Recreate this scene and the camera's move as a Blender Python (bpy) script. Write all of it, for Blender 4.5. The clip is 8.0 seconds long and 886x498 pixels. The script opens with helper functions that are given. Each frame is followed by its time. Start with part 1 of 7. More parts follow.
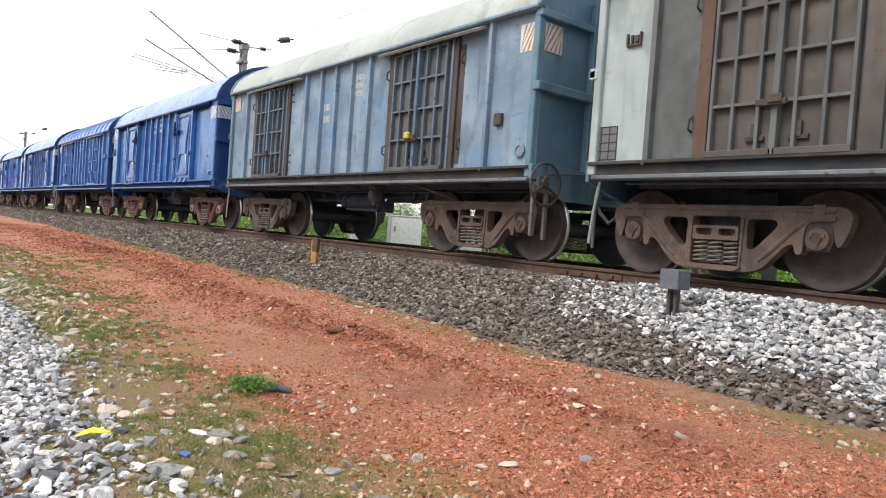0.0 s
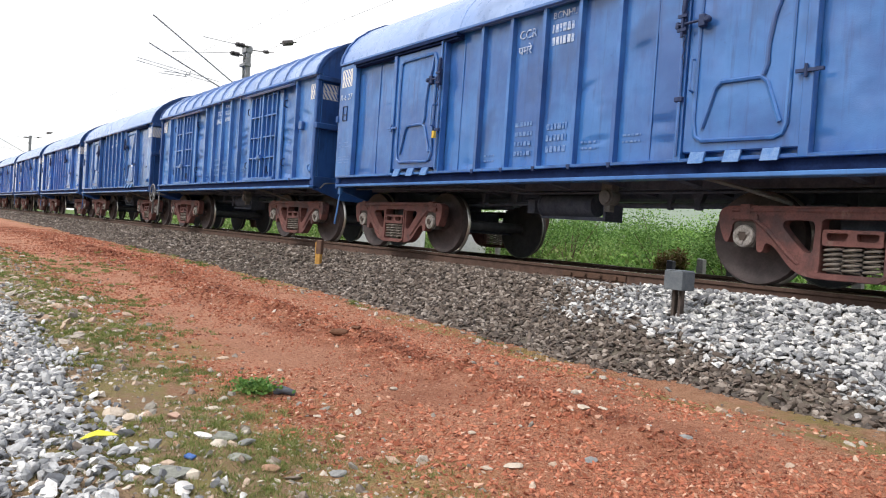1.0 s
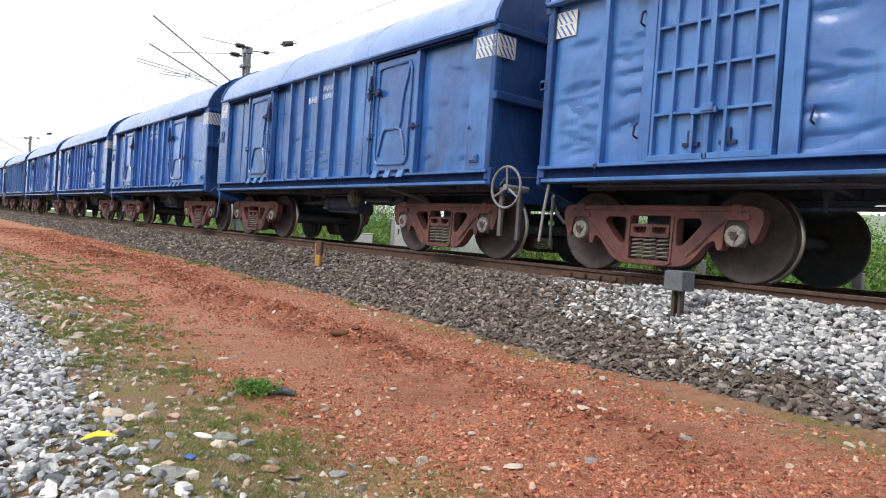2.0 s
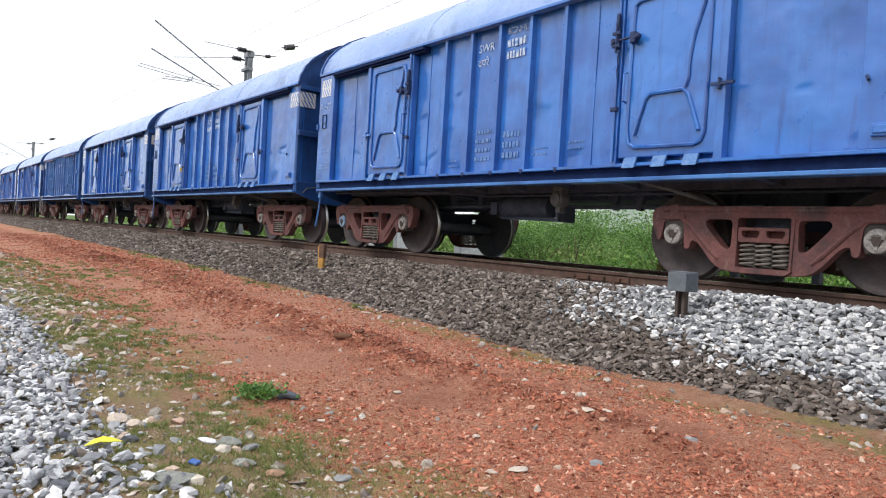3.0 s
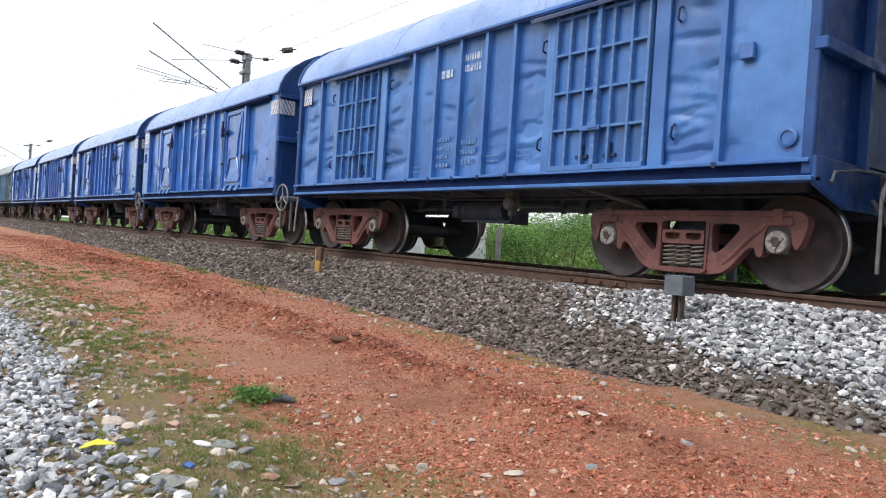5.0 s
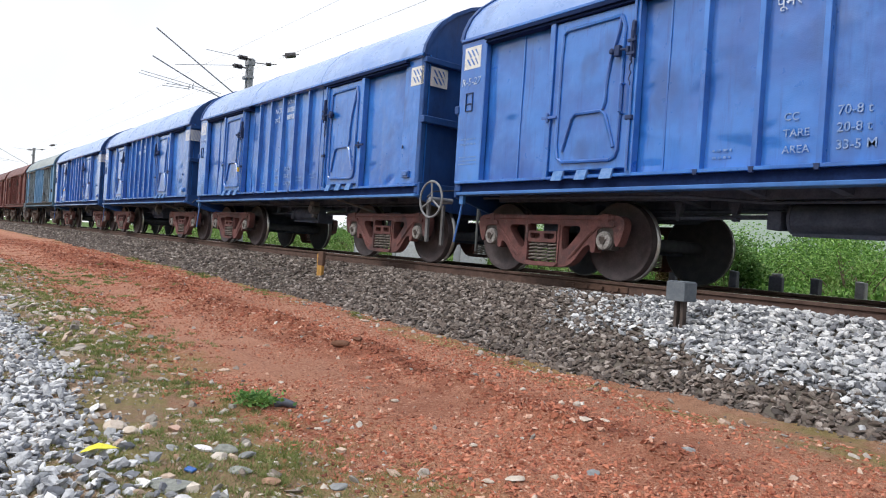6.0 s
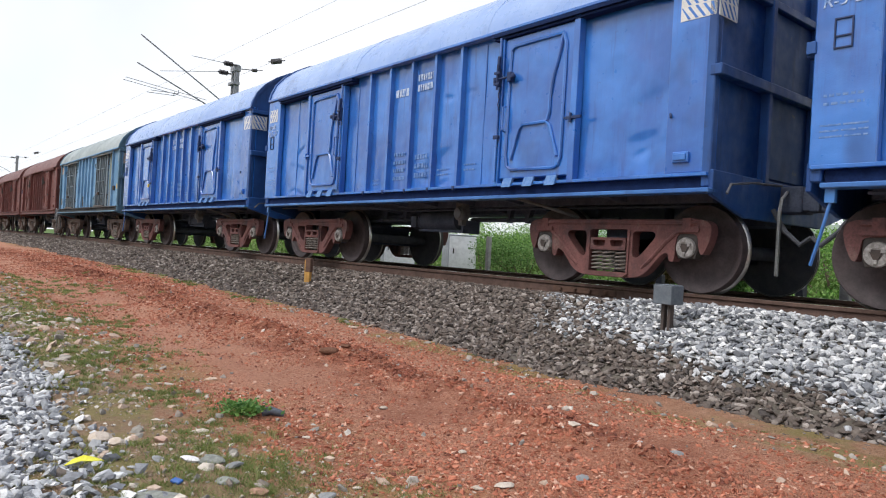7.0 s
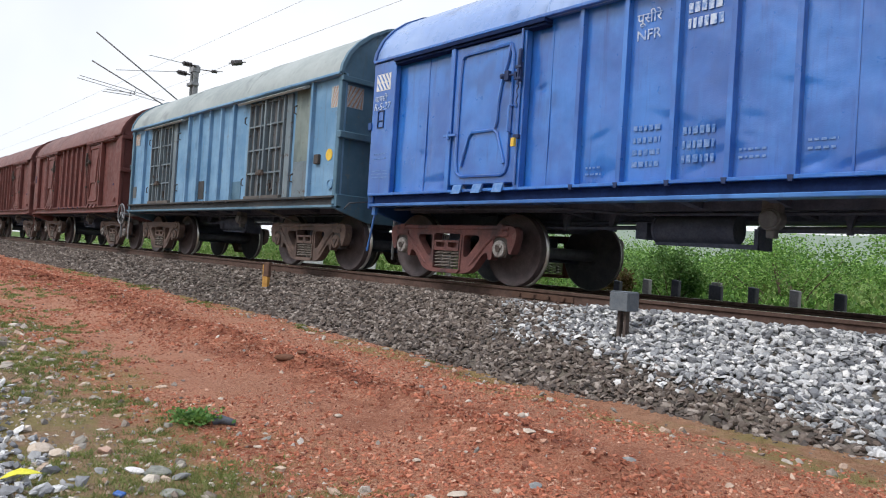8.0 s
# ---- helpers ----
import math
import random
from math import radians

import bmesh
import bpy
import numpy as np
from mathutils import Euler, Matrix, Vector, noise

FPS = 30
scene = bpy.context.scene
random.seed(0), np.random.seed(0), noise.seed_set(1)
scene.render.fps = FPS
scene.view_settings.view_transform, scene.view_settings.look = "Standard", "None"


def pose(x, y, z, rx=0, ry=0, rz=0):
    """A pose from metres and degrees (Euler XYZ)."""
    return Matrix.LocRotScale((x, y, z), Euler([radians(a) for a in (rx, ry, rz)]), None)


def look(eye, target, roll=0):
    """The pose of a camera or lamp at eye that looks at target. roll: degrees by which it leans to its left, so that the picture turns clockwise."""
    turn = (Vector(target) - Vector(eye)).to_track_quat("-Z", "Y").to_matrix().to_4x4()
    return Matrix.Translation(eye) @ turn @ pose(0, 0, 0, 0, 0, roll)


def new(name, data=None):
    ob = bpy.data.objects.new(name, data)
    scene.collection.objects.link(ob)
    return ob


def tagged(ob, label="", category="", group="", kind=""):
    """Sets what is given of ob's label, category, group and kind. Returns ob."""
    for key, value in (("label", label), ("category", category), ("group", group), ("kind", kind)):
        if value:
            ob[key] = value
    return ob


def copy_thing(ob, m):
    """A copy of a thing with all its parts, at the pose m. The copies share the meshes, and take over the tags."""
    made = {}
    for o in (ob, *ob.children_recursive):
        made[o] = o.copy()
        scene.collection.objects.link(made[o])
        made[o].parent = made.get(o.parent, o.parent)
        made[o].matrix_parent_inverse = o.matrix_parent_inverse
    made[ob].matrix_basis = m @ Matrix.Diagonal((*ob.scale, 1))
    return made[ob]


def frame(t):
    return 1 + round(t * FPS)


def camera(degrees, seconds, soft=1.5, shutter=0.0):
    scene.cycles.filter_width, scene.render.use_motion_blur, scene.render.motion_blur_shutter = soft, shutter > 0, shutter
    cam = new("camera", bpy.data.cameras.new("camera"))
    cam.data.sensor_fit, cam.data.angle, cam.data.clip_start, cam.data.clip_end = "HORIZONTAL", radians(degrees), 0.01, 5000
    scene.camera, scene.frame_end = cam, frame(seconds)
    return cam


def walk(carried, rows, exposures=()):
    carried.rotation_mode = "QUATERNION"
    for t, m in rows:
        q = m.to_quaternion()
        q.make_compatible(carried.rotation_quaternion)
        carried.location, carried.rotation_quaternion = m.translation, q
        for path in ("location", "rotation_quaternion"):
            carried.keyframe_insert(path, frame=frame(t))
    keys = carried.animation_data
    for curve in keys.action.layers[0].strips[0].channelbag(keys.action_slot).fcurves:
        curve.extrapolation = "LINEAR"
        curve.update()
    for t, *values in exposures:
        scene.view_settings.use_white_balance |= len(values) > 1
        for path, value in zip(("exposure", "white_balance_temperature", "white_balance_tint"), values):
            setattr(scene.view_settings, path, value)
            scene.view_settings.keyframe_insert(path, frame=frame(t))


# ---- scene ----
cam = camera(65.2, 8.0, soft=1.1)
PATH = [
    (0.00, pose(0.002, 0.002, 0.997, 88.675, -4.131, 51.454)),
    (0.50, pose(0.001, 0.004, 0.999, 88.808, -4.072, 51.642)),
    (1.00, pose(0.001, 0.001, 0.996, 88.807, -3.885, 51.748)),
    (1.50, pose(0.004, 0.000, 0.995, 88.818, -3.991, 51.669)),
    (3.00, pose(-0.001, 0.002, 1.000, 89.010, -3.436, 51.978)),
    (3.50, pose(-0.000, 0.000, 1.000, 89.150, -3.440, 51.970)),
    (4.00, pose(0.003, 0.004, 1.001, 89.365, -3.789, 52.040)),
    (4.50, pose(0.003, 0.007, 1.001, 89.178, -3.567, 51.700)),
    (6.00, pose(0.004, 0.005, 1.000, 89.706, -3.781, 51.924)),
    (6.50, pose(0.001, 0.010, 1.005, 89.875, -3.469, 51.465)),
    (7.00, pose(0.005, 0.011, 1.009, 90.153, -3.243, 50.947)),
    (7.50, pose(0.009, 0.023, 1.017, 90.409, -3.191, 49.982)),
    (7.75, pose(0.011, 0.035, 1.019, 90.570, -3.348, 49.056)),
    (7.90, pose(0.012, 0.043, 1.020, 90.676, -3.500, 48.359)),
    (8.00, pose(0.012, 0.049, 1.020, 90.751, -3.626, 47.835)),
]
walk(cam, PATH, [(0.0, 0.79, 6850, 10), (1.5, 0.65, 6850, 10), (3.0, 0.62, 6550, 10), (4.5, 0.61, 6500, 10), (6.5, 0.52, 6450, 10), (8.0, 0.44, 6450, 10)])

# ---------------------------------------------------------------- light
world = bpy.data.worlds.new("overcast_sky")
scene.world = world
world.use_nodes = True
wn, wl = world.node_tree.nodes, world.node_tree.links
wn.clear()
w_out = wn.new("ShaderNodeOutputWorld")
w_bg = wn.new("ShaderNodeBackground")
w_sky = wn.new("ShaderNodeTexSky")
w_sky.sky_type = "NISHITA"
w_sky.sun_disc = False
w_sky.sun_elevation = radians(51)
w_sky.sun_rotation = radians(192)
w_scale = wn.new("ShaderNodeVectorMath")
w_scale.operation = "SCALE"
w_scale.inputs["Scale"].default_value = 0.10
w_mix = wn.new("ShaderNodeMix")
w_mix.data_type = "RGBA"
w_noise = wn.new("ShaderNodeTexNoise")
w_noise.inputs["Scale"].default_value = 1.6
w_noise.inputs["Detail"].default_value = 5
w_ramp = wn.new("ShaderNodeMapRange")
w_ramp.inputs["From Min"].default_value = 0.36
w_ramp.inputs["From Max"].default_value = 0.6
w_ramp.inputs["To Min"].default_value = 0.72
w_ramp.inputs["To Max"].default_value = 1.0
w_mix.inputs["B"].default_value = (0.97, 1.0, 1.06, 1)
wl.new(w_sky.outputs["Color"], w_scale.inputs[0])
wl.new(w_scale.outputs["Vector"], w_mix.inputs["A"])
wl.new(w_noise.outputs["Fac"], w_ramp.inputs["Value"])
wl.new(w_ramp.outputs["Result"], w_mix.inputs["Factor"])
wl.new(w_mix.outputs["Result"], w_bg.inputs["Color"])
w_bg.inputs["Strength"].default_value = 0.82
wl.new(w_bg.outputs["Background"], w_out.inputs["Surface"])

sun = new("sun", bpy.data.lights.new("sun", "SUN"))
sun.data.energy = 1.9
sun.data.angle = radians(30)
sun.data.color = (1.0, 0.96, 0.9)
sun.matrix_world = look((-14, -25, 36), (-8, 3, 0))

# ---------------------------------------------------------------- sizes
ZR = 0.70          # top of rail above the dirt by the camera
YT = 7.80          # centre line of the track
PITCH = 10.963     # wagon length over couplers
LEN = 10.034       # wagon body length
SPEED = 16.027     # metres a second
WR = 0.485         # wheel radius
rng = np.random.default_rng(7)


# ---------------------------------------------------------------- mesh tools
def box(bm, x0, x1, y0, y1, z0, z1):
    v = [bm.verts.new((x, y, z)) for z in (z0, z1) for x, y in ((x0, y0), (x1, y0), (x1, y1), (x0, y1))]
    for f in ((3, 2, 1, 0), (4, 5, 6, 7), (0, 1, 5, 4), (1, 2, 6, 5), (2, 3, 7, 6), (3, 0, 4, 7)):
        bm.faces.new([v[i] for i in f])


def prism(bm, poly, axis, a, b):
    """Extrude a flat outline along an axis; the outline gives the other two coordinates in x, y, z order."""
    def at(p, c):
        q = list(p)
        q.insert("xyz".index(axis), c)
        return bm.verts.new(q)
    va, vb = [at(p, a) for p in poly], [at(p, b) for p in poly]
    n = len(poly)
    bm.faces.new(va)
    bm.faces.new(vb[::-1])
    for i in range(n):
        bm.faces.new((va[i], vb[i], vb[(i + 1) % n], va[(i + 1) % n]))


def tube(bm, pts, r, n=8, r1=None):
    """A round bar through points."""
    pts = [Vector(p) for p in pts]
    rings = []
    for i, p in enumerate(pts):
        d = (pts[min(i + 1, len(pts) - 1)] - pts[max(i - 1, 0)]).normalized()
        side = d.cross(Vector((0.13, 0.97, 0.21))).normalized()
        up = side.cross(d)
        rr = r if r1 is None else r + (r1 - r) * i / (len(pts) - 1)
        rings.append([bm.verts.new(p + rr * (side * math.cos(2 * math.pi * k / n) + up * math.sin(2 * math.pi * k / n))) for k in range(n)])
    for a, b in zip(rings, rings[1:]):
        for k in range(n):
            bm.faces.new((a[k], a[(k + 1) % n], b[(k + 1) % n], b[k]))
    bm.faces.new(rings[0][::-1])
    bm.faces.new(rings[-1])


def lathe(bm, prof, n=36, cx=0.0, cz=0.0, caps=True):
    """Turn a profile of (radius, y) round the y axis through (cx, cz)."""
    rings = [[bm.verts.new((cx + r * math.cos(2 * math.pi * k / n), y, cz + r * math.sin(2 * math.pi * k / n))) for k in range(n)] for r, y in prof]
    for a, b in zip(rings, rings[1:]):
        for k in range(n):
            bm.faces.new((a[k], b[k], b[(k + 1) % n], a[(k + 1) % n]))
    if caps:
        bm.faces.new(rings[0])
        bm.faces.new(rings[-1][::-1])


def ring(bm, c, axis_y, big, small, n=28, m=6):
    """A torus that stands upright, facing along y."""
    rows = []
    for i in range(n):
        a = 2 * math.pi * i / n
        rows.append([bm.verts.new((c[0] + (big + small * math.cos(b)) * math.cos(a), c[1] + axis_y * small * math.sin(b), c[2] + (big + small * math.cos(b)) * math.sin(a)))
                     for b in [2 * math.pi * j / m for j in range(m)]])
    for i in range(n):
        for j in range(m):
            bm.faces.new((rows[i][j], rows[(i + 1) % n][j], rows[(i + 1) % n][(j + 1) % m], rows[i][(j + 1) % m]))


def part(name, bm, material, parent=None, label="", bevel=0.0, smooth=False):
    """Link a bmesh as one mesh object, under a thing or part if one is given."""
    if bevel:
        bmesh.ops.bevel(bm, geom=bm.edges[:], offset=bevel, segments=1, affect="EDGES", clamp_overlap=True)
    bmesh.ops.recalc_face_normals(bm, faces=bm.faces)
    me = bpy.data.meshes.new(name)
    bm.to_mesh(me)
    bm.free()
    me.materials.append(material)
    if smooth:
        me.shade_smooth()
        me.set_sharp_from_angle(angle=radians(38))
    ob = new(name, me)
    ob.parent = parent
    if label:
        ob["label"] = label
    return ob


def again(ob, parent, m):
    """The same mesh once more, as a part of its own."""
    o = new(ob.name.split(".")[0], ob.data)
    o.parent = parent
    o.matrix_basis = m
    if "label" in ob:
        o["label"] = ob["label"]
    return o


def empty(name, m, label, category, group="", kind=""):
    o = new(name)
    o.empty_display_size = 0.3
    o.matrix_basis = m
    return tagged(o, label, category, group, kind)


def from_arrays(name, verts, faces, material, parent=None):
    me = bpy.data.meshes.new(name)
    me.from_pydata(verts.tolist(), [], faces.tolist())
    me.materials.append(material)
    o = new(name, me)
    o.parent = parent
    return o


# ---------------------------------------------------------------- materials
class Nodes:
    """A short way to write a node material."""

    def __init__(self, name):
        self.m = bpy.data.materials.new(name)
        self.m.use_nodes = True
        self.t = self.m.node_tree
        self.bsdf = self.t.nodes["Principled BSDF"]

    def n(self, kind, **inputs):
        node = self.t.nodes.new(kind)
        for k, v in inputs.items():
            self.put(node, k.replace("_", " "), v)
        return node

    def put(self, node, key, v):
        if hasattr(v, "is_output"):
            self.t.links.new(v, node.inputs[key])
        else:
            node.inputs[key].default_value = v

    def coords(self, scale=(1, 1, 1), shuffle=True):
        """Object space, moved by a chance amount for each object, so that copies differ."""
        tc = self.n("ShaderNodeTexCoord")
        mp = self.n("ShaderNodeMapping", Scale=scale)
        v = tc.outputs["Object"]
        if shuffle:
            info = self.n("ShaderNodeObjectInfo")
            add = self.n("ShaderNodeVectorMath")
            mul = self.n("ShaderNodeMath")
            mul.operation = "MULTIPLY"
            self.put(mul, 0, info.outputs["Random"])
            self.put(mul, 1, 40.0)
            self.put(add, 0, v)
            self.put(add, 1, mul.outputs[0])
            v = add.outputs[0]
        self.put(mp, "Vector", v)
        return mp.outputs[0]

    def noise(self, vec, scale, detail=4.0, rough=0.6):
        t = self.n("ShaderNodeTexNoise", Scale=scale, Detail=detail, Roughness=rough)
        if vec is not None:
            self.put(t, "Vector", vec)
        return t.outputs["Fac"]

    def ramp(self, v, lo, hi, a=0.0, b=1.0):
        r = self.n("ShaderNodeMapRange", From_Min=lo, From_Max=hi, To_Min=a, To_Max=b)
        r.interpolation_type = "SMOOTHSTEP"
        self.put(r, "Value", v)
        return r.outputs[0]

    def mix(self, fac, a, b, mode="MIX"):
        x = self.n("ShaderNodeMix")
        x.data_type = "RGBA"
        x.blend_type = mode
        self.put(x, "Factor", fac)
        for key, v in (("A", a), ("B", b)):
            self.put(x, key, (*v, 1) if isinstance(v, tuple) and len(v) == 3 else v)
        return x.outputs["Result"]

    def math(self, op, a, b=0.0):
        x = self.n("ShaderNodeMath")
        x.operation = op
        self.put(x, 0, a)
        self.put(x, 1, b)
        return x.outputs[0]

    def bump(self, height, strength, distance=0.01):
        b = self.n("ShaderNodeBump", Strength=strength, Distance=distance)
        self.put(b, "Height", height)
        self.put(self.bsdf, "Normal", b.outputs[0])

    def done(self, colour, rough, metal=0.0, spec=0.5):
        self.put(self.bsdf, "Base Color", (*colour, 1) if isinstance(colour, tuple) else colour)
        self.put(self.bsdf, "Roughness", rough)
        self.put(self.bsdf, "Metallic", metal)
        self.put(self.bsdf, "Specular IOR Level", spec)
        return self.m


def paint(name, c1, c2, worn, worn_amount, rough=0.45, dent=0.25, grime=(0.05, 0.045, 0.04), grime_amount=0.35, coat=0.0, chalk=0.0, patched=None, stain=None):
    """Weathered sheet-metal paint: faded clouds, run-down streaks, chips and shallow dents."""
    s = Nodes(name)
    v = s.coords()
    cloud = s.ramp(s.noise(v, 0.9, 5), 0.35, 0.68)
    col = s.mix(cloud, c1, c2)
    streak = s.ramp(s.noise(s.coords((5.0, 5.0, 0.35)), 2.2, 5, 0.7), 0.52, 0.78, 0.0, grime_amount)
    col = s.mix(streak, col, grime)
    chips = s.ramp(s.noise(v, 5.5, 9, 0.72), 0.66 - 0.2 * worn_amount, 0.72 - 0.16 * worn_amount, 0.0, 0.9 * min(1.0, worn_amount * 2))
    col = s.mix(chips, col, worn)
    big = s.noise(s.coords((1.0, 1.0, 0.8)), 2.6, 2, 0.4)
    fine = s.noise(v, 70.0, 3)
    h = s.math("ADD", s.math("MULTIPLY", big, 1.0), s.math("MULTIPLY", fine, 0.03))
    s.bump(h, dent, 0.05)
    if chalk:
        pale = s.ramp(s.noise(s.coords((3.0, 3.0, 0.4)), 1.3, 6, 0.7), 0.50, 0.72, 0.0, chalk)
        col = s.mix(pale, col, (0.03 + 0.9 * c2[0], 0.09 + 0.9 * c2[1], 0.16 + 0.9 * c2[2]))
    if patched:
        old = s.ramp(s.noise(s.coords((1.0, 1.0, 0.45)), 2.3, 7, 0.7), 0.53, 0.62, 0.0, 0.75)
        col = s.mix(old, col, patched)
        scuff = s.ramp(s.noise(s.coords((1.0, 1.0, 2.4)), 3.1, 8, 0.75), 0.57, 0.66, 0.0, 0.55)
        col = s.mix(scuff, col, tuple(0.45 * q for q in c1))
    if stain:
        run = s.ramp(s.noise(s.coords((6.0, 6.0, 0.30)), 1.4, 7, 0.78), 0.52, 0.72, 0.0, 0.6)
        col = s.mix(run, col, stain)
    blot = s.ramp(s.noise(s.coords((1.0, 1.0, 0.6)), 1.7, 3, 0.5), 0.56, 0.70, 0.0, 0.6)
    col = s.mix(blot, col, tuple(0.6 * q for q in c1))
    r = s.ramp(s.noise(v, 7.0, 4), 0.3, 0.7, rough - 0.07, rough + 0.14)
    s.put(s.bsdf, "Coat Weight", coat)
    s.put(s.bsdf, "Coat Roughness", 0.15)
    s.put(s.bsdf, "Coat IOR", 1.56)
    return s.done(col, r)


def outline(pts, r, n=3):
    """Round the corners of a flat outline."""
    out = []
    m = len(pts)
    for i in range(m):
        p, a, b = Vector(pts[i]), Vector(pts[i - 1]), Vector(pts[(i + 1) % m])
        ra, rb = min(r, (a - p).length * 0.45), min(r, (b - p).length * 0.45)
        pa, pb = p + (a - p).normalized() * ra, p + (b - p).normalized() * rb
        for k in range(n + 1):
            t = k / n
            out.append(tuple((1 - t) ** 2 * pa + 2 * t * (1 - t) * p + t * t * pb))
    return out


def plate_with_holes(bm, outer, holes, y0, y1):
    """An upright plate facing along y, from its outline and the outlines of its openings."""
    edges = []
    for loop in [outer] + holes:
        vs = [bm.verts.new((x, y0, z)) for x, z in loop]
        edges += [bm.edges.new((vs[i], vs[(i + 1) % len(vs)])) for i in range(len(vs))]
    filled = bmesh.ops.triangle_fill(bm, use_beauty=True, edges=edges)
    faces = [g for g in filled["geom"] if isinstance(g, bmesh.types.BMFace)]
    up = bmesh.ops.extrude_face_region(bm, geom=faces, use_keep_orig=True)
    for g in up["geom"]:
        if isinstance(g, bmesh.types.BMVert):
            g.co.y = y1


def dull(name, c1, c2, scale=8.0, rough=0.85, metal=0.0, bump=0.3, dist=0.01, spec=0.4, shuffle=True):
    """A plain rough surface with grain at two scales."""
    s = Nodes(name)
    v = s.coords(shuffle=shuffle)
    a = s.noise(v, scale, 6, 0.65)
    b = s.noise(v, scale * 7, 3)
    col = s.mix(s.ramp(a, 0.32, 0.68), c1, c2)
    col = s.mix(s.ramp(b, 0.35, 0.7, 0.0, 0.35), col, tuple(0.55 * x for x in c1))
    s.bump(s.math("ADD", a, s.math("MULTIPLY", b, 0.4)), bump, dist)
    return s.done(col, rough, metal, spec)


def cast(name, c1, c2, stain, dust):
    """Painted cast steel with soot, oil stains and road dust over it."""
    s = Nodes(name)
    v = s.coords()
    a = s.noise(v, 4.0, 6, 0.65)
    col = s.mix(s.ramp(a, 0.34, 0.66), c1, c2)
    col = s.mix(s.ramp(s.noise(v, 2.1, 5, 0.6), 0.50, 0.66, 0.0, 0.8), col, stain)
    col = s.mix(s.ramp(s.noise(s.coords((1.0, 1.0, 0.6)), 5.5, 7, 0.72), 0.55, 0.70, 0.0, 0.75), col, dust)
    fine = s.noise(v, 48.0, 4)
    col = s.mix(s.ramp(fine, 0.40, 0.70, 0.0, 0.4), col, tuple(0.45 * x for x in c1))
    s.bump(s.math("ADD", a, s.math("MULTIPLY", fine, 0.5)), 0.4, 0.008)
    return s.done(col, s.ramp(a, 0.3, 0.7, 0.55, 0.85), 0.0, 0.4)


def damp_soil(s, tc):
    """Where the scraped-up laterite lies fresh and damp: the windrow, and stray patches."""
    sep = s.n("ShaderNodeSeparateXYZ")
    s.put(sep, "Vector", tc)
    x, y = sep.outputs["X"], sep.outputs["Y"]
    ry = s.math("ADD", y, s.math("MULTIPLY", s.math("SUBTRACT", s.noise(tc, 0.7, 6, 0.6), 0.5), 1.1))
    row = s.math("MULTIPLY", s.math("MULTIPLY", s.ramp(ry, 2.65, 3.0), s.ramp(ry, 3.7, 3.3)), s.ramp(x, -0.8, -2.4))
    row = s.math("MULTIPLY", row, s.ramp(s.noise(tc, 3.2, 6, 0.7), 0.38, 0.56))
    stray = s.math("MULTIPLY", s.ramp(s.noise(tc, 1.3, 6, 0.7), 0.53, 0.64), s.math("MULTIPLY", s.ramp(y, 1.2, 2.0), s.ramp(y, 4.4, 3.6)))
    return s.math("MAXIMUM", row, s.math("MULTIPLY", stray, 0.65))


def pebbles(name, colours, rough=0.9, damp=0.0):
    """Stones whose colour goes by the stone."""
    s = Nodes(name)
    g = s.n("ShaderNodeNewGeometry")
    info = s.n("ShaderNodeObjectInfo")
    pick = s.math("FRACT", s.math("ADD", g.outputs["Random Per Island"], info.outputs["Random"]))
    cr = s.n("ShaderNodeValToRGB")
    s.put(cr, "Fac", pick)
    els = cr.color_ramp.elements
    cr.color_ramp.interpolation = "CONSTANT"
    while len(els) < len(colours):
        els.new(0.5)
    for k, c in enumerate(colours):
        els[k].position = k / len(colours)
        els[k].color = (*c, 1)
    v = s.coords()
    grain = s.noise(v, 55.0, 4)
    col = s.mix(s.ramp(grain, 0.35, 0.7, 0.0, 0.55), cr.outputs[0], s.mix(1.0, cr.outputs[0], (0.5, 0.48, 0.46), "MULTIPLY"))
    if damp:
        tc = s.n("ShaderNodeTexCoord").outputs["Object"]
        col = s.mix(s.math("MULTIPLY", damp_soil(s, tc), damp), col, s.mix(1.0, col, (0.42, 0.38, 0.38), "MULTIPLY"))
    s.bump(grain, 0.35, 0.01)
    return s.done(col, rough, 0.0, 0.3)


def leaves(name, colours, rough=0.6):
    s = Nodes(name)
    g = s.n("ShaderNodeNewGeometry")
    cr = s.n("ShaderNodeValToRGB")
    s.put(cr, "Fac", g.outputs["Random Per Island"])
    els = cr.color_ramp.elements
    while len(els) < len(colours):
        els.new(0.5)
    for k, c in enumerate(colours):
        els[k].position = k / (len(colours) - 1)
        els[k].color = (*c, 1)
    col = s.mix(s.ramp(s.noise(s.coords(shuffle=False), 0.8, 3), 0.3, 0.7, 0.0, 0.45), cr.outputs[0], tuple(0.55 * x for x in colours[0]))
    m = s.done(col, rough, 0.0, 0.3)
    glow = s.n("ShaderNodeBsdfTranslucent", Color=s.mix(0.3, col, (0.30, 0.52, 0.10)))
    both = s.n("ShaderNodeMixShader", Fac=0.24)
    s.put(both, 1, s.bsdf.outputs[0])
    s.put(both, 2, glow.outputs[0])
    s.put(s.t.nodes["Material Output"], "Surface", both.outputs[0])
    return m


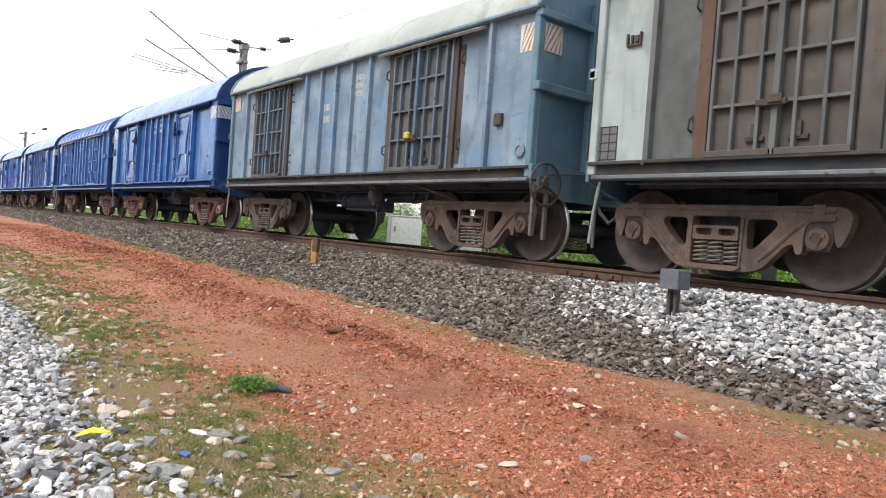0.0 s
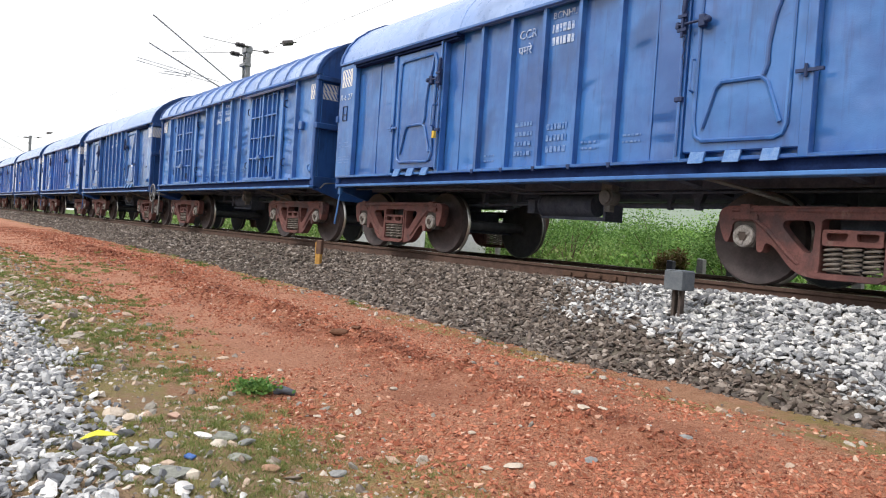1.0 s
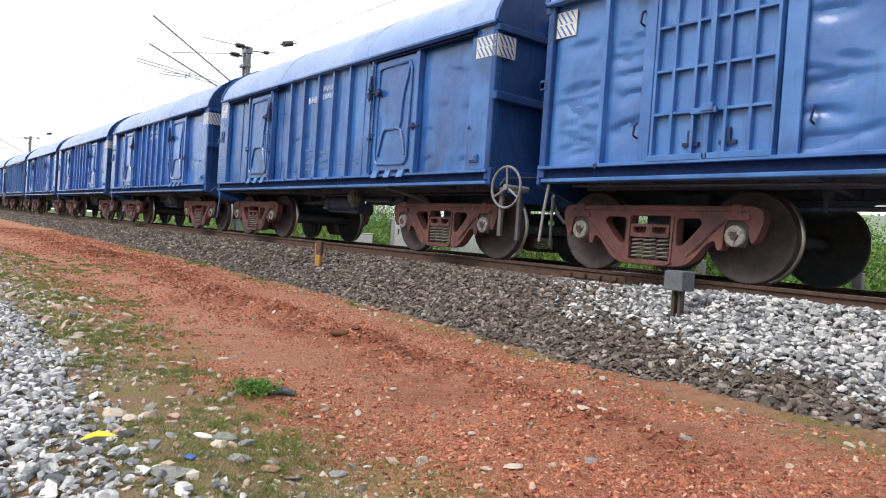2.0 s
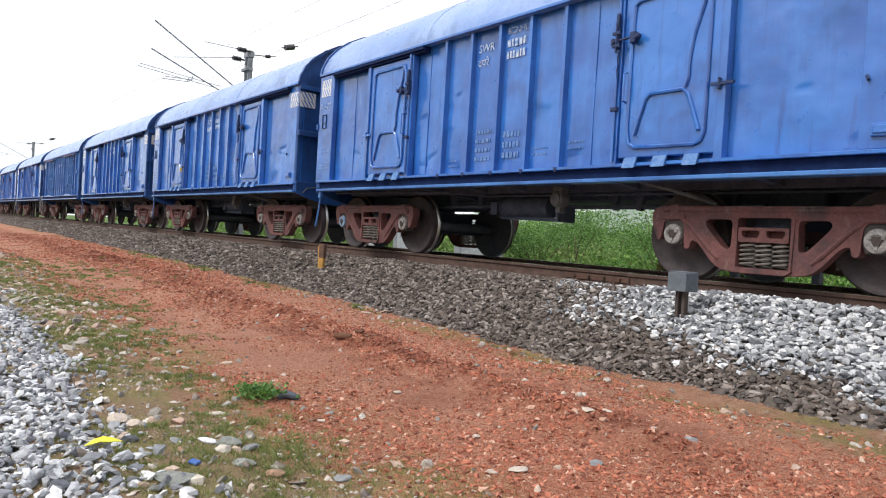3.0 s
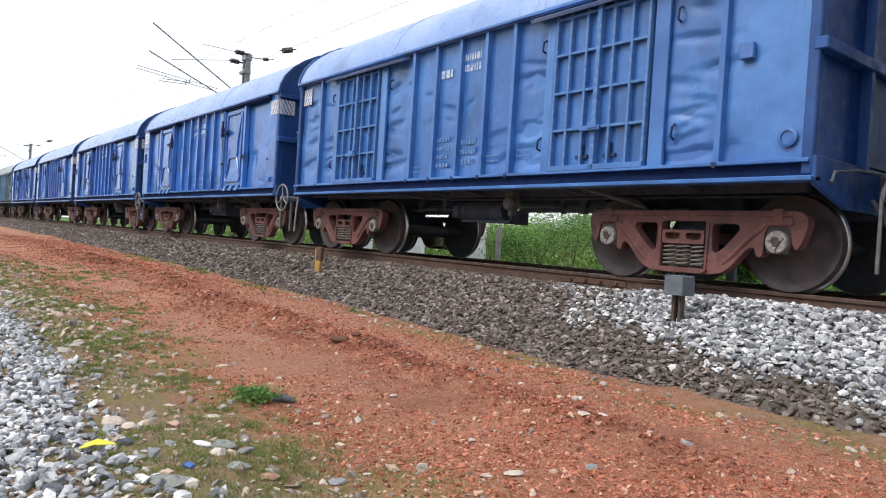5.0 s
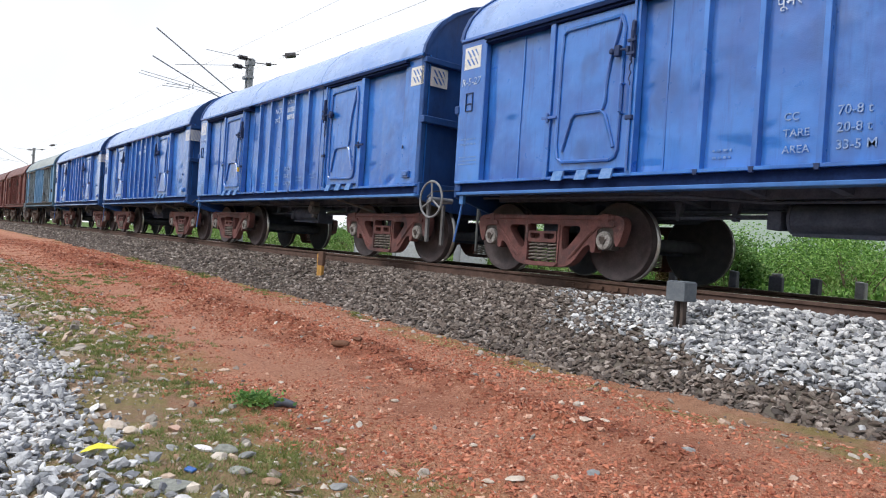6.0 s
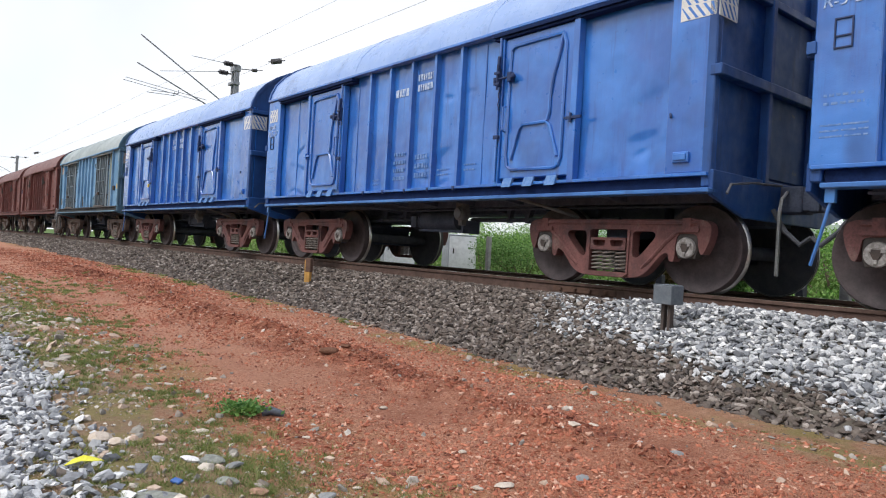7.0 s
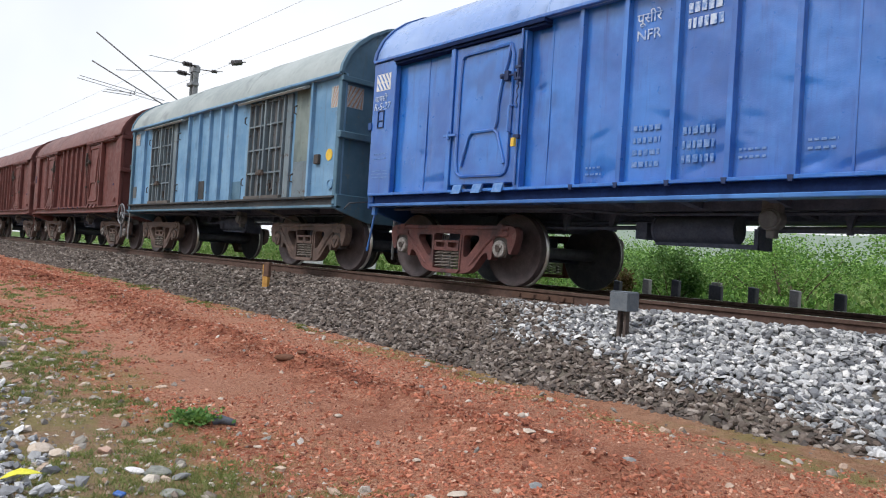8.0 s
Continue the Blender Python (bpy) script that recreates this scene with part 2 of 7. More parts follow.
BLUE = paint("blue_paint", (0.010, 0.090, 0.385), (0.024, 0.172, 0.585), (0.008, 0.040, 0.16), 0.17, 0.34, 1.0, (0.006, 0.052, 0.26), 0.8, 1.0, 0.25)
DEEP_BLUE = paint("deep_blue_paint", (0.011, 0.082, 0.315), (0.028, 0.155, 0.47), (0.010, 0.038, 0.135), 0.20, 0.38, 1.0, (0.010, 0.046, 0.18), 0.85, 0.8, 0.28)
# Roof blue is lightened in its base colour to carry the sky's reflection.
SKYLIT_BLUE_ROOF = paint("blue_roof_paint", (0.17, 0.285, 0.58), (0.26, 0.375, 0.64), (0.34, 0.40, 0.54), 0.25, 0.30, 0.15, (0.10, 0.16, 0.34), 0.3, 0.35)
BLUE_DULL = paint("dull_blue_paint", (0.022, 0.112, 0.375), (0.052, 0.192, 0.52), (0.022, 0.055, 0.16), 0.18, 0.42, 1.0, (0.032, 0.072, 0.18), 0.5, 0.7)
GREY = paint("faded_grey_blue_paint", (0.150, 0.228, 0.325), (0.250, 0.340, 0.445), (0.105, 0.090, 0.085), 0.40, 0.55, 0.6, (0.085, 0.105, 0.125), 0.95, patched=(0.135, 0.270, 0.480), stain=(0.115, 0.105, 0.105))
PALE_GREY = paint("pale_grey_repaint", (0.33, 0.395, 0.42), (0.43, 0.49, 0.51), (0.18, 0.16, 0.14), 0.2, 0.6, 0.25, (0.15, 0.16, 0.16), 0.5)
GREY_ROOF = paint("pale_roof_paint", (0.31, 0.345, 0.34), (0.40, 0.435, 0.43), (0.22, 0.21, 0.18), 0.26, 0.6, 0.25, (0.17, 0.17, 0.16), 0.5)
DULL_ROOF = paint("dull_grey_roof_paint", (0.24, 0.28, 0.29), (0.33, 0.37, 0.38), (0.2, 0.2, 0.18), 0.2, 0.6, 0.12, (0.14, 0.15, 0.15), 0.35)
TEAL_PALE = paint("faded_pale_turquoise_paint", (0.085, 0.175, 0.250), (0.150, 0.260, 0.340), (0.16, 0.13, 0.11), 0.28, 0.6, 0.4, (0.07, 0.09, 0.10), 0.55)
TEAL = paint("faded_turquoise_paint", (0.060, 0.140, 0.215), (0.110, 0.205, 0.290), (0.2, 0.19, 0.15), 0.28, 0.6, 0.3, (0.11, 0.12, 0.11), 0.5)
DUST = paint("dusty_grey_brown_paint", (0.084, 0.093, 0.100), (0.132, 0.145, 0.155), (0.11, 0.075, 0.055), 0.3, 0.75, 0.3, (0.10, 0.075, 0.055), 0.6)
FADED_GREEN = paint("faded_grey_green_paint", (0.130, 0.175, 0.175), (0.20, 0.245, 0.235), (0.11, 0.085, 0.065), 0.36, 0.65, 0.3, (0.10, 0.085, 0.07), 0.8)
MAROON = paint("maroon_paint", (0.100, 0.030, 0.028), (0.150, 0.048, 0.043), (0.07, 0.03, 0.025), 0.2, 0.6, 0.25, (0.06, 0.025, 0.02), 0.5)
MAROON_ROOF = paint("maroon_roof_paint", (0.125, 0.052, 0.050), (0.175, 0.080, 0.074), (0.12, 0.08, 0.07), 0.2, 0.6, 0.12, (0.1, 0.06, 0.05), 0.4)
STREAKED_POST = paint("rust_streaked_blue_post_paint", (0.085, 0.150, 0.235), (0.125, 0.230, 0.38), (0.070, 0.042, 0.034), 0.46, 0.75, 0.4, (0.075, 0.045, 0.036), 0.9, stain=(0.085, 0.052, 0.042))
RUSTED_BARS = paint("rusty_blue_bar_paint", (0.090, 0.120, 0.155), (0.130, 0.185, 0.260), (0.070, 0.042, 0.034), 0.50, 0.75, 0.35, (0.075, 0.045, 0.035), 0.85, stain=(0.080, 0.052, 0.043))
RUST_DARK = paint("dark_rust_streaked_post_paint", (0.062, 0.045, 0.041), (0.088, 0.066, 0.060), (0.040, 0.028, 0.025), 0.42, 0.85, 0.3, (0.11, 0.13, 0.16), 0.6)
SILL_GRIME = paint("grimy_rusty_sill_paint", (0.030, 0.033, 0.038), (0.058, 0.060, 0.064), (0.075, 0.042, 0.030), 0.4, 0.8, 0.3, (0.045, 0.035, 0.030), 0.7)
PALE_LIP = paint("chipped_pale_sill_paint", (0.11, 0.130, 0.155), (0.18, 0.205, 0.23), (0.070, 0.054, 0.046), 0.5, 0.7, 0.3, (0.09, 0.08, 0.075), 0.7)
DARK_LEAF = paint("dark_rusty_leaf_paint", (0.060, 0.066, 0.074), (0.115, 0.125, 0.138), (0.080, 0.048, 0.036), 0.42, 0.78, 0.35, (0.07, 0.045, 0.035), 0.75)
RUST_POST = paint("rust_streaked_post_paint", (0.105, 0.058, 0.044), (0.125, 0.092, 0.078), (0.060, 0.036, 0.030), 0.42, 0.85, 0.3, (0.05, 0.04, 0.035), 0.8)
SOOT_POST = paint("soot_and_rust_post_paint", (0.052, 0.044, 0.042), (0.090, 0.074, 0.066), (0.11, 0.15, 0.18), 0.30, 0.85, 0.3, (0.04, 0.03, 0.028), 0.8)
RUSTY = paint("rusty_door_paint", (0.074, 0.070, 0.070), (0.118, 0.108, 0.102), (0.11, 0.05, 0.03), 0.36, 0.8, 0.35, (0.10, 0.05, 0.03), 0.7)
TEAL_RUST = paint("rusty_blue_grey_door_paint", (0.115, 0.155, 0.190), (0.18, 0.230, 0.265), (0.075, 0.045, 0.034), 0.46, 0.75, 0.35, (0.085, 0.05, 0.035), 0.75)
RUST = dull("rust", (0.085, 0.050, 0.038), (0.14, 0.078, 0.055), 9, 0.9)
WORN_END = paint("worn_blue_end_paint", (0.022, 0.075, 0.22), (0.085, 0.145, 0.27), (0.24, 0.25, 0.09), 0.24, 0.6, 0.4, (0.03, 0.05, 0.11), 0.6)
BOGIE_RED = cast("red_oxide_cast_steel", (0.112, 0.046, 0.045), (0.200, 0.086, 0.080), (0.050, 0.036, 0.042), (0.22, 0.140, 0.125))
BOGIE_BROWN = cast("brown_rusty_cast_steel", (0.098, 0.068, 0.060), (0.165, 0.115, 0.098), (0.050, 0.036, 0.034), (0.21, 0.165, 0.12))
UNDER = dull("black_underframe_grime", (0.070, 0.084, 0.125), (0.110, 0.128, 0.180), 6, 0.85, spec=0.15)
# Navy well below the side blue, for sill webs and door gutters.
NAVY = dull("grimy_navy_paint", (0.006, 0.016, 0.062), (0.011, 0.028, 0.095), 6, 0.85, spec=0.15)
# End blue: brake grime, and the shade between wagons darkened into the colour.
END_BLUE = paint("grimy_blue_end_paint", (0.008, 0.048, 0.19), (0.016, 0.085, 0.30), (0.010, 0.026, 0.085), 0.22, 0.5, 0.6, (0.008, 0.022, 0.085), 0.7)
GREASE = dull("dusty_black_grease", (0.080, 0.086, 0.104), (0.118, 0.124, 0.146), 9, 0.7, spec=0.25)
DARK_RUST = dull("dark_greasy_rust", (0.055, 0.045, 0.042), (0.09, 0.068, 0.06), 12, 0.8)
WHEEL = dull("dark_wheel_steel", (0.058, 0.046, 0.049), (0.096, 0.074, 0.078), 7, 0.6, 0.2, 0.12)
TREAD = dull("polished_wheel_steel", (0.42, 0.41, 0.40), (0.55, 0.54, 0.52), 7, 0.32, 0.9, 0.05)
CAP = dull("grey_white_bearing_paint", (0.20, 0.185, 0.175), (0.46, 0.44, 0.43), 26, 0.65)
CAP_BLUE = dull("blue_bearing_paint", (0.20, 0.30, 0.46), (0.30, 0.40, 0.55), 14, 0.6)
SPRING = dull("spring_steel", (0.19, 0.17, 0.155), (0.30, 0.27, 0.25), 12, 0.55, 0.3)
PALE_STEEL = dull("pale_galvanised_steel", (0.30, 0.31, 0.32), (0.42, 0.43, 0.44), 9, 0.55, 0.5)
LATCH_GREY = dull("dark_rusty_latch_steel", (0.045, 0.042, 0.042), (0.085, 0.072, 0.066), 20, 0.75)
FAINT = dull("worn_faint_stencil_paint", (0.05, 0.16, 0.45), (0.22, 0.34, 0.60), 26, 0.6, bump=0.0)
LATCH = dull("dark_latch_steel", (0.010, 0.024, 0.085), (0.02, 0.042, 0.13), 20, 0.6)
CREAM = dull("cream_plate_paint", (0.62, 0.62, 0.60), (0.76, 0.75, 0.74), 10, 0.7)
ORANGE = dull("faded_orange_stripe_paint", (0.36, 0.20, 0.13), (0.48, 0.29, 0.20), 14, 0.7)
STRIPE = dull("dark_stripe_paint", (0.05, 0.055, 0.07), (0.09, 0.09, 0.10), 14, 0.7)
YELLOW = dull("yellow_paint", (0.65, 0.43, 0.05), (0.75, 0.52, 0.08), 12, 0.6)
RAIL = dull("rusty_rail_steel", (0.085, 0.050, 0.040), (0.14, 0.085, 0.068), 10, 0.8)
RAIL_TOP = dull("polished_rail_top", (0.52, 0.51, 0.50), (0.62, 0.61, 0.60), 5, 0.18, 0.9, 0.03)
CONCRETE = dull("weathered_concrete", (0.28, 0.27, 0.25), (0.40, 0.39, 0.36), 6, 0.95)
DARK_POST = dull("dark_stained_concrete", (0.06, 0.065, 0.07), (0.10, 0.10, 0.11), 6, 0.95)
MAST = dull("galvanised_mast_steel", (0.22, 0.23, 0.25), (0.32, 0.33, 0.35), 5, 0.6, 0.3)
INSULATOR = dull("dark_glazed_porcelain", (0.05, 0.045, 0.05), (0.09, 0.08, 0.085), 5, 0.3)
BOX_GREY = dull("grey_marker_paint", (0.10, 0.12, 0.145), (0.145, 0.165, 0.19), 12, 0.7)
CABINET = dull("white_cabinet_paint", (0.90, 0.90, 0.91), (0.93, 0.93, 0.94), 1.5, 0.5, bump=0.02)
CABINET_SIDE = dull("grey_cabinet_paint", (0.36, 0.38, 0.40), (0.45, 0.47, 0.49), 3, 0.6, bump=0.08)
s_ = Nodes("worn_white_stencil_paint")
# Worn blue of the flaps; on wagon 8's bars it paints in sky light.
PALE_BLUE = dull("worn_pale_blue_paint", (0.045, 0.16, 0.43), (0.13, 0.25, 0.50), 16, 0.55)
SKY_TEAL = paint("faded_sky_blue_paint", (0.105, 0.240, 0.410), (0.195, 0.355, 0.540), (0.13, 0.13, 0.12), 0.32, 0.6, 0.3, (0.10, 0.11, 0.11), 0.6)
WHEEL_GREY = dull("grey_hand_wheel_paint", (0.17, 0.18, 0.20), (0.27, 0.28, 0.30), 12, 0.6)
MID_GREY = dull("dusty_mid_grey_steel", (0.10, 0.10, 0.105), (0.16, 0.16, 0.165), 9, 0.7)
STENCIL = s_.done(s_.mix(s_.ramp(s_.noise(s_.coords(), 11.0, 6, 0.75), 0.36, 0.58), (0.10, 0.22, 0.52), (0.52, 0.60, 0.74)), 0.6)
RUBBED = dull("rubbed_pale_blue_stencil_paint", (0.10, 0.22, 0.50), (0.36, 0.46, 0.66), 30, 0.6, bump=0.0)
WORN_WHITE = dull("rubbed_white_stencil_paint", (0.30, 0.35, 0.38), (0.52, 0.55, 0.57), 30, 0.7, bump=0.0)
WOOD_POST = dull("yellow_brown_stub_paint", (0.38, 0.20, 0.05), (0.50, 0.29, 0.08), 9, 0.85)


# ---------------------------------------------------------------- wagons
# Wagon space: x from the rear end sheet to the front one, y across with the near side negative, z from the top of the rail.
SIDE = -1.50       # plane of the side sheets
PROUD = -1.60      # outer face of posts, pillars and doors
RIB = -1.572       # outer face of the ribs
FLOOR_Z, EAVE = 1.19, 3.24
ROOF = [(-1.60, 3.22), (-1.57, 3.34), (-1.47, 3.52), (-1.30, 3.69), (-1.05, 3.86), (-0.75, 4.00), (-0.40, 4.10), (0.0, 4.14)]
ROOF = ROOF + [(-y, z) for y, z in ROOF[-2::-1]]
LOW_ROOF, HIGH_ROOF = ROOF, [(y, 3.22 + (z - 3.22) * 1.16) for y, z in ROOF]
AXLES = (0.44, 2.44, 7.594, 9.594)


def make_wheel_set(w, x):
    b = bmesh.new()
    lathe(b, [(0.07, -1.20), (0.075, -0.80), (0.085, -0.76), (0.08, 0.0), (0.085, 0.76), (0.075, 0.80), (0.07, 1.20)], 20)
    ws = part("wheel_set", b, GREASE, w, "dark steel axle with its two wheels", smooth=True)
    for s in (-1, 1):
        b = bmesh.new()
        lathe(b, [(0.08, s * 0.985), (0.11, s * 0.98), (0.13, s * 0.93), (0.30, s * 0.896), (0.40, s * 0.902), (0.425, s * 0.922), (WR - 0.012, s * 0.926), (WR, s * 0.90), (WR + 0.004, s * 0.842)], 40)
        part("wheel", b, WHEEL, ws, "brown-black wheel disc", smooth=True)
        b = bmesh.new()
        lathe(b, [(WR + 0.004, s * 0.841), (WR + 0.024, s * 0.828), (WR + 0.031, s * 0.812), (WR + 0.026, s * 0.800), (WR + 0.012, s * 0.798)], 40, caps=False)
        part("flange", b, TREAD, ws, "polished flange", smooth=True)
        b = bmesh.new()
        lathe(b, [(WR + 0.024, s * 0.7985), (0.42, s * 0.80), (0.39, s * 0.82), (0.13, s * 0.80), (0.085, s * 0.77)], 40)
        part("wheel_back", b, GREASE, ws, "greasy black wheel back", smooth=True)
    ws.matrix_basis = pose(x, 0, WR)
    return ws


def make_side_frame(w, material, cap_material, xc, far):
    """A cast three-piece bogie's side frame with its springs and bearings."""
    b = bmesh.new()
    y0, y1 = -1.205, -1.07
    half = [(1.17, 0.785), (1.255, 0.755), (1.285, 0.68), (1.262, 0.56), (1.205, 0.425), (1.165, 0.415), (1.135, 0.52), (1.125, 0.632), (0.89, 0.636), (0.872, 0.50),
            (0.868, 0.335), (0.80, 0.33), (0.785, 0.435), (0.70, 0.40), (0.53, 0.20), (0.43, 0.14), (0.25, 0.118)]
    frame_line = outline(half + [(-x, z) for x, z in half[::-1]], 0.06)
    window = [(0.325, 0.652), (0.60, 0.655), (0.635, 0.60), (0.54, 0.49), (0.41, 0.355), (0.335, 0.35)]
    holes = [outline([(-0.262, 0.672), (0.262, 0.672), (0.262, 0.172), (-0.262, 0.172)], 0.03), outline(window, 0.06, 4), outline([(-x, z) for x, z in window], 0.06, 4)]
    plate_with_holes(b, frame_line, holes, y0, y1)
    rim = [e for e in b.edges if len(e.link_faces) == 2 and e.calc_face_angle(0) > 0.9]
    bmesh.ops.bevel(b, geom=rim, offset=0.022, segments=3, affect="EDGES", clamp_overlap=True)
    for s in (-1, 1):
        tube(b, [(s * 0.90, y0 + 0.012, 0.655), (s * 0.76, y0 + 0.004, 0.545), (s * 0.56, y0 + 0.004, 0.335), (s * 0.46, y0 + 0.016, 0.245)], 0.026, 8)     # rib along the arm
        prism(b, outline([(s * 1.15, 0.705), (s * 0.87, 0.705), (s * 0.86, 0.648), (s * 1.15, 0.648)], 0.02, 2), "y", y0 - 0.022, y1)
        box(b, s * 1.0 - 0.05, s * 1.0 + 0.05, y0 - 0.012, y1, 0.70, 0.80)                                    # lug over the axle box
        prism(b, outline([(s * 0.30, 0.66), (s * 0.285, 0.18), (s * 0.265, 0.18), (s * 0.265, 0.66)], 0.008, 1), "y", y0 - 0.016, y1)
    tube(b, [(-1.14, y0 + 0.018, 0.745), (1.14, y0 + 0.018, 0.745)], 0.030, 8)      # rounded upper flange
    prism(b, outline([(-0.31, 0.178), (0.31, 0.178), (0.24, 0.125), (-0.24, 0.125)], 0.03), "y", y0 - 0.03, y1 + 0.1)   # spring seat
    sf = part("side_frame", b, material, w, "", smooth=True)
    b = bmesh.new()
    holes = [outline([(s * 0.125 - 0.095, 0.545), (s * 0.125 + 0.095, 0.545), (s * 0.125 + 0.08, 0.475), (s * 0.125 - 0.08, 0.475)], 0.025) for s in (-1, 1)]
    plate_with_holes(b, outline([(-0.25, 0.575), (0.25, 0.575), (0.25, 0.43), (-0.25, 0.43)], 0.02), holes, -1.225, -1.14)
    box(b, -0.24, 0.24, -1.135, 1.0, 0.44, 0.57)
    part("bolster_end", b, material, sf, "grimy bolster end")
    b = bmesh.new()
    pts = [(0.076 * math.cos(a), 0.076 * math.sin(a), 0.185 + 0.245 * a / (11 * math.pi)) for a in np.linspace(0, 11 * math.pi, 90)]
    tube(b, pts, 0.0105, 6)
    sp = part("spring", b, SPRING, sf, "coil spring", smooth=True)
    sp.matrix_basis = pose(-0.165, -1.16, 0)
    again(sp, sf, pose(0.0, -1.175, 0))
    again(sp, sf, pose(0.165, -1.16, 0))
    for s in (-1, 1):
        b = bmesh.new()
        prism(b, [(s - 0.12, 0.64), (s + 0.12, 0.64), (s + 0.13, 0.47), (s + 0.10, 0.37), (s - 0.10, 0.37), (s - 0.13, 0.47)], "y", -1.19, -1.05)
        ad = part("axle_box", b, LATCH_GREY, sf, "dark axle-box adapter", bevel=0.008)
        b = bmesh.new()
        lathe(b, [(0.105, -1.17), (0.112, -1.205), (0.103, -1.228), (0.06, -1.236), (0.045, -1.226)], 20, s, WR)
        for k in range(3):
            a = k * 2.094 + 0.5
            box(b, s + 0.062 * math.cos(a) - 0.016, s + 0.062 * math.cos(a) + 0.016, -1.250, -1.225, WR + 0.062 * math.sin(a) - 0.016, WR + 0.062 * math.sin(a) + 0.016)
        part("bearing_cap", b, cap_material, sf, "round bearing cap with three bolts", smooth=True)
        b = bmesh.new()
        prism(b, outline([(s - 0.060, WR + 0.040), (s + 0.060, WR + 0.040), (s + 0.012, WR - 0.060), (s - 0.012, WR - 0.060)], 0.02, 2), "y", -1.243, -1.230)
        part("lock_plate", b, DARK_RUST, sf, "dark three-cornered lock plate")
    sf.matrix_basis = pose(xc, 0, 0, 0, 0, 180 if far else 0)
    return sf


def make_running_gear(w, bogie, caps):
    for x in AXLES:
        make_wheel_set(w, x)
    first = make_side_frame(w, bogie, caps, 1.44, False)
    for xc, far in ((1.44, True), (8.594, False), (8.594, True)):
        m = pose(xc, 0, 0, 0, 0, 180 if far else 0)
        o = again(first, w, m)
        for c in first.children:
            cc = again(c, o, c.matrix_basis)
    for xc in (1.44, 8.594):
        b = bmesh.new()
        box(b, xc - 0.2, xc + 0.2, -1.0, 1.0, 0.56, 0.74)
        box(b, xc - 0.26, xc + 0.26, -0.5, 0.5, 0.72, 0.98)
        for s in (-1, 1):
            box(b, xc + s * 0.72 - 0.05, xc + s * 0.72 + 0.05, -0.95, 0.95, 0.36, 0.46)
        part("bogie_bolster", b, UNDER, w, bevel=0.01)
    # underframe
    b = bmesh.new()
    prism(b, [(0.05, 1.115), (0.05, 0.78), (2.7, 0.78), (3.2, 0.93), (6.9, 0.93), (7.4, 0.78), (LEN - 0.05, 0.78), (LEN - 0.05, 1.115)], "y", -0.3, 0.3)
    part("centre_sill", b, UNDER, w, "black grimy centre sill")
    b = bmesh.new()
    box(b, 0.1, LEN - 0.1, -1.50, 1.50, 1.12, 1.165)
    part("underframe", b, UNDER, w, "black grimy steel underframe")
    for x in (1.44, 3.2, 4.2, 5.02, 5.9, 6.9, 8.594):
        b = bmesh.new()
        prism(b, [(-1.5, 1.118), (1.5, 1.118), (1.5, 1.05), (0.3, 0.94), (-0.3, 0.94), (-1.5, 1.05)], "x", x - 0.05, x + 0.05)
        part("cross_bearer", b, UNDER, w)
    for s in (-1, 1):
        b = bmesh.new()
        box(b, 0.3, LEN - 0.3, s * 0.92 - 0.05, s * 0.92 + 0.05, 0.98, 1.117)
        part("stringer", b, UNDER, w)
    # brake gear under the middle
    b = bmesh.new()
    tube(b, [(4.45, -0.72, 0.80), (5.35, -0.72, 0.80)], 0.15, 18)
    tube(b, [(4.42, -0.72, 0.80), (4.45, -0.72, 0.80)], 0.16, 18)
    part("air_reservoir", b, UNDER, w, "black air reservoir", smooth=True)
    b = bmesh.new()
    tube(b, [(5.84, -1.04, 0.875), (5.84, -1.20, 0.875)], 0.105, 14)
    tube(b, [(5.84, -1.20, 0.875), (5.84, -1.225, 0.875)], 0.085, 14)
    box(b, 5.76, 5.92, -1.19, -1.05, 0.93, 1.06)
    box(b, 5.80, 5.88, -1.16, -1.06, 0.70, 0.80)
    part("load_box", b, MID_GREY, w, "grey load-sensing valve", bevel=0.008)
    b = bmesh.new()
    for x, t in ((6.35, 0.03), (6.72, 0.05), (7.45, 0.03), (7.95, 0.03), (3.05, 0.03), (3.75, 0.04)):
        prism(b, [(x - 1.6 * t, 0.97), (x + 1.6 * t, 0.97), (x + t * 0.7, 0.85), (x + t * 0.7, 0.77), (x - t * 0.7, 0.77), (x - t * 0.7, 0.85)], "y", -0.66, -0.58)
    tube(b, [(5.5, -0.62, 0.815), (8.3, -0.62, 0.825)], 0.034, 8)
    tube(b, [(2.3, -0.62, 0.80), (4.4, -0.66, 0.82)], 0.026, 6)
    tube(b, [(2.3, -0.40, 0.90), (4.4, -0.40, 0.90)], 0.020, 6)
    box(b, 4.22, 4.36, -0.86, -0.58, 0.68, 0.86)
    prism(b, [(4.5, 0.645), (5.62, 0.645), (5.62, 0.595), (4.5, 0.615)], "y", -0.90, -0.86)
    box(b, 5.58, 5.62, -0.90, -0.56, 0.595, 0.80)
    part("brake_rigging", b, UNDER, w, "black brake rods and hangers")
    b = bmesh.new()
    tube(b, [(0.4, -1.36, 1.00), (3.6, -1.36, 0.98), (4.2, -0.9, 0.95), (9.7, -0.9, 0.95)], 0.017, 6)
    part("brake_pipe", b, UNDER, w)
    b = bmesh.new()
    tube(b, [(7.25, -1.5, 1.05), (7.6, -1.28, 0.95), (7.95, -1.0, 0.82)], 0.022, 6)
    part("pull_rod", b, MID_GREY, w, "dusty grey steel rod")
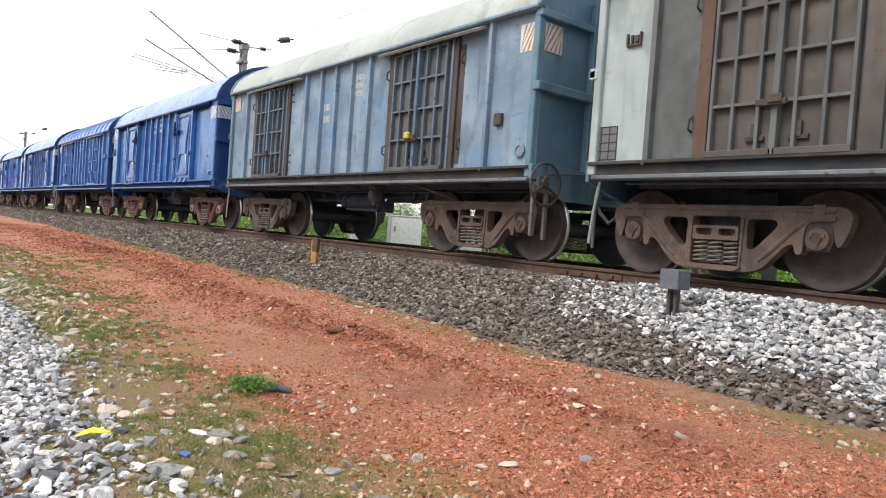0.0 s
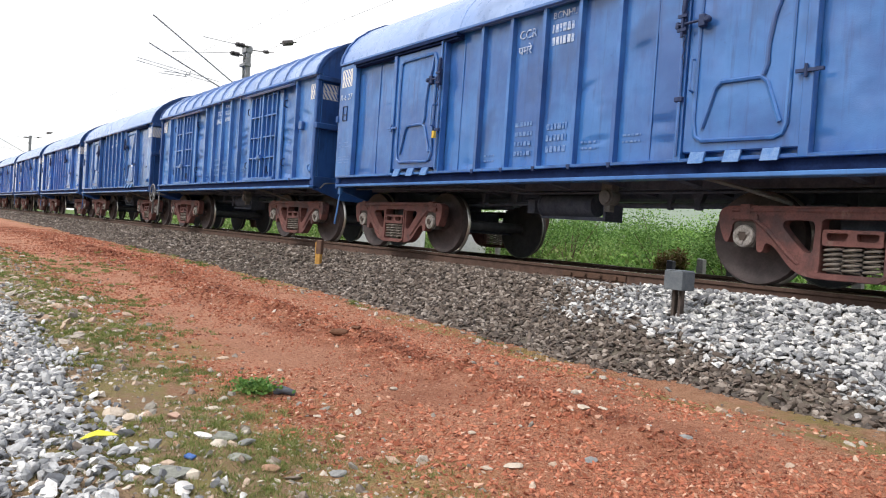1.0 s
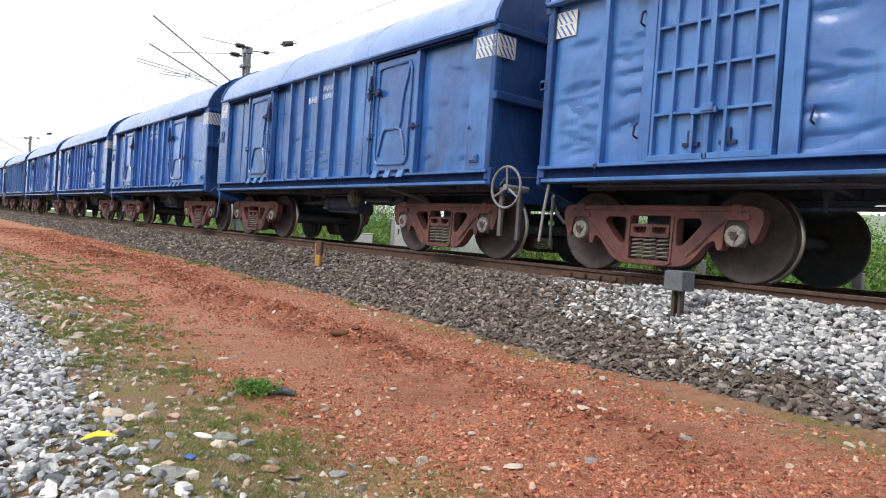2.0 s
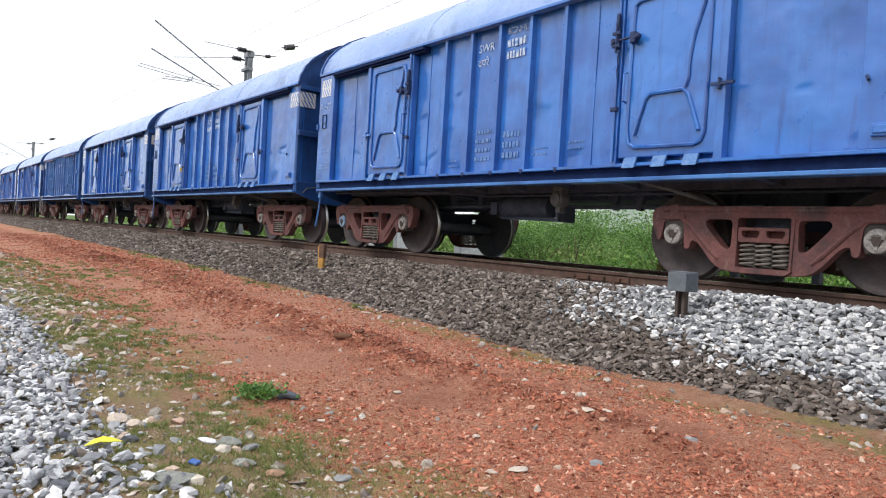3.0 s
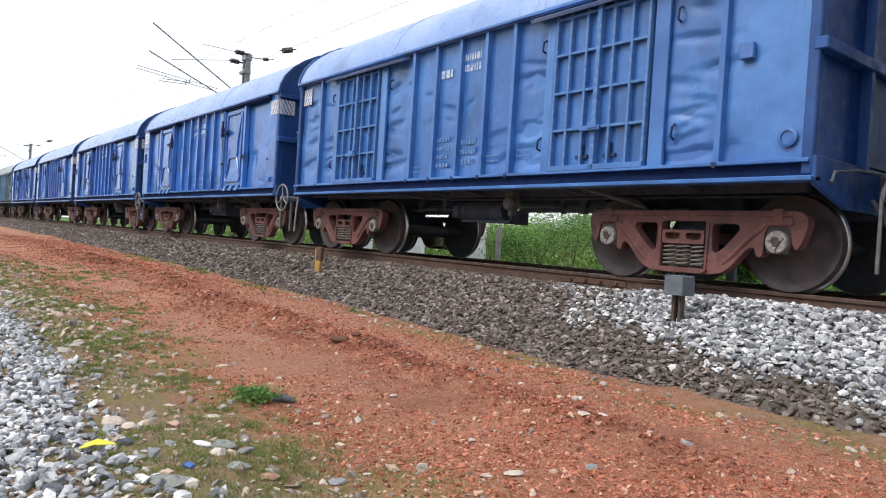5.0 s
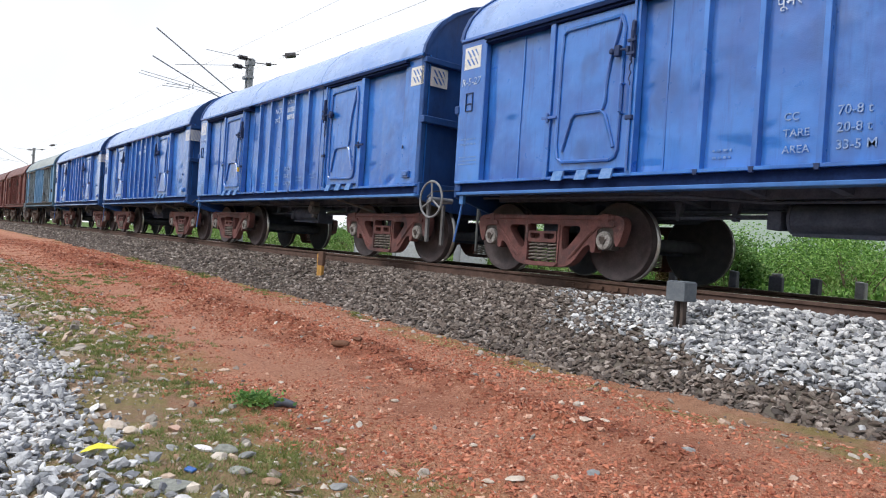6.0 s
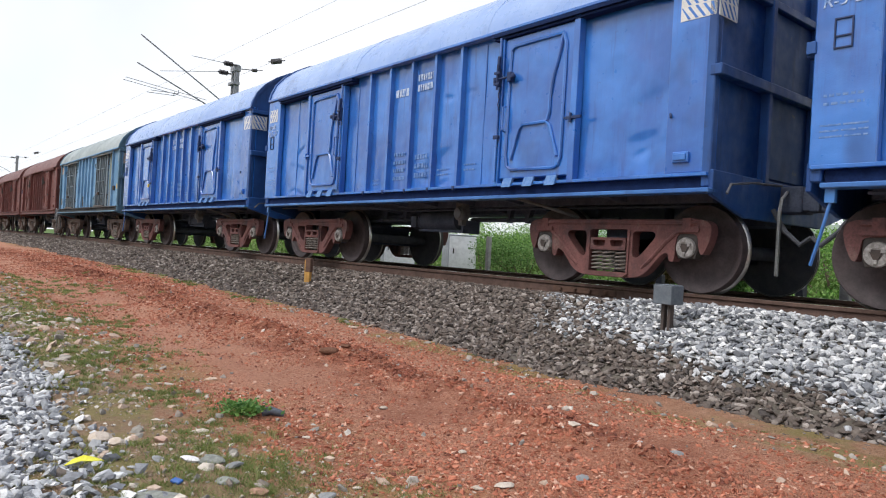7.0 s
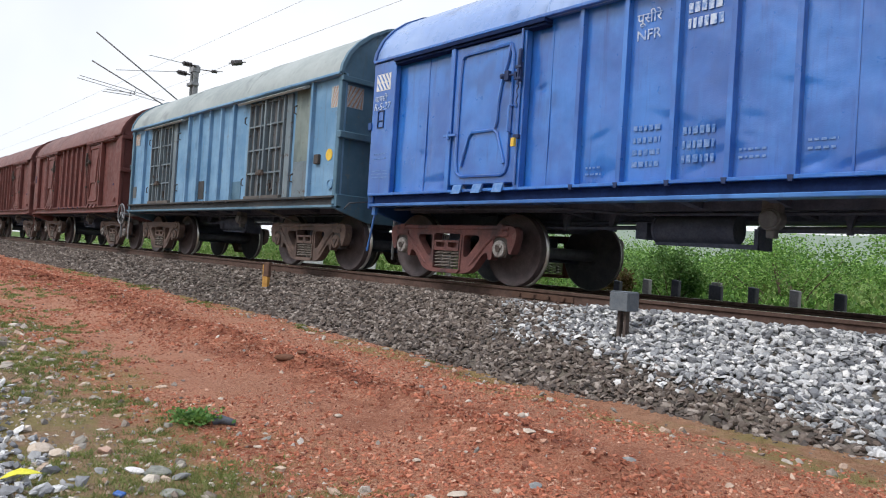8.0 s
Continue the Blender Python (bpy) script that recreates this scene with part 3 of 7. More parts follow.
    # drawgear
    for x, d in ((0.0, -1), (LEN, 1)):
        b = bmesh.new()
        box(b, min(x, x + d * 0.26), max(x, x + d * 0.26), -0.16, 0.16, 0.93, 1.22)
        box(b, min(x + d * 0.22, x + d * 0.52), max(x + d * 0.22, x + d * 0.52), -0.13, 0.16, 0.95, 1.2)
        prism(b, [(x + d * 0.48, -0.2), (x + d * 0.60, -0.14), (x + d * 0.56, 0.02), (x + d * 0.44, 0.06)], "z", 0.94, 1.22)
        part("coupler", b, UNDER, w, "dark greasy knuckle coupler", bevel=0.015)
        b = bmesh.new()
        tube(b, [(x + d * 0.05, -0.35, 0.95), (x + d * 0.2, -0.38, 0.72), (x + d * 0.36, -0.38, 0.58), (x + d * 0.46, -0.36, 0.66)], 0.026, 8)
        part("brake_hose", b, GREASE, w, "black rubber brake hose", smooth=True)
    b = bmesh.new()
    tube(b, [(LEN + 0.1, -0.15, 1.16), (LEN + 0.16, -0.40, 1.06), (LEN + 0.16, -0.44, 0.92)], 0.018, 6)
    box(b, LEN + 0.15, LEN + 0.18, -0.46, -0.43, 0.24, 0.94)
    part("hanging_link", b, PALE_STEEL, w, "pale steel link hanging at the end")
    b = bmesh.new()
    tube(b, [(LEN + 0.06, -0.2, 1.22), (LEN + 0.10, -0.9, 1.18), (LEN + 0.10, -1.35, 1.12), (LEN + 0.12, -1.45, 1.02)], 0.014, 6)
    part("uncoupling_lever", b, GREASE, w, "dark uncoupling lever")


def make_shell(w, c):
    """Floor, side sheets, ends and the arched roof."""
    side, roof = c["side"], c["roof"]
    arch = HIGH_ROOF if c.get("high") else LOW_ROOF
    for s, nm in ((1, "side_wall"), (-1, "side_wall")):
        b = bmesh.new()
        inset = 0.035 if c["side"] in (BLUE, DEEP_BLUE, BLUE_DULL, MAROON) and s > 0 else 0.0
        box(b, 0.02, LEN - 0.02, min(s * (SIDE + inset), s * (SIDE + 0.06)), max(s * (SIDE + inset), s * (SIDE + 0.06)), FLOOR_Z, EAVE)
        part(nm, b, side, w)
    b = bmesh.new()
    box(b, 0.02, LEN - 0.02, SIDE + 0.04, -SIDE - 0.04, FLOOR_Z - 0.02, FLOOR_Z + 0.04)
    part("floor_plate", b, UNDER, w)
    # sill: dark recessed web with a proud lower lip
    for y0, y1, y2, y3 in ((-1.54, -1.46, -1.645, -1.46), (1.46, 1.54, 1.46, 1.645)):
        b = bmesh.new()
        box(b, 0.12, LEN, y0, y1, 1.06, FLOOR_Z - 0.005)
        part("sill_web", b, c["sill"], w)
        b = bmesh.new()
        box(b, 0.12, LEN + 0.03, y2, y3, 1.02, 1.065)
        part("sill_lip", b, c["lip"], w, bevel=0.008)
    b = bmesh.new()
    box(b, 0.02, LEN - 0.02, -1.605, -1.5, FLOOR_Z - 0.003, FLOOR_Z + 0.035)
    part("bottom_rail", b, c.get("rail", side), w, bevel=0.006)
    # ends
    for x, d in ((0.0, -1), (LEN, 1)):
        b = bmesh.new()
        xo = x - d * 0.045
        prism(b, [(-1.5, FLOOR_Z), (1.5, FLOOR_Z), (1.5, EAVE)] + [(y * 0.985, z - 0.02) for y, z in arch[::-1]] + [(-1.5, EAVE)], "x", min(xo, xo - d * 0.04), max(xo, xo - d * 0.04))
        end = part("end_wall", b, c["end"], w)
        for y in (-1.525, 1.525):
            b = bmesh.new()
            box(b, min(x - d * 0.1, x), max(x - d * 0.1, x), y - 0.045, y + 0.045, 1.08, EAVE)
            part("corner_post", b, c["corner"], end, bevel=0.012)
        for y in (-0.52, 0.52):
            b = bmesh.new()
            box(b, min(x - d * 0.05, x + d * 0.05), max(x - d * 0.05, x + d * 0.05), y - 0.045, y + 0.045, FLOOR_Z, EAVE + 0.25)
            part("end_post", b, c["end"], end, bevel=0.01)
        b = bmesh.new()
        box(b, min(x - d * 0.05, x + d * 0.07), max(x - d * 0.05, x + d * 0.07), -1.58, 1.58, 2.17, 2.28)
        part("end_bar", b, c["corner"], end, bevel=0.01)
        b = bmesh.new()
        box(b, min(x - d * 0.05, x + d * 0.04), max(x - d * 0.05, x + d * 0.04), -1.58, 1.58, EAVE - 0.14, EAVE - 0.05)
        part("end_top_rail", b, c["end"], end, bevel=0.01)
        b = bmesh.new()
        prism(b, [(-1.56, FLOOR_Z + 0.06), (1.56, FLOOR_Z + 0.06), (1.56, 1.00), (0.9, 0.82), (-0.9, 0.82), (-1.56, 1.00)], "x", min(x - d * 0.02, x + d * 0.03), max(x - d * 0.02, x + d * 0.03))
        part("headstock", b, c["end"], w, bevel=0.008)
        b = bmesh.new()
        box(b, min(x - d * 0.04, x - d * 0.015), max(x - d * 0.04, x - d * 0.015), -0.47, 0.47, FLOOR_Z + 0.1, EAVE - 0.15)
        part("end_panel", b, c["end_panel"], end, "worn panel in the middle of the end")
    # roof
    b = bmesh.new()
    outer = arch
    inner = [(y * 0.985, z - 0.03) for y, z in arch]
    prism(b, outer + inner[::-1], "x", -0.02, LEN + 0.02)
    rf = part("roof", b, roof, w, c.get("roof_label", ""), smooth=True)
    for x in (0.0, LEN):
        b = bmesh.new()
        prism(b, [(y * 1.012, z + 0.018) for y, z in arch] + inner[::-1], "x", x - 0.035, x + 0.035)
        part("roof_flange", b, c["end"], rf, smooth=True)
    seams = np.linspace(0, LEN, 15)[1:-1] if c.get("ribbed") else (LEN / 3, 2 * LEN / 3)
    for x in seams:
        b = bmesh.new()
        h, t = (0.045, 0.035) if c.get("ribbed") else (0.005, 0.012)
        prism(b, [(y * (1 + h / 4), z + h) for y, z in arch] + inner[::-1], "x", x - t, x + t)
        part("roof_seam", b, roof, rf, smooth=True)
    for y0, y1 in ((-1.63, -1.50), (1.50, 1.63)):
        b = bmesh.new()
        box(b, 0, LEN, y0, y1, EAVE - 0.045, EAVE + 0.0)
        part("eave_rail", b, side, rf, bevel=0.008)


def dented_sheet(seed, count=26, battered=False):
    """The near side sheet, knocked about from inside and out."""
    r = np.random.default_rng(seed)
    xs, zs = np.linspace(0.02, LEN - 0.02, 250), np.linspace(FLOOR_Z, EAVE, 64)
    gx, gz = np.meshgrid(xs, zs, indexing="ij")
    y = np.full(gx.shape, SIDE)
    for _ in range(count):
        cx, cz = r.uniform(0.5, LEN - 0.3), FLOOR_Z + 0.15 + 1.5 * r.random() ** 1.4
        wx, wz, depth = r.uniform(0.10, 0.34), r.uniform(0.10, 0.26), r.uniform(0.006, 0.018)
        if battered:
            wz, depth = r.uniform(0.03, 0.09), r.uniform(0.018, 0.036)
            cx = r.choice([0.55, 1.25, 3.3, 6.5, 8.75, cx]) + r.uniform(-0.12, 0.12)
        u, v = (gx - cx) / wx, (gz - cz + r.uniform(-0.3, 0.3) * (gx - cx)) / wz
        crease = np.where(v > 0, np.exp(-(v * 2.6) ** 2), np.exp(-(v * 0.8) ** 2))
        y = y + depth * np.exp(-u * u) * crease
    for _ in range(24 if battered else 14):                                                                     # small sharp knocks, most of them low
        cx, cz = r.uniform(0.6, LEN - 0.3), FLOOR_Z + 0.08 + 1.3 * r.random() ** 1.6
        wx, wz, depth = r.uniform(0.05, 0.16), r.uniform(0.025, 0.06), r.uniform(0.008, 0.022)
        u, v = (gx - cx) / wx, (gz - cz + r.uniform(-0.5, 0.5) * (gx - cx)) / wz
        y = y + depth * np.exp(-u * u) * np.where(v > 0, np.exp(-(v * 2.2) ** 2), np.exp(-(v * 0.7) ** 2))
    y = y + 0.005 * (1 + np.sin(gx * 5.4 + seed) * np.sin(gz * 4.1))
    fold = np.abs((gx - 3.83) / 0.585 % 1.0 - 0.5 - 0.12 * np.sin(seed + np.floor((gx - 3.83) / 0.585) * 2.4))      # a soft upright fold in each panel
    y = y + 0.009 * np.exp(-(fold / 0.10) ** 2) * (0.6 + 0.4 * np.sin(gz * 3.0 + gx))
    n, m = len(xs), len(zs)
    v = np.stack([gx, np.minimum(y, SIDE + 0.036), gz], -1).reshape(-1, 3)
    i = (np.arange(n - 1)[:, None] * m + np.arange(m - 1)[None, :]).ravel()
    return v, np.stack([i, i + m, i + m + 1, i + 1], 1)


def bars(b, x0, x1, z0, rows, h, gap, y, rnd, word=0.09):
    """Unreadable stencil lines: short bars in rows."""
    for r in range(rows):
        z = z0 - r * (h + gap)
        x = x0
        while x < x1:
            wdt = min(x1 - x, word * rnd.uniform(0.5, 1.3))
            box(b, x, x + wdt, y - 0.003, y, z, z + h)
            x += wdt + 0.02


def lettering(w, text, x, z, size, y, label="white stencilled lettering", slant=0.0, ink=None):
    cu = bpy.data.curves.new("lettering", "FONT")
    cu.body = text
    cu.size = size
    cu.extrude = 0.002
    cu.shear = slant
    cu.resolution_u = 3
    cu.offset = 0.0005
    tmp = bpy.data.objects.new("lettering", cu)
    scene.collection.objects.link(tmp)
    me = bpy.data.meshes.new_from_object(tmp.evaluated_get(bpy.context.evaluated_depsgraph_get()))
    bpy.data.objects.remove(tmp)
    me.materials.clear()
    me.materials.append(ink or STENCIL)
    o = new("lettering", me)
    o.parent = w
    o.matrix_basis = pose(x, y - 0.004, z, 90, 0, 0)
    o["label"] = label
    return o


def hatch(b, x0, x1, z0, z1, put, flip=1, tiers=2):
    """Slanting stripes in two tiers, cut off at the edges of their plate; put() sets (u, z) into space."""
    pitch, wide, zm = 0.084, 0.032, (z0 + z1) / 2
    for za, zb in ((z0 + 0.008, zm - 0.008), (zm + 0.008, z1 - 0.008)) if tiers == 2 else ((z0 + 0.008, z1 - 0.008),):
        lean = (zb - za) * (0.75 if tiers == 2 else 0.6)
        u = x0 - lean
        while u < x1 + lean:
            at = (u, u + wide, u + wide + lean, u + lean) if flip > 0 else (u + lean, u + lean + wide, u + wide, u)
            q = [(min(max(a, x0 + 0.006), x1 - 0.006), z) for a, z in zip(at, (za, za, zb, zb))]
            if abs(q[1][0] - q[0][0]) + abs(q[2][0] - q[3][0]) > 0.03:
                put(b, q)
            u += pitch


def make_marks(w, k, plate=CREAM, stripes=STRIPE, flush=False):
    """Hazard plates at the corners."""
    old, square = stripes is ORANGE, k in (7, 10)
    y0, y1 = (SIDE - 0.012, SIDE - 0.002) if flush else (PROUD, -1.567)
    for x0, x1, z0, z1, y, flip in (((0.08, 0.42, 2.76 if k in (11, 12) else 2.80, 3.01 if k in (11, 12) else 3.11, y0, -1),) if k else ()) + ((9.64 if flush else 9.62, 9.92 if flush else 10.015, 2.70 if old else 2.77, 3.06, y1, -1),):
        a, b = bmesh.new(), bmesh.new()
        x0 = 9.68 if square and x0 > 5 else x0
        box(a, x0, x1, y - 0.003, y, z0, z1)
        m = 0.035 if (square and x0 > 5) or (k == 9 and x0 < 5) else 0.0
        hatch(b, x0 + m, x1 - m, z0 + m, z1 - m, lambda bb, q: prism(bb, q, "y", y - 0.005, y - 0.002), 1 if old else flip, 1 if old else 2)
        part("corner_plate", a, plate, w, "pale plate with slanting stripes")
        part("hatching", b, stripes, w)["kind"] = "stuff"
    xe = LEN - 0.041 if flush else LEN + 0.001
    ya, yb = (-1.46, -1.10) if flush else (-1.45, -1.12) if square else (-1.56, -1.22)
    a, b = bmesh.new(), bmesh.new()
    box(a, xe - 0.004, xe + 0.003, ya, yb, 2.70 if old else 2.76, 3.06)
    m = 0.035 if square else 0.0
    hatch(b, ya + m, yb - m, (2.70 if old else 2.76) + m, 3.06 - m, lambda bb, q: prism(bb, q, "x", xe + 0.002, xe + 0.005), 1 if old else -1, 1 if old else 2)
    part("end_plate", a, plate, w, "pale striped plate on the end")
    part("hatching", b, stripes, w)["kind"] = "stuff"


def make_small_fittings(w, c, rnd):
    side = c["side"]
    b = bmesh.new()
    box(b, 9.62, 9.80, SIDE - 0.10, SIDE, 1.33, 1.44)
    box(b, 9.64, 9.78, SIDE - 0.115, SIDE - 0.10, 1.35, 1.42)
    part("label_holder", b, side, w, bevel=0.008)
    b = bmesh.new()
    box(b, 9.40, LEN - 0.06, SIDE - 0.02, SIDE, FLOOR_Z + 0.035, FLOOR_Z + 0.07)
    part("sill_strip", b, side, w)
    b = bmesh.new()
    tube(b, [(9.56, SIDE, 1.84), (9.56, SIDE - 0.07, 1.84), (9.58, SIDE - 0.09, 1.80)], 0.014, 6)
    part("rope_hook", b, LATCH, w, "small dark rope hook")
    b = bmesh.new()
    for x0, x1, z0, z1 in ((0.16, 0.172, 2.20, 2.46), (0.298, 0.31, 2.20, 2.46), (0.172, 0.298, 2.20, 2.212), (0.172, 0.298, 2.30, 2.312), (0.172, 0.298, 2.448, 2.46)):
        box(b, x0, x1, PROUD - 0.014, PROUD, z0, z1)
    part("card_holder", b, LATCH, w, "dark card-holder frame")
    b = bmesh.new()
    box(b, -0.06, 0.02, PROUD - 0.02, PROUD + 0.06, 2.19, 2.30)
    part("bar_end", b, c["corner"], w, bevel=0.006)
    b = bmesh.new()
    box(b, 0.15, 0.23, -1.60, -1.55, 0.90, 1.03)
    part("step_bracket", b, c["lip"], w)
    b = bmesh.new()
    tube(b, [(0.19, -1.57, 0.92), (0.13, -1.57, 0.66), (0.05, -1.57, 0.36)], 0.016, 6)
    part("step_rod", b, c["lip"], w)


def plug_door(w, c, x0, x1, mirror):
    """A hinged steel door with pressed outlines. mirror: the lock is at its rear edge instead of its front edge."""
    side = c["side"]
    y = PROUD + 0.02
    b = bmesh.new()
    box(b, x0 + 0.03, x1 - 0.03, y, SIDE, 1.28, 3.10)
    door = part("door", b, side, w, "", bevel=0.012)
    u = (lambda s: x1 - s) if mirror else (lambda s: x0 + s)     # s runs from the hinge edge to the lock edge
    wd = x1 - x0
    # pressed outline: a rounded loop open at its pinched side
    loop = [(wd - 0.20, 2.99), (0.22, 2.98), (0.16, 2.93), (0.145, 2.6), (0.14, 1.6), (0.17, 1.44), (0.25, 1.39), (wd - 0.26, 1.38), (wd - 0.19, 1.41), (wd - 0.155, 1.50), (wd - 0.15, 2.86), (wd - 0.20, 2.99)]
    pinch = [(wd - 0.20, 2.99), (wd - 0.24, 2.78), (wd - 0.33, 2.50), (wd - 0.37, 2.25), (wd - 0.37, 2.06), (wd - 0.40, 1.97)]
    trap = [(wd - 0.22, 1.52), (wd - 0.36, 1.90), (wd - 0.42, 1.95), (0.42, 1.95), (0.36, 1.90), (0.24, 1.52)]
    if mirror:
        loop, pinch, trap = [[(wd - s, z) for s, z in p] for p in (loop, pinch, trap)]
    for pts in (loop, pinch, trap):
        b = bmesh.new()
        tube(b, [(u(s), y - 0.012, z) for s, z in pts], 0.022, 6)
        part("pressing", b, side, door, smooth=True)
    # edge posts
    b = bmesh.new()
    box(b, x1 - 0.03, x1 + 0.06, PROUD - 0.01, SIDE, FLOOR_Z, EAVE - 0.06)
    part("door_post", b, side, w, bevel=0.006)
    b = bmesh.new()
    box(b, x0 - 0.05, x0 + 0.03, PROUD - 0.01, SIDE, FLOOR_Z, EAVE - 0.06)
    part("door_post", b, side, w, bevel=0.006)
    # lock bar, bolt and grab handle at the lock edge; hinges at the other
    lock, hinge = (x0 - 0.01, x1) if mirror else (x1 + 0.01, x0)
    d = 1 if mirror else -1
    b = bmesh.new()
    tube(b, [(lock, PROUD - 0.03, 1.25), (lock, PROUD - 0.03, 3.12)], 0.015, 6)
    part("lock_bar", b, side, door)
    b = bmesh.new()
    box(b, lock - 0.028, lock + 0.022, PROUD - 0.06, PROUD, 2.48, 2.72)
    tube(b, [(lock - 0.08, PROUD - 0.05, 2.575), (lock + d * 0.24 + (0.08 if d < 0 else 0), PROUD - 0.05, 2.585)], 0.016, 6)
    box(b, min(lock + d * 0.17, lock + d * 0.24), max(lock + d * 0.17, lock + d * 0.24), PROUD - 0.065, PROUD, 2.52, 2.64)
    box(b, lock - 0.09, lock - 0.05, PROUD - 0.06, PROUD, 2.54, 2.61)
    prism(b, [(lock - 0.020, 2.70), (lock + 0.018, 2.70), (lock + 0.030, 2.86), (lock + 0.008, 2.88), (lock - 0.012, 2.86)], "y", PROUD - 0.075, PROUD - 0.03)
    part("latch", b, c["latch"], door, "dark steel latch", bevel=0.006)
    b = bmesh.new()
    for z0, z1 in ((2.50, 2.53), (2.64, 2.67)):
        box(b, lock - 0.05, lock + 0.05, PROUD - 0.085, PROUD - 0.055, z0, z1)
    tube(b, [(lock, PROUD - 0.07, 2.44), (lock, PROUD - 0.07, 2.76)], 0.014, 8)
    lathe(b, [(0.030, PROUD - 0.03), (0.034, PROUD - 0.07), (0.020, PROUD - 0.085)], 12, lock + d * 0.27, 2.58)
    part("latch_fork", b, c["latch"], door, "forked latch keeper with a round boss")
    b = bmesh.new()
    links = [(lock + d * 0.02 + 0.015 * math.sin(q * 1.9), PROUD - 0.045, 2.46 - 0.036 * q) for q in range(9)]
    tube(b, links, 0.007, 5)
    part("latch_chain", b, c["latch"], door, "thin hanging chain")
    b = bmesh.new()
    box(b, lock - 0.05, lock + 0.04, PROUD - 0.05, PROUD, 1.80, 1.85)
    part("lower_latch", b, c["latch"], door, "", bevel=0.006)
    b = bmesh.new()
    gx = lock + d * 0.13
    tube(b, [(gx, PROUD + 0.02, 1.88), (gx, PROUD - 0.06, 1.90), (gx, PROUD - 0.06, 2.20), (gx, PROUD + 0.02, 2.22)], 0.014, 6)
    part("grab_handle", b, side, door)
    b = bmesh.new()
    for z in (1.92,):
        box(b, hinge - 0.09, hinge + 0.15, PROUD - 0.035, PROUD - 0.005, z + 0.01, z + 0.04)
        tube(b, [(hinge, PROUD - 0.028, z - 0.03), (hinge, PROUD - 0.028, z + 0.08)], 0.017, 6)
    part("hinge", b, c["latch"] if mirror else side, door)
    # three chute flaps at the foot
    for s in (0.22, 0.58, 0.94):
        b = bmesh.new()
        xx = x0 + s * wd / 1.2
        prism(b, [(PROUD - 0.015, 1.18), (PROUD - 0.05, 1.165), (PROUD - 0.005, 1.285), (PROUD + 0.02, 1.285)], "x", xx - 0.08, xx + 0.08)
        part("flap", b, c["flap"], door, "pale worn flap")
    # runner over the door
    b = bmesh.new()
    box(b, x0 - 1.25 if not mirror else x0 - 0.15, x1 + 0.35 if not mirror else x1 + 1.35, PROUD - 0.05, SIDE, EAVE - 0.10, EAVE - 0.055)
    box(b, x0 - 1.25 if not mirror else x0 - 0.15, x1 + 0.35 if not mirror else x1 + 1.35, PROUD - 0.02, SIDE, EAVE - 0.135, EAVE - 0.11)
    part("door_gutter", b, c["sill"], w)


def plug_wagon(c):
    """A bogie covered wagon with two hinged doors and five ribs on its side."""
    w = empty("freight_wagon", pose(0, YT, ZR), c["label"], "freight wagon", "wagons of the passing train")
    make_shell(w, c)
    make_running_gear(w, c["bogie"], c["caps"])
    side = c["side"]
    rnd = random.Random(3)
    b = bmesh.new()
    box(b, 0.0, 0.53, PROUD, SIDE, FLOOR_Z + 0.005, EAVE - 0.05)
    part("corner_pillar", b, side, w, bevel=0.01)
    b = bmesh.new()
    box(b, 9.52, LEN - 0.005, -1.565, SIDE, FLOOR_Z + 0.04, EAVE - 0.05)
    part("corner_pillar", b, side, w, bevel=0.006)
    for x in (3.83, 4.41, 5.00, 5.58, 6.17):
        b = bmesh.new()
        prism(b, [(x - 0.044, SIDE + 0.03), (x - 0.026, RIB), (x + 0.026, RIB), (x + 0.034, SIDE + 0.03)], "z", FLOOR_Z + 0.03, EAVE - 0.05)
        rib = part("rib", b, side, w)
        b = bmesh.new()
        prism(b, [(x - 0.028, FLOOR_Z + 0.034), (x + 0.028, FLOOR_Z + 0.034), (x + 0.018, FLOOR_Z - 0.022), (x - 0.018, FLOOR_Z - 0.022)], "y", PROUD - 0.012, PROUD + 0.03)
        part("rib_foot", b, LATCH, rib)
    for x in (1.18, 3.38, 6.62, 9.53):
        b = bmesh.new()
        box(b, x - 0.010, x + 0.010, SIDE - 0.003, SIDE + 0.03, FLOOR_Z + 0.03, EAVE - 0.1)
        part("sheet_seam", b, side, w)
    plug_door(w, c, 1.78, 3.00, False)
    plug_door(w, c, 7.04, 8.27, True)
    make_small_fittings(w, c, rnd)
    return w


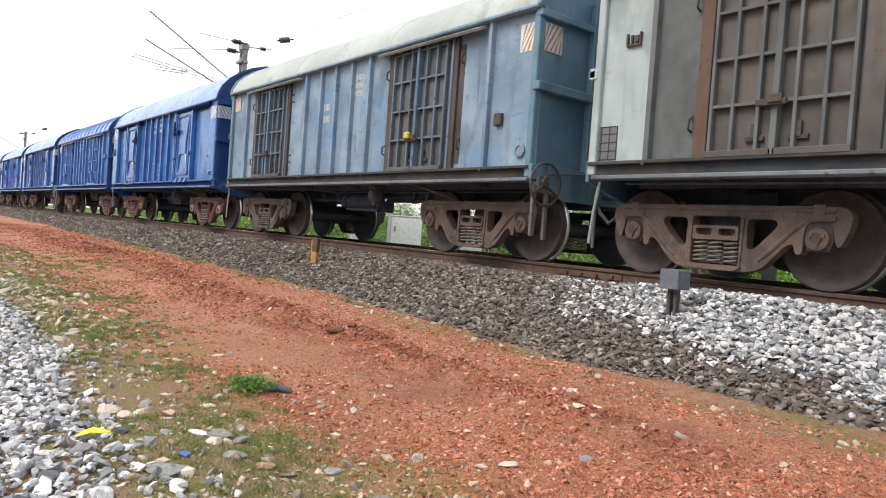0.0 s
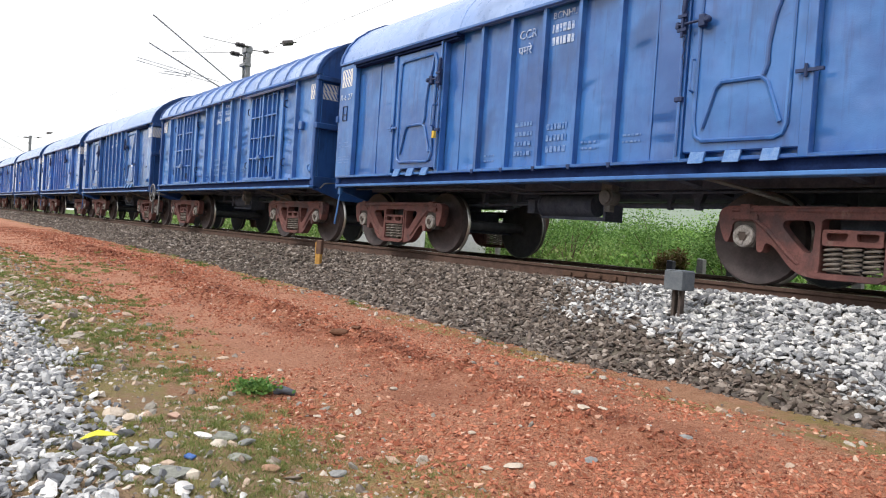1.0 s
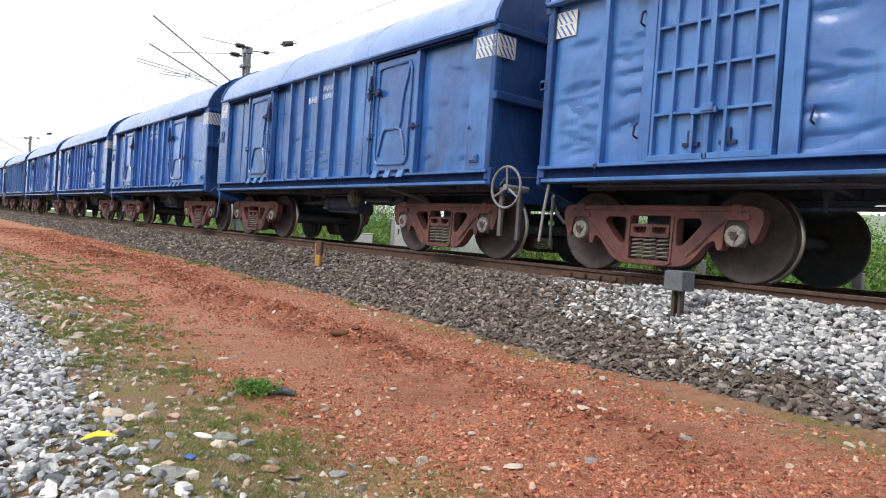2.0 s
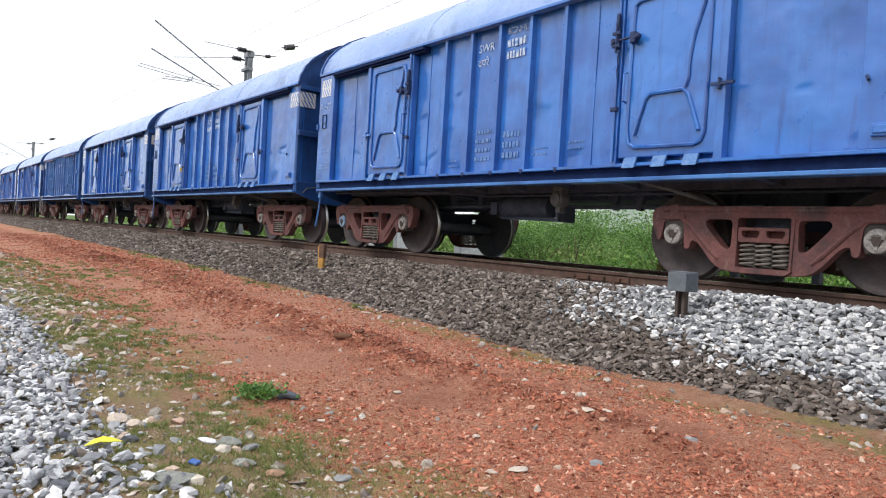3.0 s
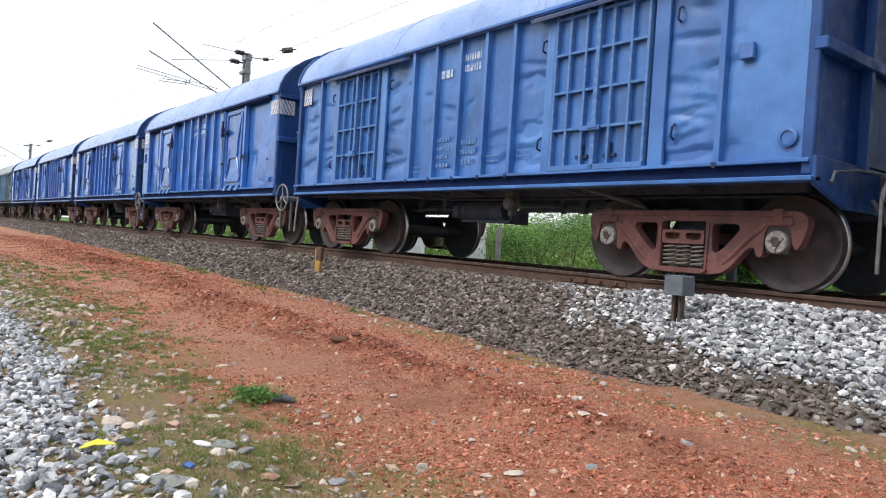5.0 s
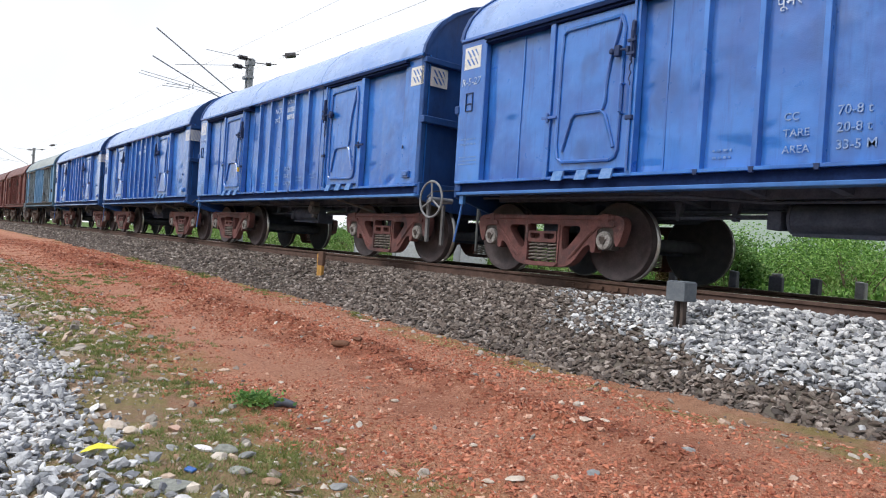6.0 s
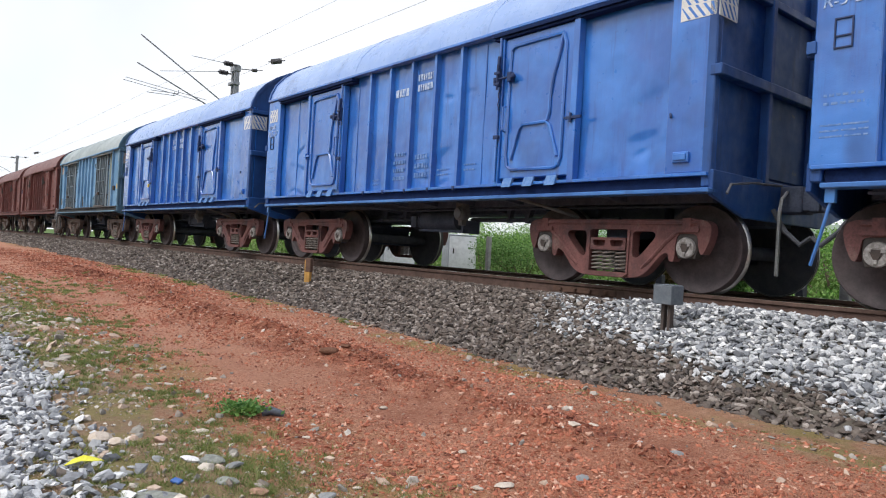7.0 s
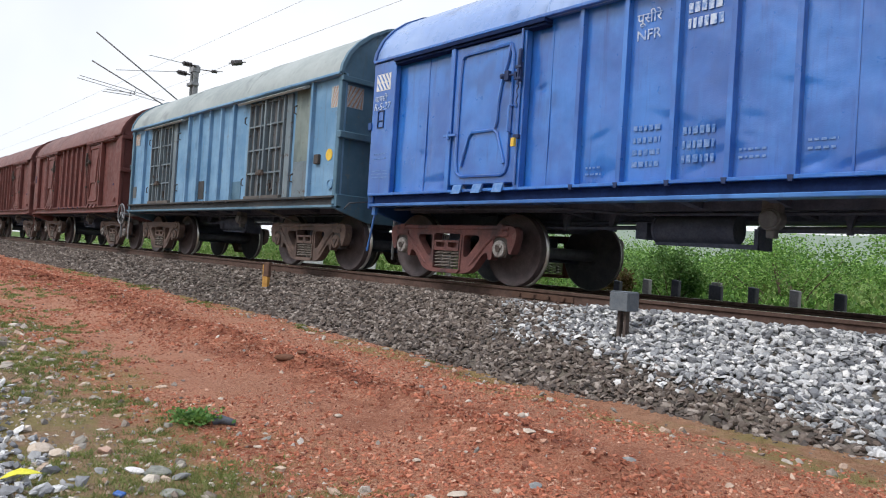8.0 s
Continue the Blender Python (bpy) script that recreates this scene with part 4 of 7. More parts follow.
def grille_door(w, c, x0, x1):
    """A pair of flap doors stiffened by a lattice of flat bars."""
    mat = c["door"]
    mid = (x0 + x1) / 2
    for a, b2 in ((x0, mid), (mid, x1)):
        b = bmesh.new()
        box(b, a + 0.01, b2 - 0.01, SIDE - 0.02, SIDE, 1.25, 3.10)
        door = part("door", b, mat, w, "door leaf with a lattice of bars")
        inner = b2 if a == x0 else a
        xs = [a + 0.03, a + 0.25, a + 0.50] if a == x0 else [b2 - 0.50, b2 - 0.25, b2 - 0.03]
        for x in xs:
            b = bmesh.new()
            box(b, x - 0.017, x + 0.017, SIDE - 0.085, SIDE - 0.018, 1.25, 3.10)
            part("upright_bar", b, c.get("bars", mat), door, bevel=0.004)
        for z in (1.71, 2.16, 2.62, 3.06):
            b = bmesh.new()
            box(b, a + 0.02, b2 - 0.02, SIDE - 0.078, SIDE - 0.018, z - 0.016, z + 0.016)
            part("cross_bar", b, c.get("bars", mat), door, bevel=0.004)
        b = bmesh.new()
        s = -1 if a == x0 else 1
        cx = mid + s * 0.20
        box(b, cx - 0.09, cx + 0.09, SIDE - 0.05, SIDE - 0.02, 1.36, 1.40)
        box(b, cx - 0.03, cx + 0.03, SIDE - 0.06, SIDE - 0.02, 1.38, 1.52)
        part("label_clip", b, c["latch"], door)
        b = bmesh.new()
        box(b, a + 0.005, b2 - 0.005, PROUD - 0.01, SIDE, 1.215, 1.28)
        part("door_foot", b, c["door_foot"], door, bevel=0.006)
    b = bmesh.new()
    box(b, mid - 0.030, mid + 0.030, SIDE - 0.110, SIDE, 1.22, 3.12)
    part("centre_bar", b, c.get("centre_bar", c.get("bars", mat)), w, bevel=0.005)
    b = bmesh.new()
    box(b, mid - 0.16, mid + 0.12, PROUD - 0.055, PROUD - 0.015, 1.66, 1.72)
    box(b, mid - 0.04, mid + 0.09, PROUD - 0.07, PROUD - 0.015, 1.68, 1.76)
    part("bolt", b, c["bolt"], w, "sliding door bolt", bevel=0.006)
    b = bmesh.new()
    box(b, x0 - 0.16, x0 - 0.02, SIDE - 0.05, SIDE, FLOOR_Z + 0.03, EAVE - 0.13)
    part("door_post", b, c["post"], w, bevel=0.006)
    b = bmesh.new()
    box(b, x1 + 0.02, x1 + 0.20, SIDE - 0.05, SIDE, FLOOR_Z + 0.03, EAVE - 0.13)
    part("door_post", b, c.get("lock_post", c["post"]), w, bevel=0.006)
    for x in (x0 - 0.22, x1 + 0.30):
        for z in (1.50, 2.72):
            b = bmesh.new()
            tube(b, [(x, SIDE, z), (x, SIDE - 0.06, z + 0.02), (x + 0.02, SIDE - 0.07, z + 0.12), (x, SIDE, z + 0.16)], 0.013, 6)
            part("door_hook", b, c["latch"], w)
    b = bmesh.new()
    prism(b, [(PROUD - 0.09, EAVE - 0.13), (PROUD - 0.06, EAVE - 0.16), (SIDE, EAVE - 0.09), (SIDE, EAVE - 0.03)], "x", x0 - 0.35, x1 + 0.75)
    part("rain_hood", b, c["roof"], w)


def grille_wagon(c):
    """A bogie covered wagon with two pairs of lattice-stiffened flap doors."""
    w = empty("freight_wagon", pose(0, YT, ZR), c["label"], "freight wagon", "wagons of the passing train")
    make_shell(w, c)
    make_running_gear(w, c["bogie"], c["caps"])
    side = c["side"]
    rnd = random.Random(5)
    for x in (c.get("first_rib", 0.92),) + c.get("ribs", (3.92, 4.50, 5.06, 5.62, 6.17)) + (9.12,):
        b = bmesh.new()
        prism(b, [(x - 0.048, SIDE + 0.03), (x - 0.030, RIB), (x + 0.030, RIB), (x + 0.038, SIDE + 0.03)], "z", FLOOR_Z + 0.03, EAVE - 0.05)
        rib = part("rib", b, side, w)
        b = bmesh.new()
        prism(b, [(x - 0.028, FLOOR_Z + 0.034), (x + 0.028, FLOOR_Z + 0.034), (x + 0.018, FLOOR_Z - 0.022), (x - 0.018, FLOOR_Z - 0.022)], "y", PROUD - 0.012, PROUD + 0.03)
        part("rib_foot", b, c["latch"], rib)
    for x0, x1 in c.get("doors", ((1.60, 2.95), (6.90, 8.29))):
        grille_door(w, c, x0, x1)
    b = bmesh.new()
    lathe(b, [(0.085, SIDE - 0.002), (0.09, SIDE - 0.03), (0.06, SIDE - 0.035), (0.055, SIDE - 0.02)], 20, 9.78, 1.43)
    part("lamp_bracket", b, side, w, "round bracket")
    b = bmesh.new()
    zc = 1.78 if c["latch"] is LATCH_GREY else 2.20
    box(b, 9.28, 9.42, SIDE - 0.06, SIDE, zc, zc + 0.16)
    part("card_holder", b, LATCH_GREY if c["latch"] is LATCH_GREY else side, w, bevel=0.008)
    b = bmesh.new()
    box(b, -0.06, 0.02, SIDE - 0.08, SIDE + 0.06, 2.19, 2.30)
    part("bar_end", b, c["corner"], w, bevel=0.006)
    b = bmesh.new()
    tube(b, [(0.20, -1.57, 1.0), (0.14, -1.57, 0.66), (0.10, -1.57, 0.30)], 0.018, 6)
    part("step_rod", b, PALE_STEEL, w)
    return w


def hand_wheel(w, material, turned=False):
    """A brake wheel on two posts at the end of a wagon, facing outwards, or along the train if turned."""
    wheel, posts = bmesh.new(), bmesh.new()
    ring(wheel, (0, 0, 0), 1, 0.27, 0.017)
    for k in range(3):
        a = radians(90 + 120 * k)
        tube(wheel, [(0, 0.02, 0), (0.26 * math.cos(a), 0, 0.26 * math.sin(a))], 0.016, 6)
    if turned:
        tube(wheel, [(0, -0.02, 0), (0, 0.08, 0)], 0.04, 10)
        bmesh.ops.transform(wheel, matrix=pose(LEN + 0.10, -1.36, 1.0, 0, 0, 90), verts=wheel.verts)
        box(posts, LEN + 0.02, LEN + 0.07, -1.46, -1.26, 0.90, 1.10)
        box(posts, LEN + 0.02, LEN + 0.06, -1.53, -1.47, 0.34, 0.98)
        box(posts, LEN + 0.02, LEN + 0.06, -1.30, -1.25, 0.30, 0.90)
    else:
        tube(wheel, [(0, -0.02, 0), (0, 0.4, 0)], 0.04, 10)
        bmesh.ops.transform(wheel, matrix=pose(LEN + 0.36, -1.56, 0.98), verts=wheel.verts)
        box(posts, LEN + 0.02, LEN + 0.36, -1.22, -1.14, 0.94, 1.02)
        box(posts, LEN + 0.20, LEN + 0.26, -1.52, -1.48, 0.34, 0.98)
        box(posts, LEN + 0.42, LEN + 0.47, -1.40, -1.36, 0.30, 0.90)
    hw = part("hand_wheel", wheel, material, w, "round brake hand wheel", smooth=True)
    part("hand_wheel_bracket", posts, MID_GREY, hw)


def stencils(w, zone, k, rnd):
    """White stencilled data on the panels between the ribs."""
    y = SIDE
    hi = 2.92 if k in (12,) else 3.0
    if zone:
        lettering(w, zone, 4.58 if k == 3 else 4.50, 2.71 if k == 12 else 2.90, 0.155, y)
        if k in HINDI:
            lettering(w, HINDI[k], 4.50, 2.89 if k == 12 else 2.70, 0.15, y)
    if k in (2, 5, 6, 7, 9, 10, 3):
        lettering(w, "BCNHL", 5.08, 3.05, 0.118, y)
    b = bmesh.new()
    if k not in HINDI:
        bars(b, 4.50, 4.84, 2.70, 1, 0.12, 0.03, y, rnd, 0.07)
    bars(b, 5.08, 5.44, 2.88, 2, 0.10, 0.055, y, rnd, 0.05)
    part("stencil_mark", b, STENCIL, w, "white stencilled marks, worn")["kind"] = "stuff"
    b = bmesh.new()
    if k in (9, 10):
        for i, word in enumerate(("CC", "TARE", "AREA")):
            lettering(w, word, 4.64, 1.64 - i * 0.15, 0.100, y, ink=RUBBED)
            lettering(w, ("70-8 t", "20-8 t", "33-5 M")[i], 5.10, 1.65 - i * 0.15, 0.115, y, ink=RUBBED)
    else:
        bars(b, 4.53, 4.84, 1.76, 4, 0.055, 0.07, y, rnd, 0.05)
        bars(b, 5.09, 5.42, 1.68, 3, 0.075, 0.065, y, rnd, 0.045)
    bars(b, 5.66, 5.92, 1.48, 2, 0.022, 0.05, y, rnd, 0.04)
    bars(b, 3.95, 4.15, 1.40, 2, 0.022, 0.05, y, rnd, 0.04)
    bars(b, 6.26, 6.50, 1.52, 2, 0.022, 0.05, y, rnd, 0.04)
    part("stencil_mark", b, FAINT, w, "small worn stencilled marks")["kind"] = "stuff"


def pillar_marks(w, date, rnd, z):
    y = PROUD
    if date:
        lettering(w, date, 0.05, z, 0.145, y - 0.001, slant=0.1)
    b = bmesh.new()
    bars(b, 0.10, 0.42, 1.80, 2, 0.022, 0.05, y, rnd, 0.05)
    bars(b, 0.08, 0.46, 1.55, 3, 0.014, 0.035, y, rnd, 0.2)
    part("stencil_mark", b, FAINT, w, "small worn stencilled marks")["kind"] = "stuff"


BLUE_SET = dict(side=BLUE, roof=SKYLIT_BLUE_ROOF, sill=NAVY, lip=BLUE_DULL, end=END_BLUE, corner=END_BLUE, end_panel=WORN_END, bogie=BOGIE_RED, caps=CAP, flap=PALE_BLUE, latch=LATCH,
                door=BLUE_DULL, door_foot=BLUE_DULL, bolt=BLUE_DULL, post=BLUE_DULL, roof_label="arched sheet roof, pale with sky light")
PLUG_DEEP = dict(BLUE_SET, side=DEEP_BLUE, high=True, label="deep blue covered freight wagon with pressed steel doors")
PLUG_BLUE = dict(BLUE_SET, high=True, label="bright blue covered freight wagon with pressed steel doors")
PLUG_MAROON = dict(BLUE_SET, high=True, side=MAROON, roof=MAROON_ROOF, sill=MAROON, lip=MAROON, end=MAROON, corner=MAROON, end_panel=MAROON, bogie=BOGIE_BROWN, flap=MAROON, latch=LATCH_GREY,
                   label="maroon covered freight wagon with ribbed sides at the train's tail")
GRILLE_BLUE = dict(BLUE_SET, side=BLUE_DULL, high=True, label="dull blue covered freight wagon with lattice-barred doors and dented panels")
GRILLE_RIBBED = dict(GRILLE_BLUE, ribbed=True, high=False, label="dull blue covered freight wagon with lattice doors and ribbed roof")
OLD_SET = dict(BLUE_SET, latch=LATCH_GREY, side=GREY, roof=GREY_ROOF, sill=SILL_GRIME, lip=PALE_LIP, rail=SILL_GRIME, ribs=(3.78, 4.38, 4.94, 5.50, 6.08), doors=((1.50, 2.87), (6.84, 8.23)), end=TEAL, corner=TEAL, end_panel=DUST, bogie=BOGIE_BROWN, caps=BOGIE_BROWN, door=RUSTY, door_foot=RUSTY,
               bolt=DARK_RUST, post=RUSTY)
GRILLE_GREY = dict(OLD_SET, end=TEAL_PALE, corner=TEAL_PALE, door=DARK_LEAF, bars=RUSTED_BARS, centre_bar=STREAKED_POST, post=RUST_DARK, lock_post=RUST_DARK, label="faded grey-blue covered freight wagon with rusty lattice doors")
GRILLE_DUSTY = dict(OLD_SET, doors=((1.47, 2.81), (6.84, 8.23)), first_rib=0.77, corner=PALE_GREY, bars=DUST, post=RUST_POST, lock_post=RUSTY, side=DUST, label="dusty grey-brown covered freight wagon with rusty lattice doors")
GRILLE_TEAL = dict(OLD_SET, door=DARK_LEAF, bars=TEAL_RUST, post=SKY_TEAL, lock_post=TEAL_RUST, side=SKY_TEAL, roof=DULL_ROOF, lip=TEAL, high=True, label="faded turquoise covered freight wagon with rusty lattice doors")


def wagon_pose(k, t):
    """Where the k-th wagon of the train stands at t seconds."""
    return pose(-16.21 + SPEED * t - PITCH * (k - 1), YT, ZR)


HINDI = {2: "पमरे", 5: "दपरे", 9: "पूमरे", 7: "पूसीरे", 10: "उमरे", 12: "पूसीरे"}
ZONES = {2: "CCR", 3: "SECR", 5: "SWR", 6: "SCR", 7: "NFR", 9: "ECR", 10: "NCR", 12: "NFR"}
DATES = {2: "R-6-27", 4: "R-5-27", 5: "R-5-27", 6: "R-5-27", 7: "R-5-27", 9: "R-5-27", 10: "R-5-27", 11: "R-5-27", 12: "R-5-27"}
TRAIN = {}
# Wagon 8's bars are coloured pale to show sky light on them.
kinds = {0: GRILLE_DUSTY, 1: GRILLE_GREY, 3: GRILLE_RIBBED, 8: dict(GRILLE_BLUE, bars=PALE_BLUE), 13: GRILLE_TEAL}
for k, c in kinds.items():
    TRAIN[k] = grille_wagon(c)
TRAIN[2] = plug_wagon(PLUG_DEEP)
TRAIN[10] = plug_wagon(PLUG_BLUE)
TRAIN[14] = plug_wagon(PLUG_MAROON)
for k in (4, 5, 6, 7, 9, 11, 12):
    TRAIN[k] = copy_thing(TRAIN[2 if k < 5 else 10], pose(0, YT, ZR))
for k in (15, 16):
    TRAIN[k] = copy_thing(TRAIN[14], pose(0, YT, ZR))
for k, w in TRAIN.items():
    rnd = random.Random(100 + k)
    old = k in (0, 1, 13)
    if k < 14:
        if old:
            make_marks(w, k, CREAM if k != 13 else WORN_WHITE, ORANGE, True)
        else:
            make_marks(w, k, CREAM, BLUE, k in (3, 8))
    if k < 14 and not old:
        stencils(w, ZONES.get(k), k, rnd)
    if k in DATES:
        pillar_marks(w, DATES[k], rnd, 2.475 if k in (11, 12) else 2.57)
    if k in (11, 12):
        lettering(w, "वापसी", 0.07, 2.60, 0.125, PROUD - 0.001)
    if k in (1, 4, 9, 10, 14):
        hand_wheel(w, LATCH_GREY if k == 1 else WHEEL_GREY, k == 1)
    if k in (2, 6, 10, 12):                                     # seals of cord on the lower latch
        b = bmesh.new()
        box(b, 2.98, 3.03, PROUD - 0.10, PROUD - 0.06, 1.70, 1.80)
        part("seal", b, YELLOW, w, "small yellow seal")
    if k not in (0, 1, 13):
        sheet = from_arrays("side_sheet", *dented_sheet(40 + k, 60 if k in (3, 8) else 9, k in (3, 8)), BLUE_DULL if k in (3, 8) else MAROON if k > 13 else BLUE if k > 4 else DEEP_BLUE, w)
        sheet.data.shade_smooth()
        sheet.matrix_basis = pose(0, 0.001, 0)
        sheet["label"] = "dented side sheet"
    w.matrix_basis = wagon_pose(k, 0.0)
# odds on single wagons
b = bmesh.new()
box(b, 0.02, 0.72, SIDE - 0.008, SIDE - 0.002, FLOOR_Z + 0.04, EAVE - 0.06)
part("repair_plate", b, PALE_GREY, TRAIN[0], "pale grey repainted corner sheet")
b = bmesh.new()
box(b, 0.03, 0.34, SIDE - 0.012, SIDE - 0.008, 1.26, 1.62)
part("paint_patch", b, DUST, TRAIN[0], "dusty dark patch")
b = bmesh.new()
for x_ in (0.02, 0.12, 0.23, 0.335):
    box(b, x_, x_ + 0.012, SIDE - 0.015, SIDE - 0.012, 1.25, 1.63)
for z_ in (1.25, 1.345, 1.44, 1.535, 1.618):
    box(b, 0.02, 0.347, SIDE - 0.015, SIDE - 0.012, z_, z_ + 0.012)
part("paint_grid", b, SILL_GRIME, TRAIN[0], "dark ruled grid on the patch")["kind"] = "stuff"
b = bmesh.new()
for x0, x1, z0, z1 in ((0.39, 0.41, 2.49, 2.63), (0.56, 0.58, 2.49, 2.63), (0.41, 0.56, 2.49, 2.51), (0.45, 0.47, 2.51, 2.61), (0.49, 0.55, 2.53, 2.60)):
    box(b, x0, x1, SIDE - 0.04, SIDE - 0.008, z0, z1)
part("card_holder", b, SOOT_POST, TRAIN[0], "rusty card-holder frame")
lettering(TRAIN[1], "R", 0.41, 1.87, 0.10, SIDE, ink=WORN_WHITE)
lettering(TRAIN[1], "5-23", 0.36, 1.75, 0.10, SIDE, ink=WORN_WHITE)
# a blue-painted bearing cap
near_frames = [o for o in TRAIN[5].children if o.name.startswith("side_frame")]
cap_ = [o for o in near_frames[0].children if o.name.startswith("bearing_cap")][0]
cap_.data = cap_.data.copy()
cap_.data.materials.clear()
cap_.data.materials.append(CAP_BLUE)
cap_["label"] = "round bearing cap painted pale blue"
b = bmesh.new()
box(b, 7.40, 7.52, PROUD - 0.10, PROUD - 0.04, 1.70, 1.80)
part("seal", b, YELLOW, TRAIN[1], "yellow seal on the bolt", bevel=0.015)
b = bmesh.new()
lathe(b, [(0.10, SIDE - 0.001), (0.10, SIDE - 0.006)], 24, 9.68, 1.92)
part("painted_spot", b, YELLOW, TRAIN[13], "round yellow spot")
b = bmesh.new()
box(b, 4.36, 4.70, SIDE - 0.012, SIDE - 0.002, 1.28, 1.68)
part("paint_patch", b, SILL_GRIME, TRAIN[13], "dark oblong stencil patch")
b = bmesh.new()
box(b, 6.06, 6.50, SIDE - 0.010, SIDE - 0.002, 1.24, 1.60)
part("paint_patch", b, TEAL, TRAIN[13], "darker repainted patch")
b = bmesh.new()
box(b, 0.04, 0.36, SIDE - 0.010, SIDE - 0.002, 1.40, 1.70)
part("paint_patch", b, DUST, TRAIN[13], "grey dusty patch")
b = bmesh.new()
box(b, 8.52, 9.05, SIDE - 0.008, SIDE - 0.002, 1.86, EAVE - 0.10)
part("paint_patch", b, FADED_GREEN, TRAIN[13], "faded grey-green repainted sheet")
b = bmesh.new()
box(b, 8.52, 9.05, SIDE - 0.009, SIDE - 0.002, 1.24, 1.857)
part("paint_patch", b, TEAL_RUST, TRAIN[13], "rust-stained lower sheet")
for x_, z_, w_, h_ in ((8.44, 1.30, 0.10, 1.7), (6.62, 1.26, 0.16, 0.9)):
    b = bmesh.new()
    box(b, x_, x_ + w_, SIDE - 0.006, SIDE - 0.001, z_, z_ + h_)
    part("rust_streak", b, RUST_DARK, TRAIN[1], "rust run down beside the door")
for x_ in (2.96, 8.30):
    b = bmesh.new()
    box(b, x_, x_ + 0.042, SIDE - 0.064, SIDE - 0.05, FLOOR_Z + 0.03, EAVE - 0.13)
    part("post_strip", b, STREAKED_POST, TRAIN[1], "blue strip left on the rusty post")
b = bmesh.new()
bars(b, 4.45, 4.68, 2.42, 2, 0.13, 0.09, SIDE, random.Random(1), 0.09)
bars(b, 5.50, 5.82, 2.86, 3, 0.10, 0.04, SIDE, random.Random(2), 0.09)
part("stencil_mark", b, WORN_WHITE, TRAIN[1], "faint worn stencilled marks")["kind"] = "stuff"


# ---------------------------------------------------------------- ground
def smooth(a, b, v):
    u = np.clip((v - a) / (b - a), 0, 1)
    return u * u * (3 - 2 * u)


WAVES = [(rng.uniform(0.15, 0.9) * 2 ** (i / 5), rng.uniform(0, 2 * math.pi), rng.uniform(0, 2 * math.pi)) for i in range(26)]


def ripple(x, y):
    """Soft uneven ground, about one unit high."""
    s = 0
    for f, a, p in WAVES:
        s = s + np.sin(2 * math.pi * f * (x * math.cos(a) + y * math.sin(a)) + p) / (1 + 2.5 * f)
    return s * 0.35


def spoil(x, y):
    """A low windrow of scraped-up laterite along the path, 0 to 1."""
    line = 3.16 + 0.16 * np.sin(x * 0.9 + 0.4) + 0.3 * smooth(-8, -12, x)
    wide = 0.24 + 0.30 * smooth(-7, -11, x)
    return np.exp(-((y - line) / wide) ** 2) * smooth(-1.2, -2.6, x) * smooth(-30, -16, x)


def ground_z(x, y):
    x, y = np.asarray(x, float), np.asarray(y, float)
    z = 0.24 * (1 - np.exp(np.minimum(x + 4, 0) / 16.0))                      # rises gently towards the train's tail
    z = z + 0.045 * ripple(x, y) * smooth(60, 10, np.abs(x)) * smooth(60, 12, np.abs(y))
    z = z + 0.085 * spoil(x, y) * (0.55 + 0.75 * np.clip(0.5 + ripple(x * 2.2, y * 2.2), 0, 1.4))
    z = z - 0.05 * np.exp(-((y - 2.2) / 0.5) ** 2) * smooth(-3.5, -7, x)       # wheel rut
    z = z - 0.06 * smooth(3.9, 4.6, y) * smooth(6.5, 5.5, y) * smooth(-9, -3, x)
    far = smooth(10.5, 13.5, y)
    z = z * (1 - far) + far * (0.22 + 0.1 * ripple(x * 0.3, y * 0.3))
    return z + smooth(260, 1100, y) * (30 + 75 * smooth(-1.05, -0.6, x / np.maximum(y, 1))) * (0.8 + 0.2 * np.sin(x / 140.0 + 1.0))


def grid_mesh(name, xs, ys, zf, material):
    gx, gy = np.meshgrid(xs, ys, indexing="ij")
    v = np.stack([gx, gy, zf(gx, gy)], -1).reshape(-1, 3)
    n, m = len(xs), len(ys)
    i = (np.arange(n - 1)[:, None] * m + np.arange(m - 1)[None, :]).ravel()
    f = np.stack([i, i + m, i + m + 1, i + 1], 1)
    o = from_arrays(name, v, f, material)
    o.data.shade_smooth()
    return o


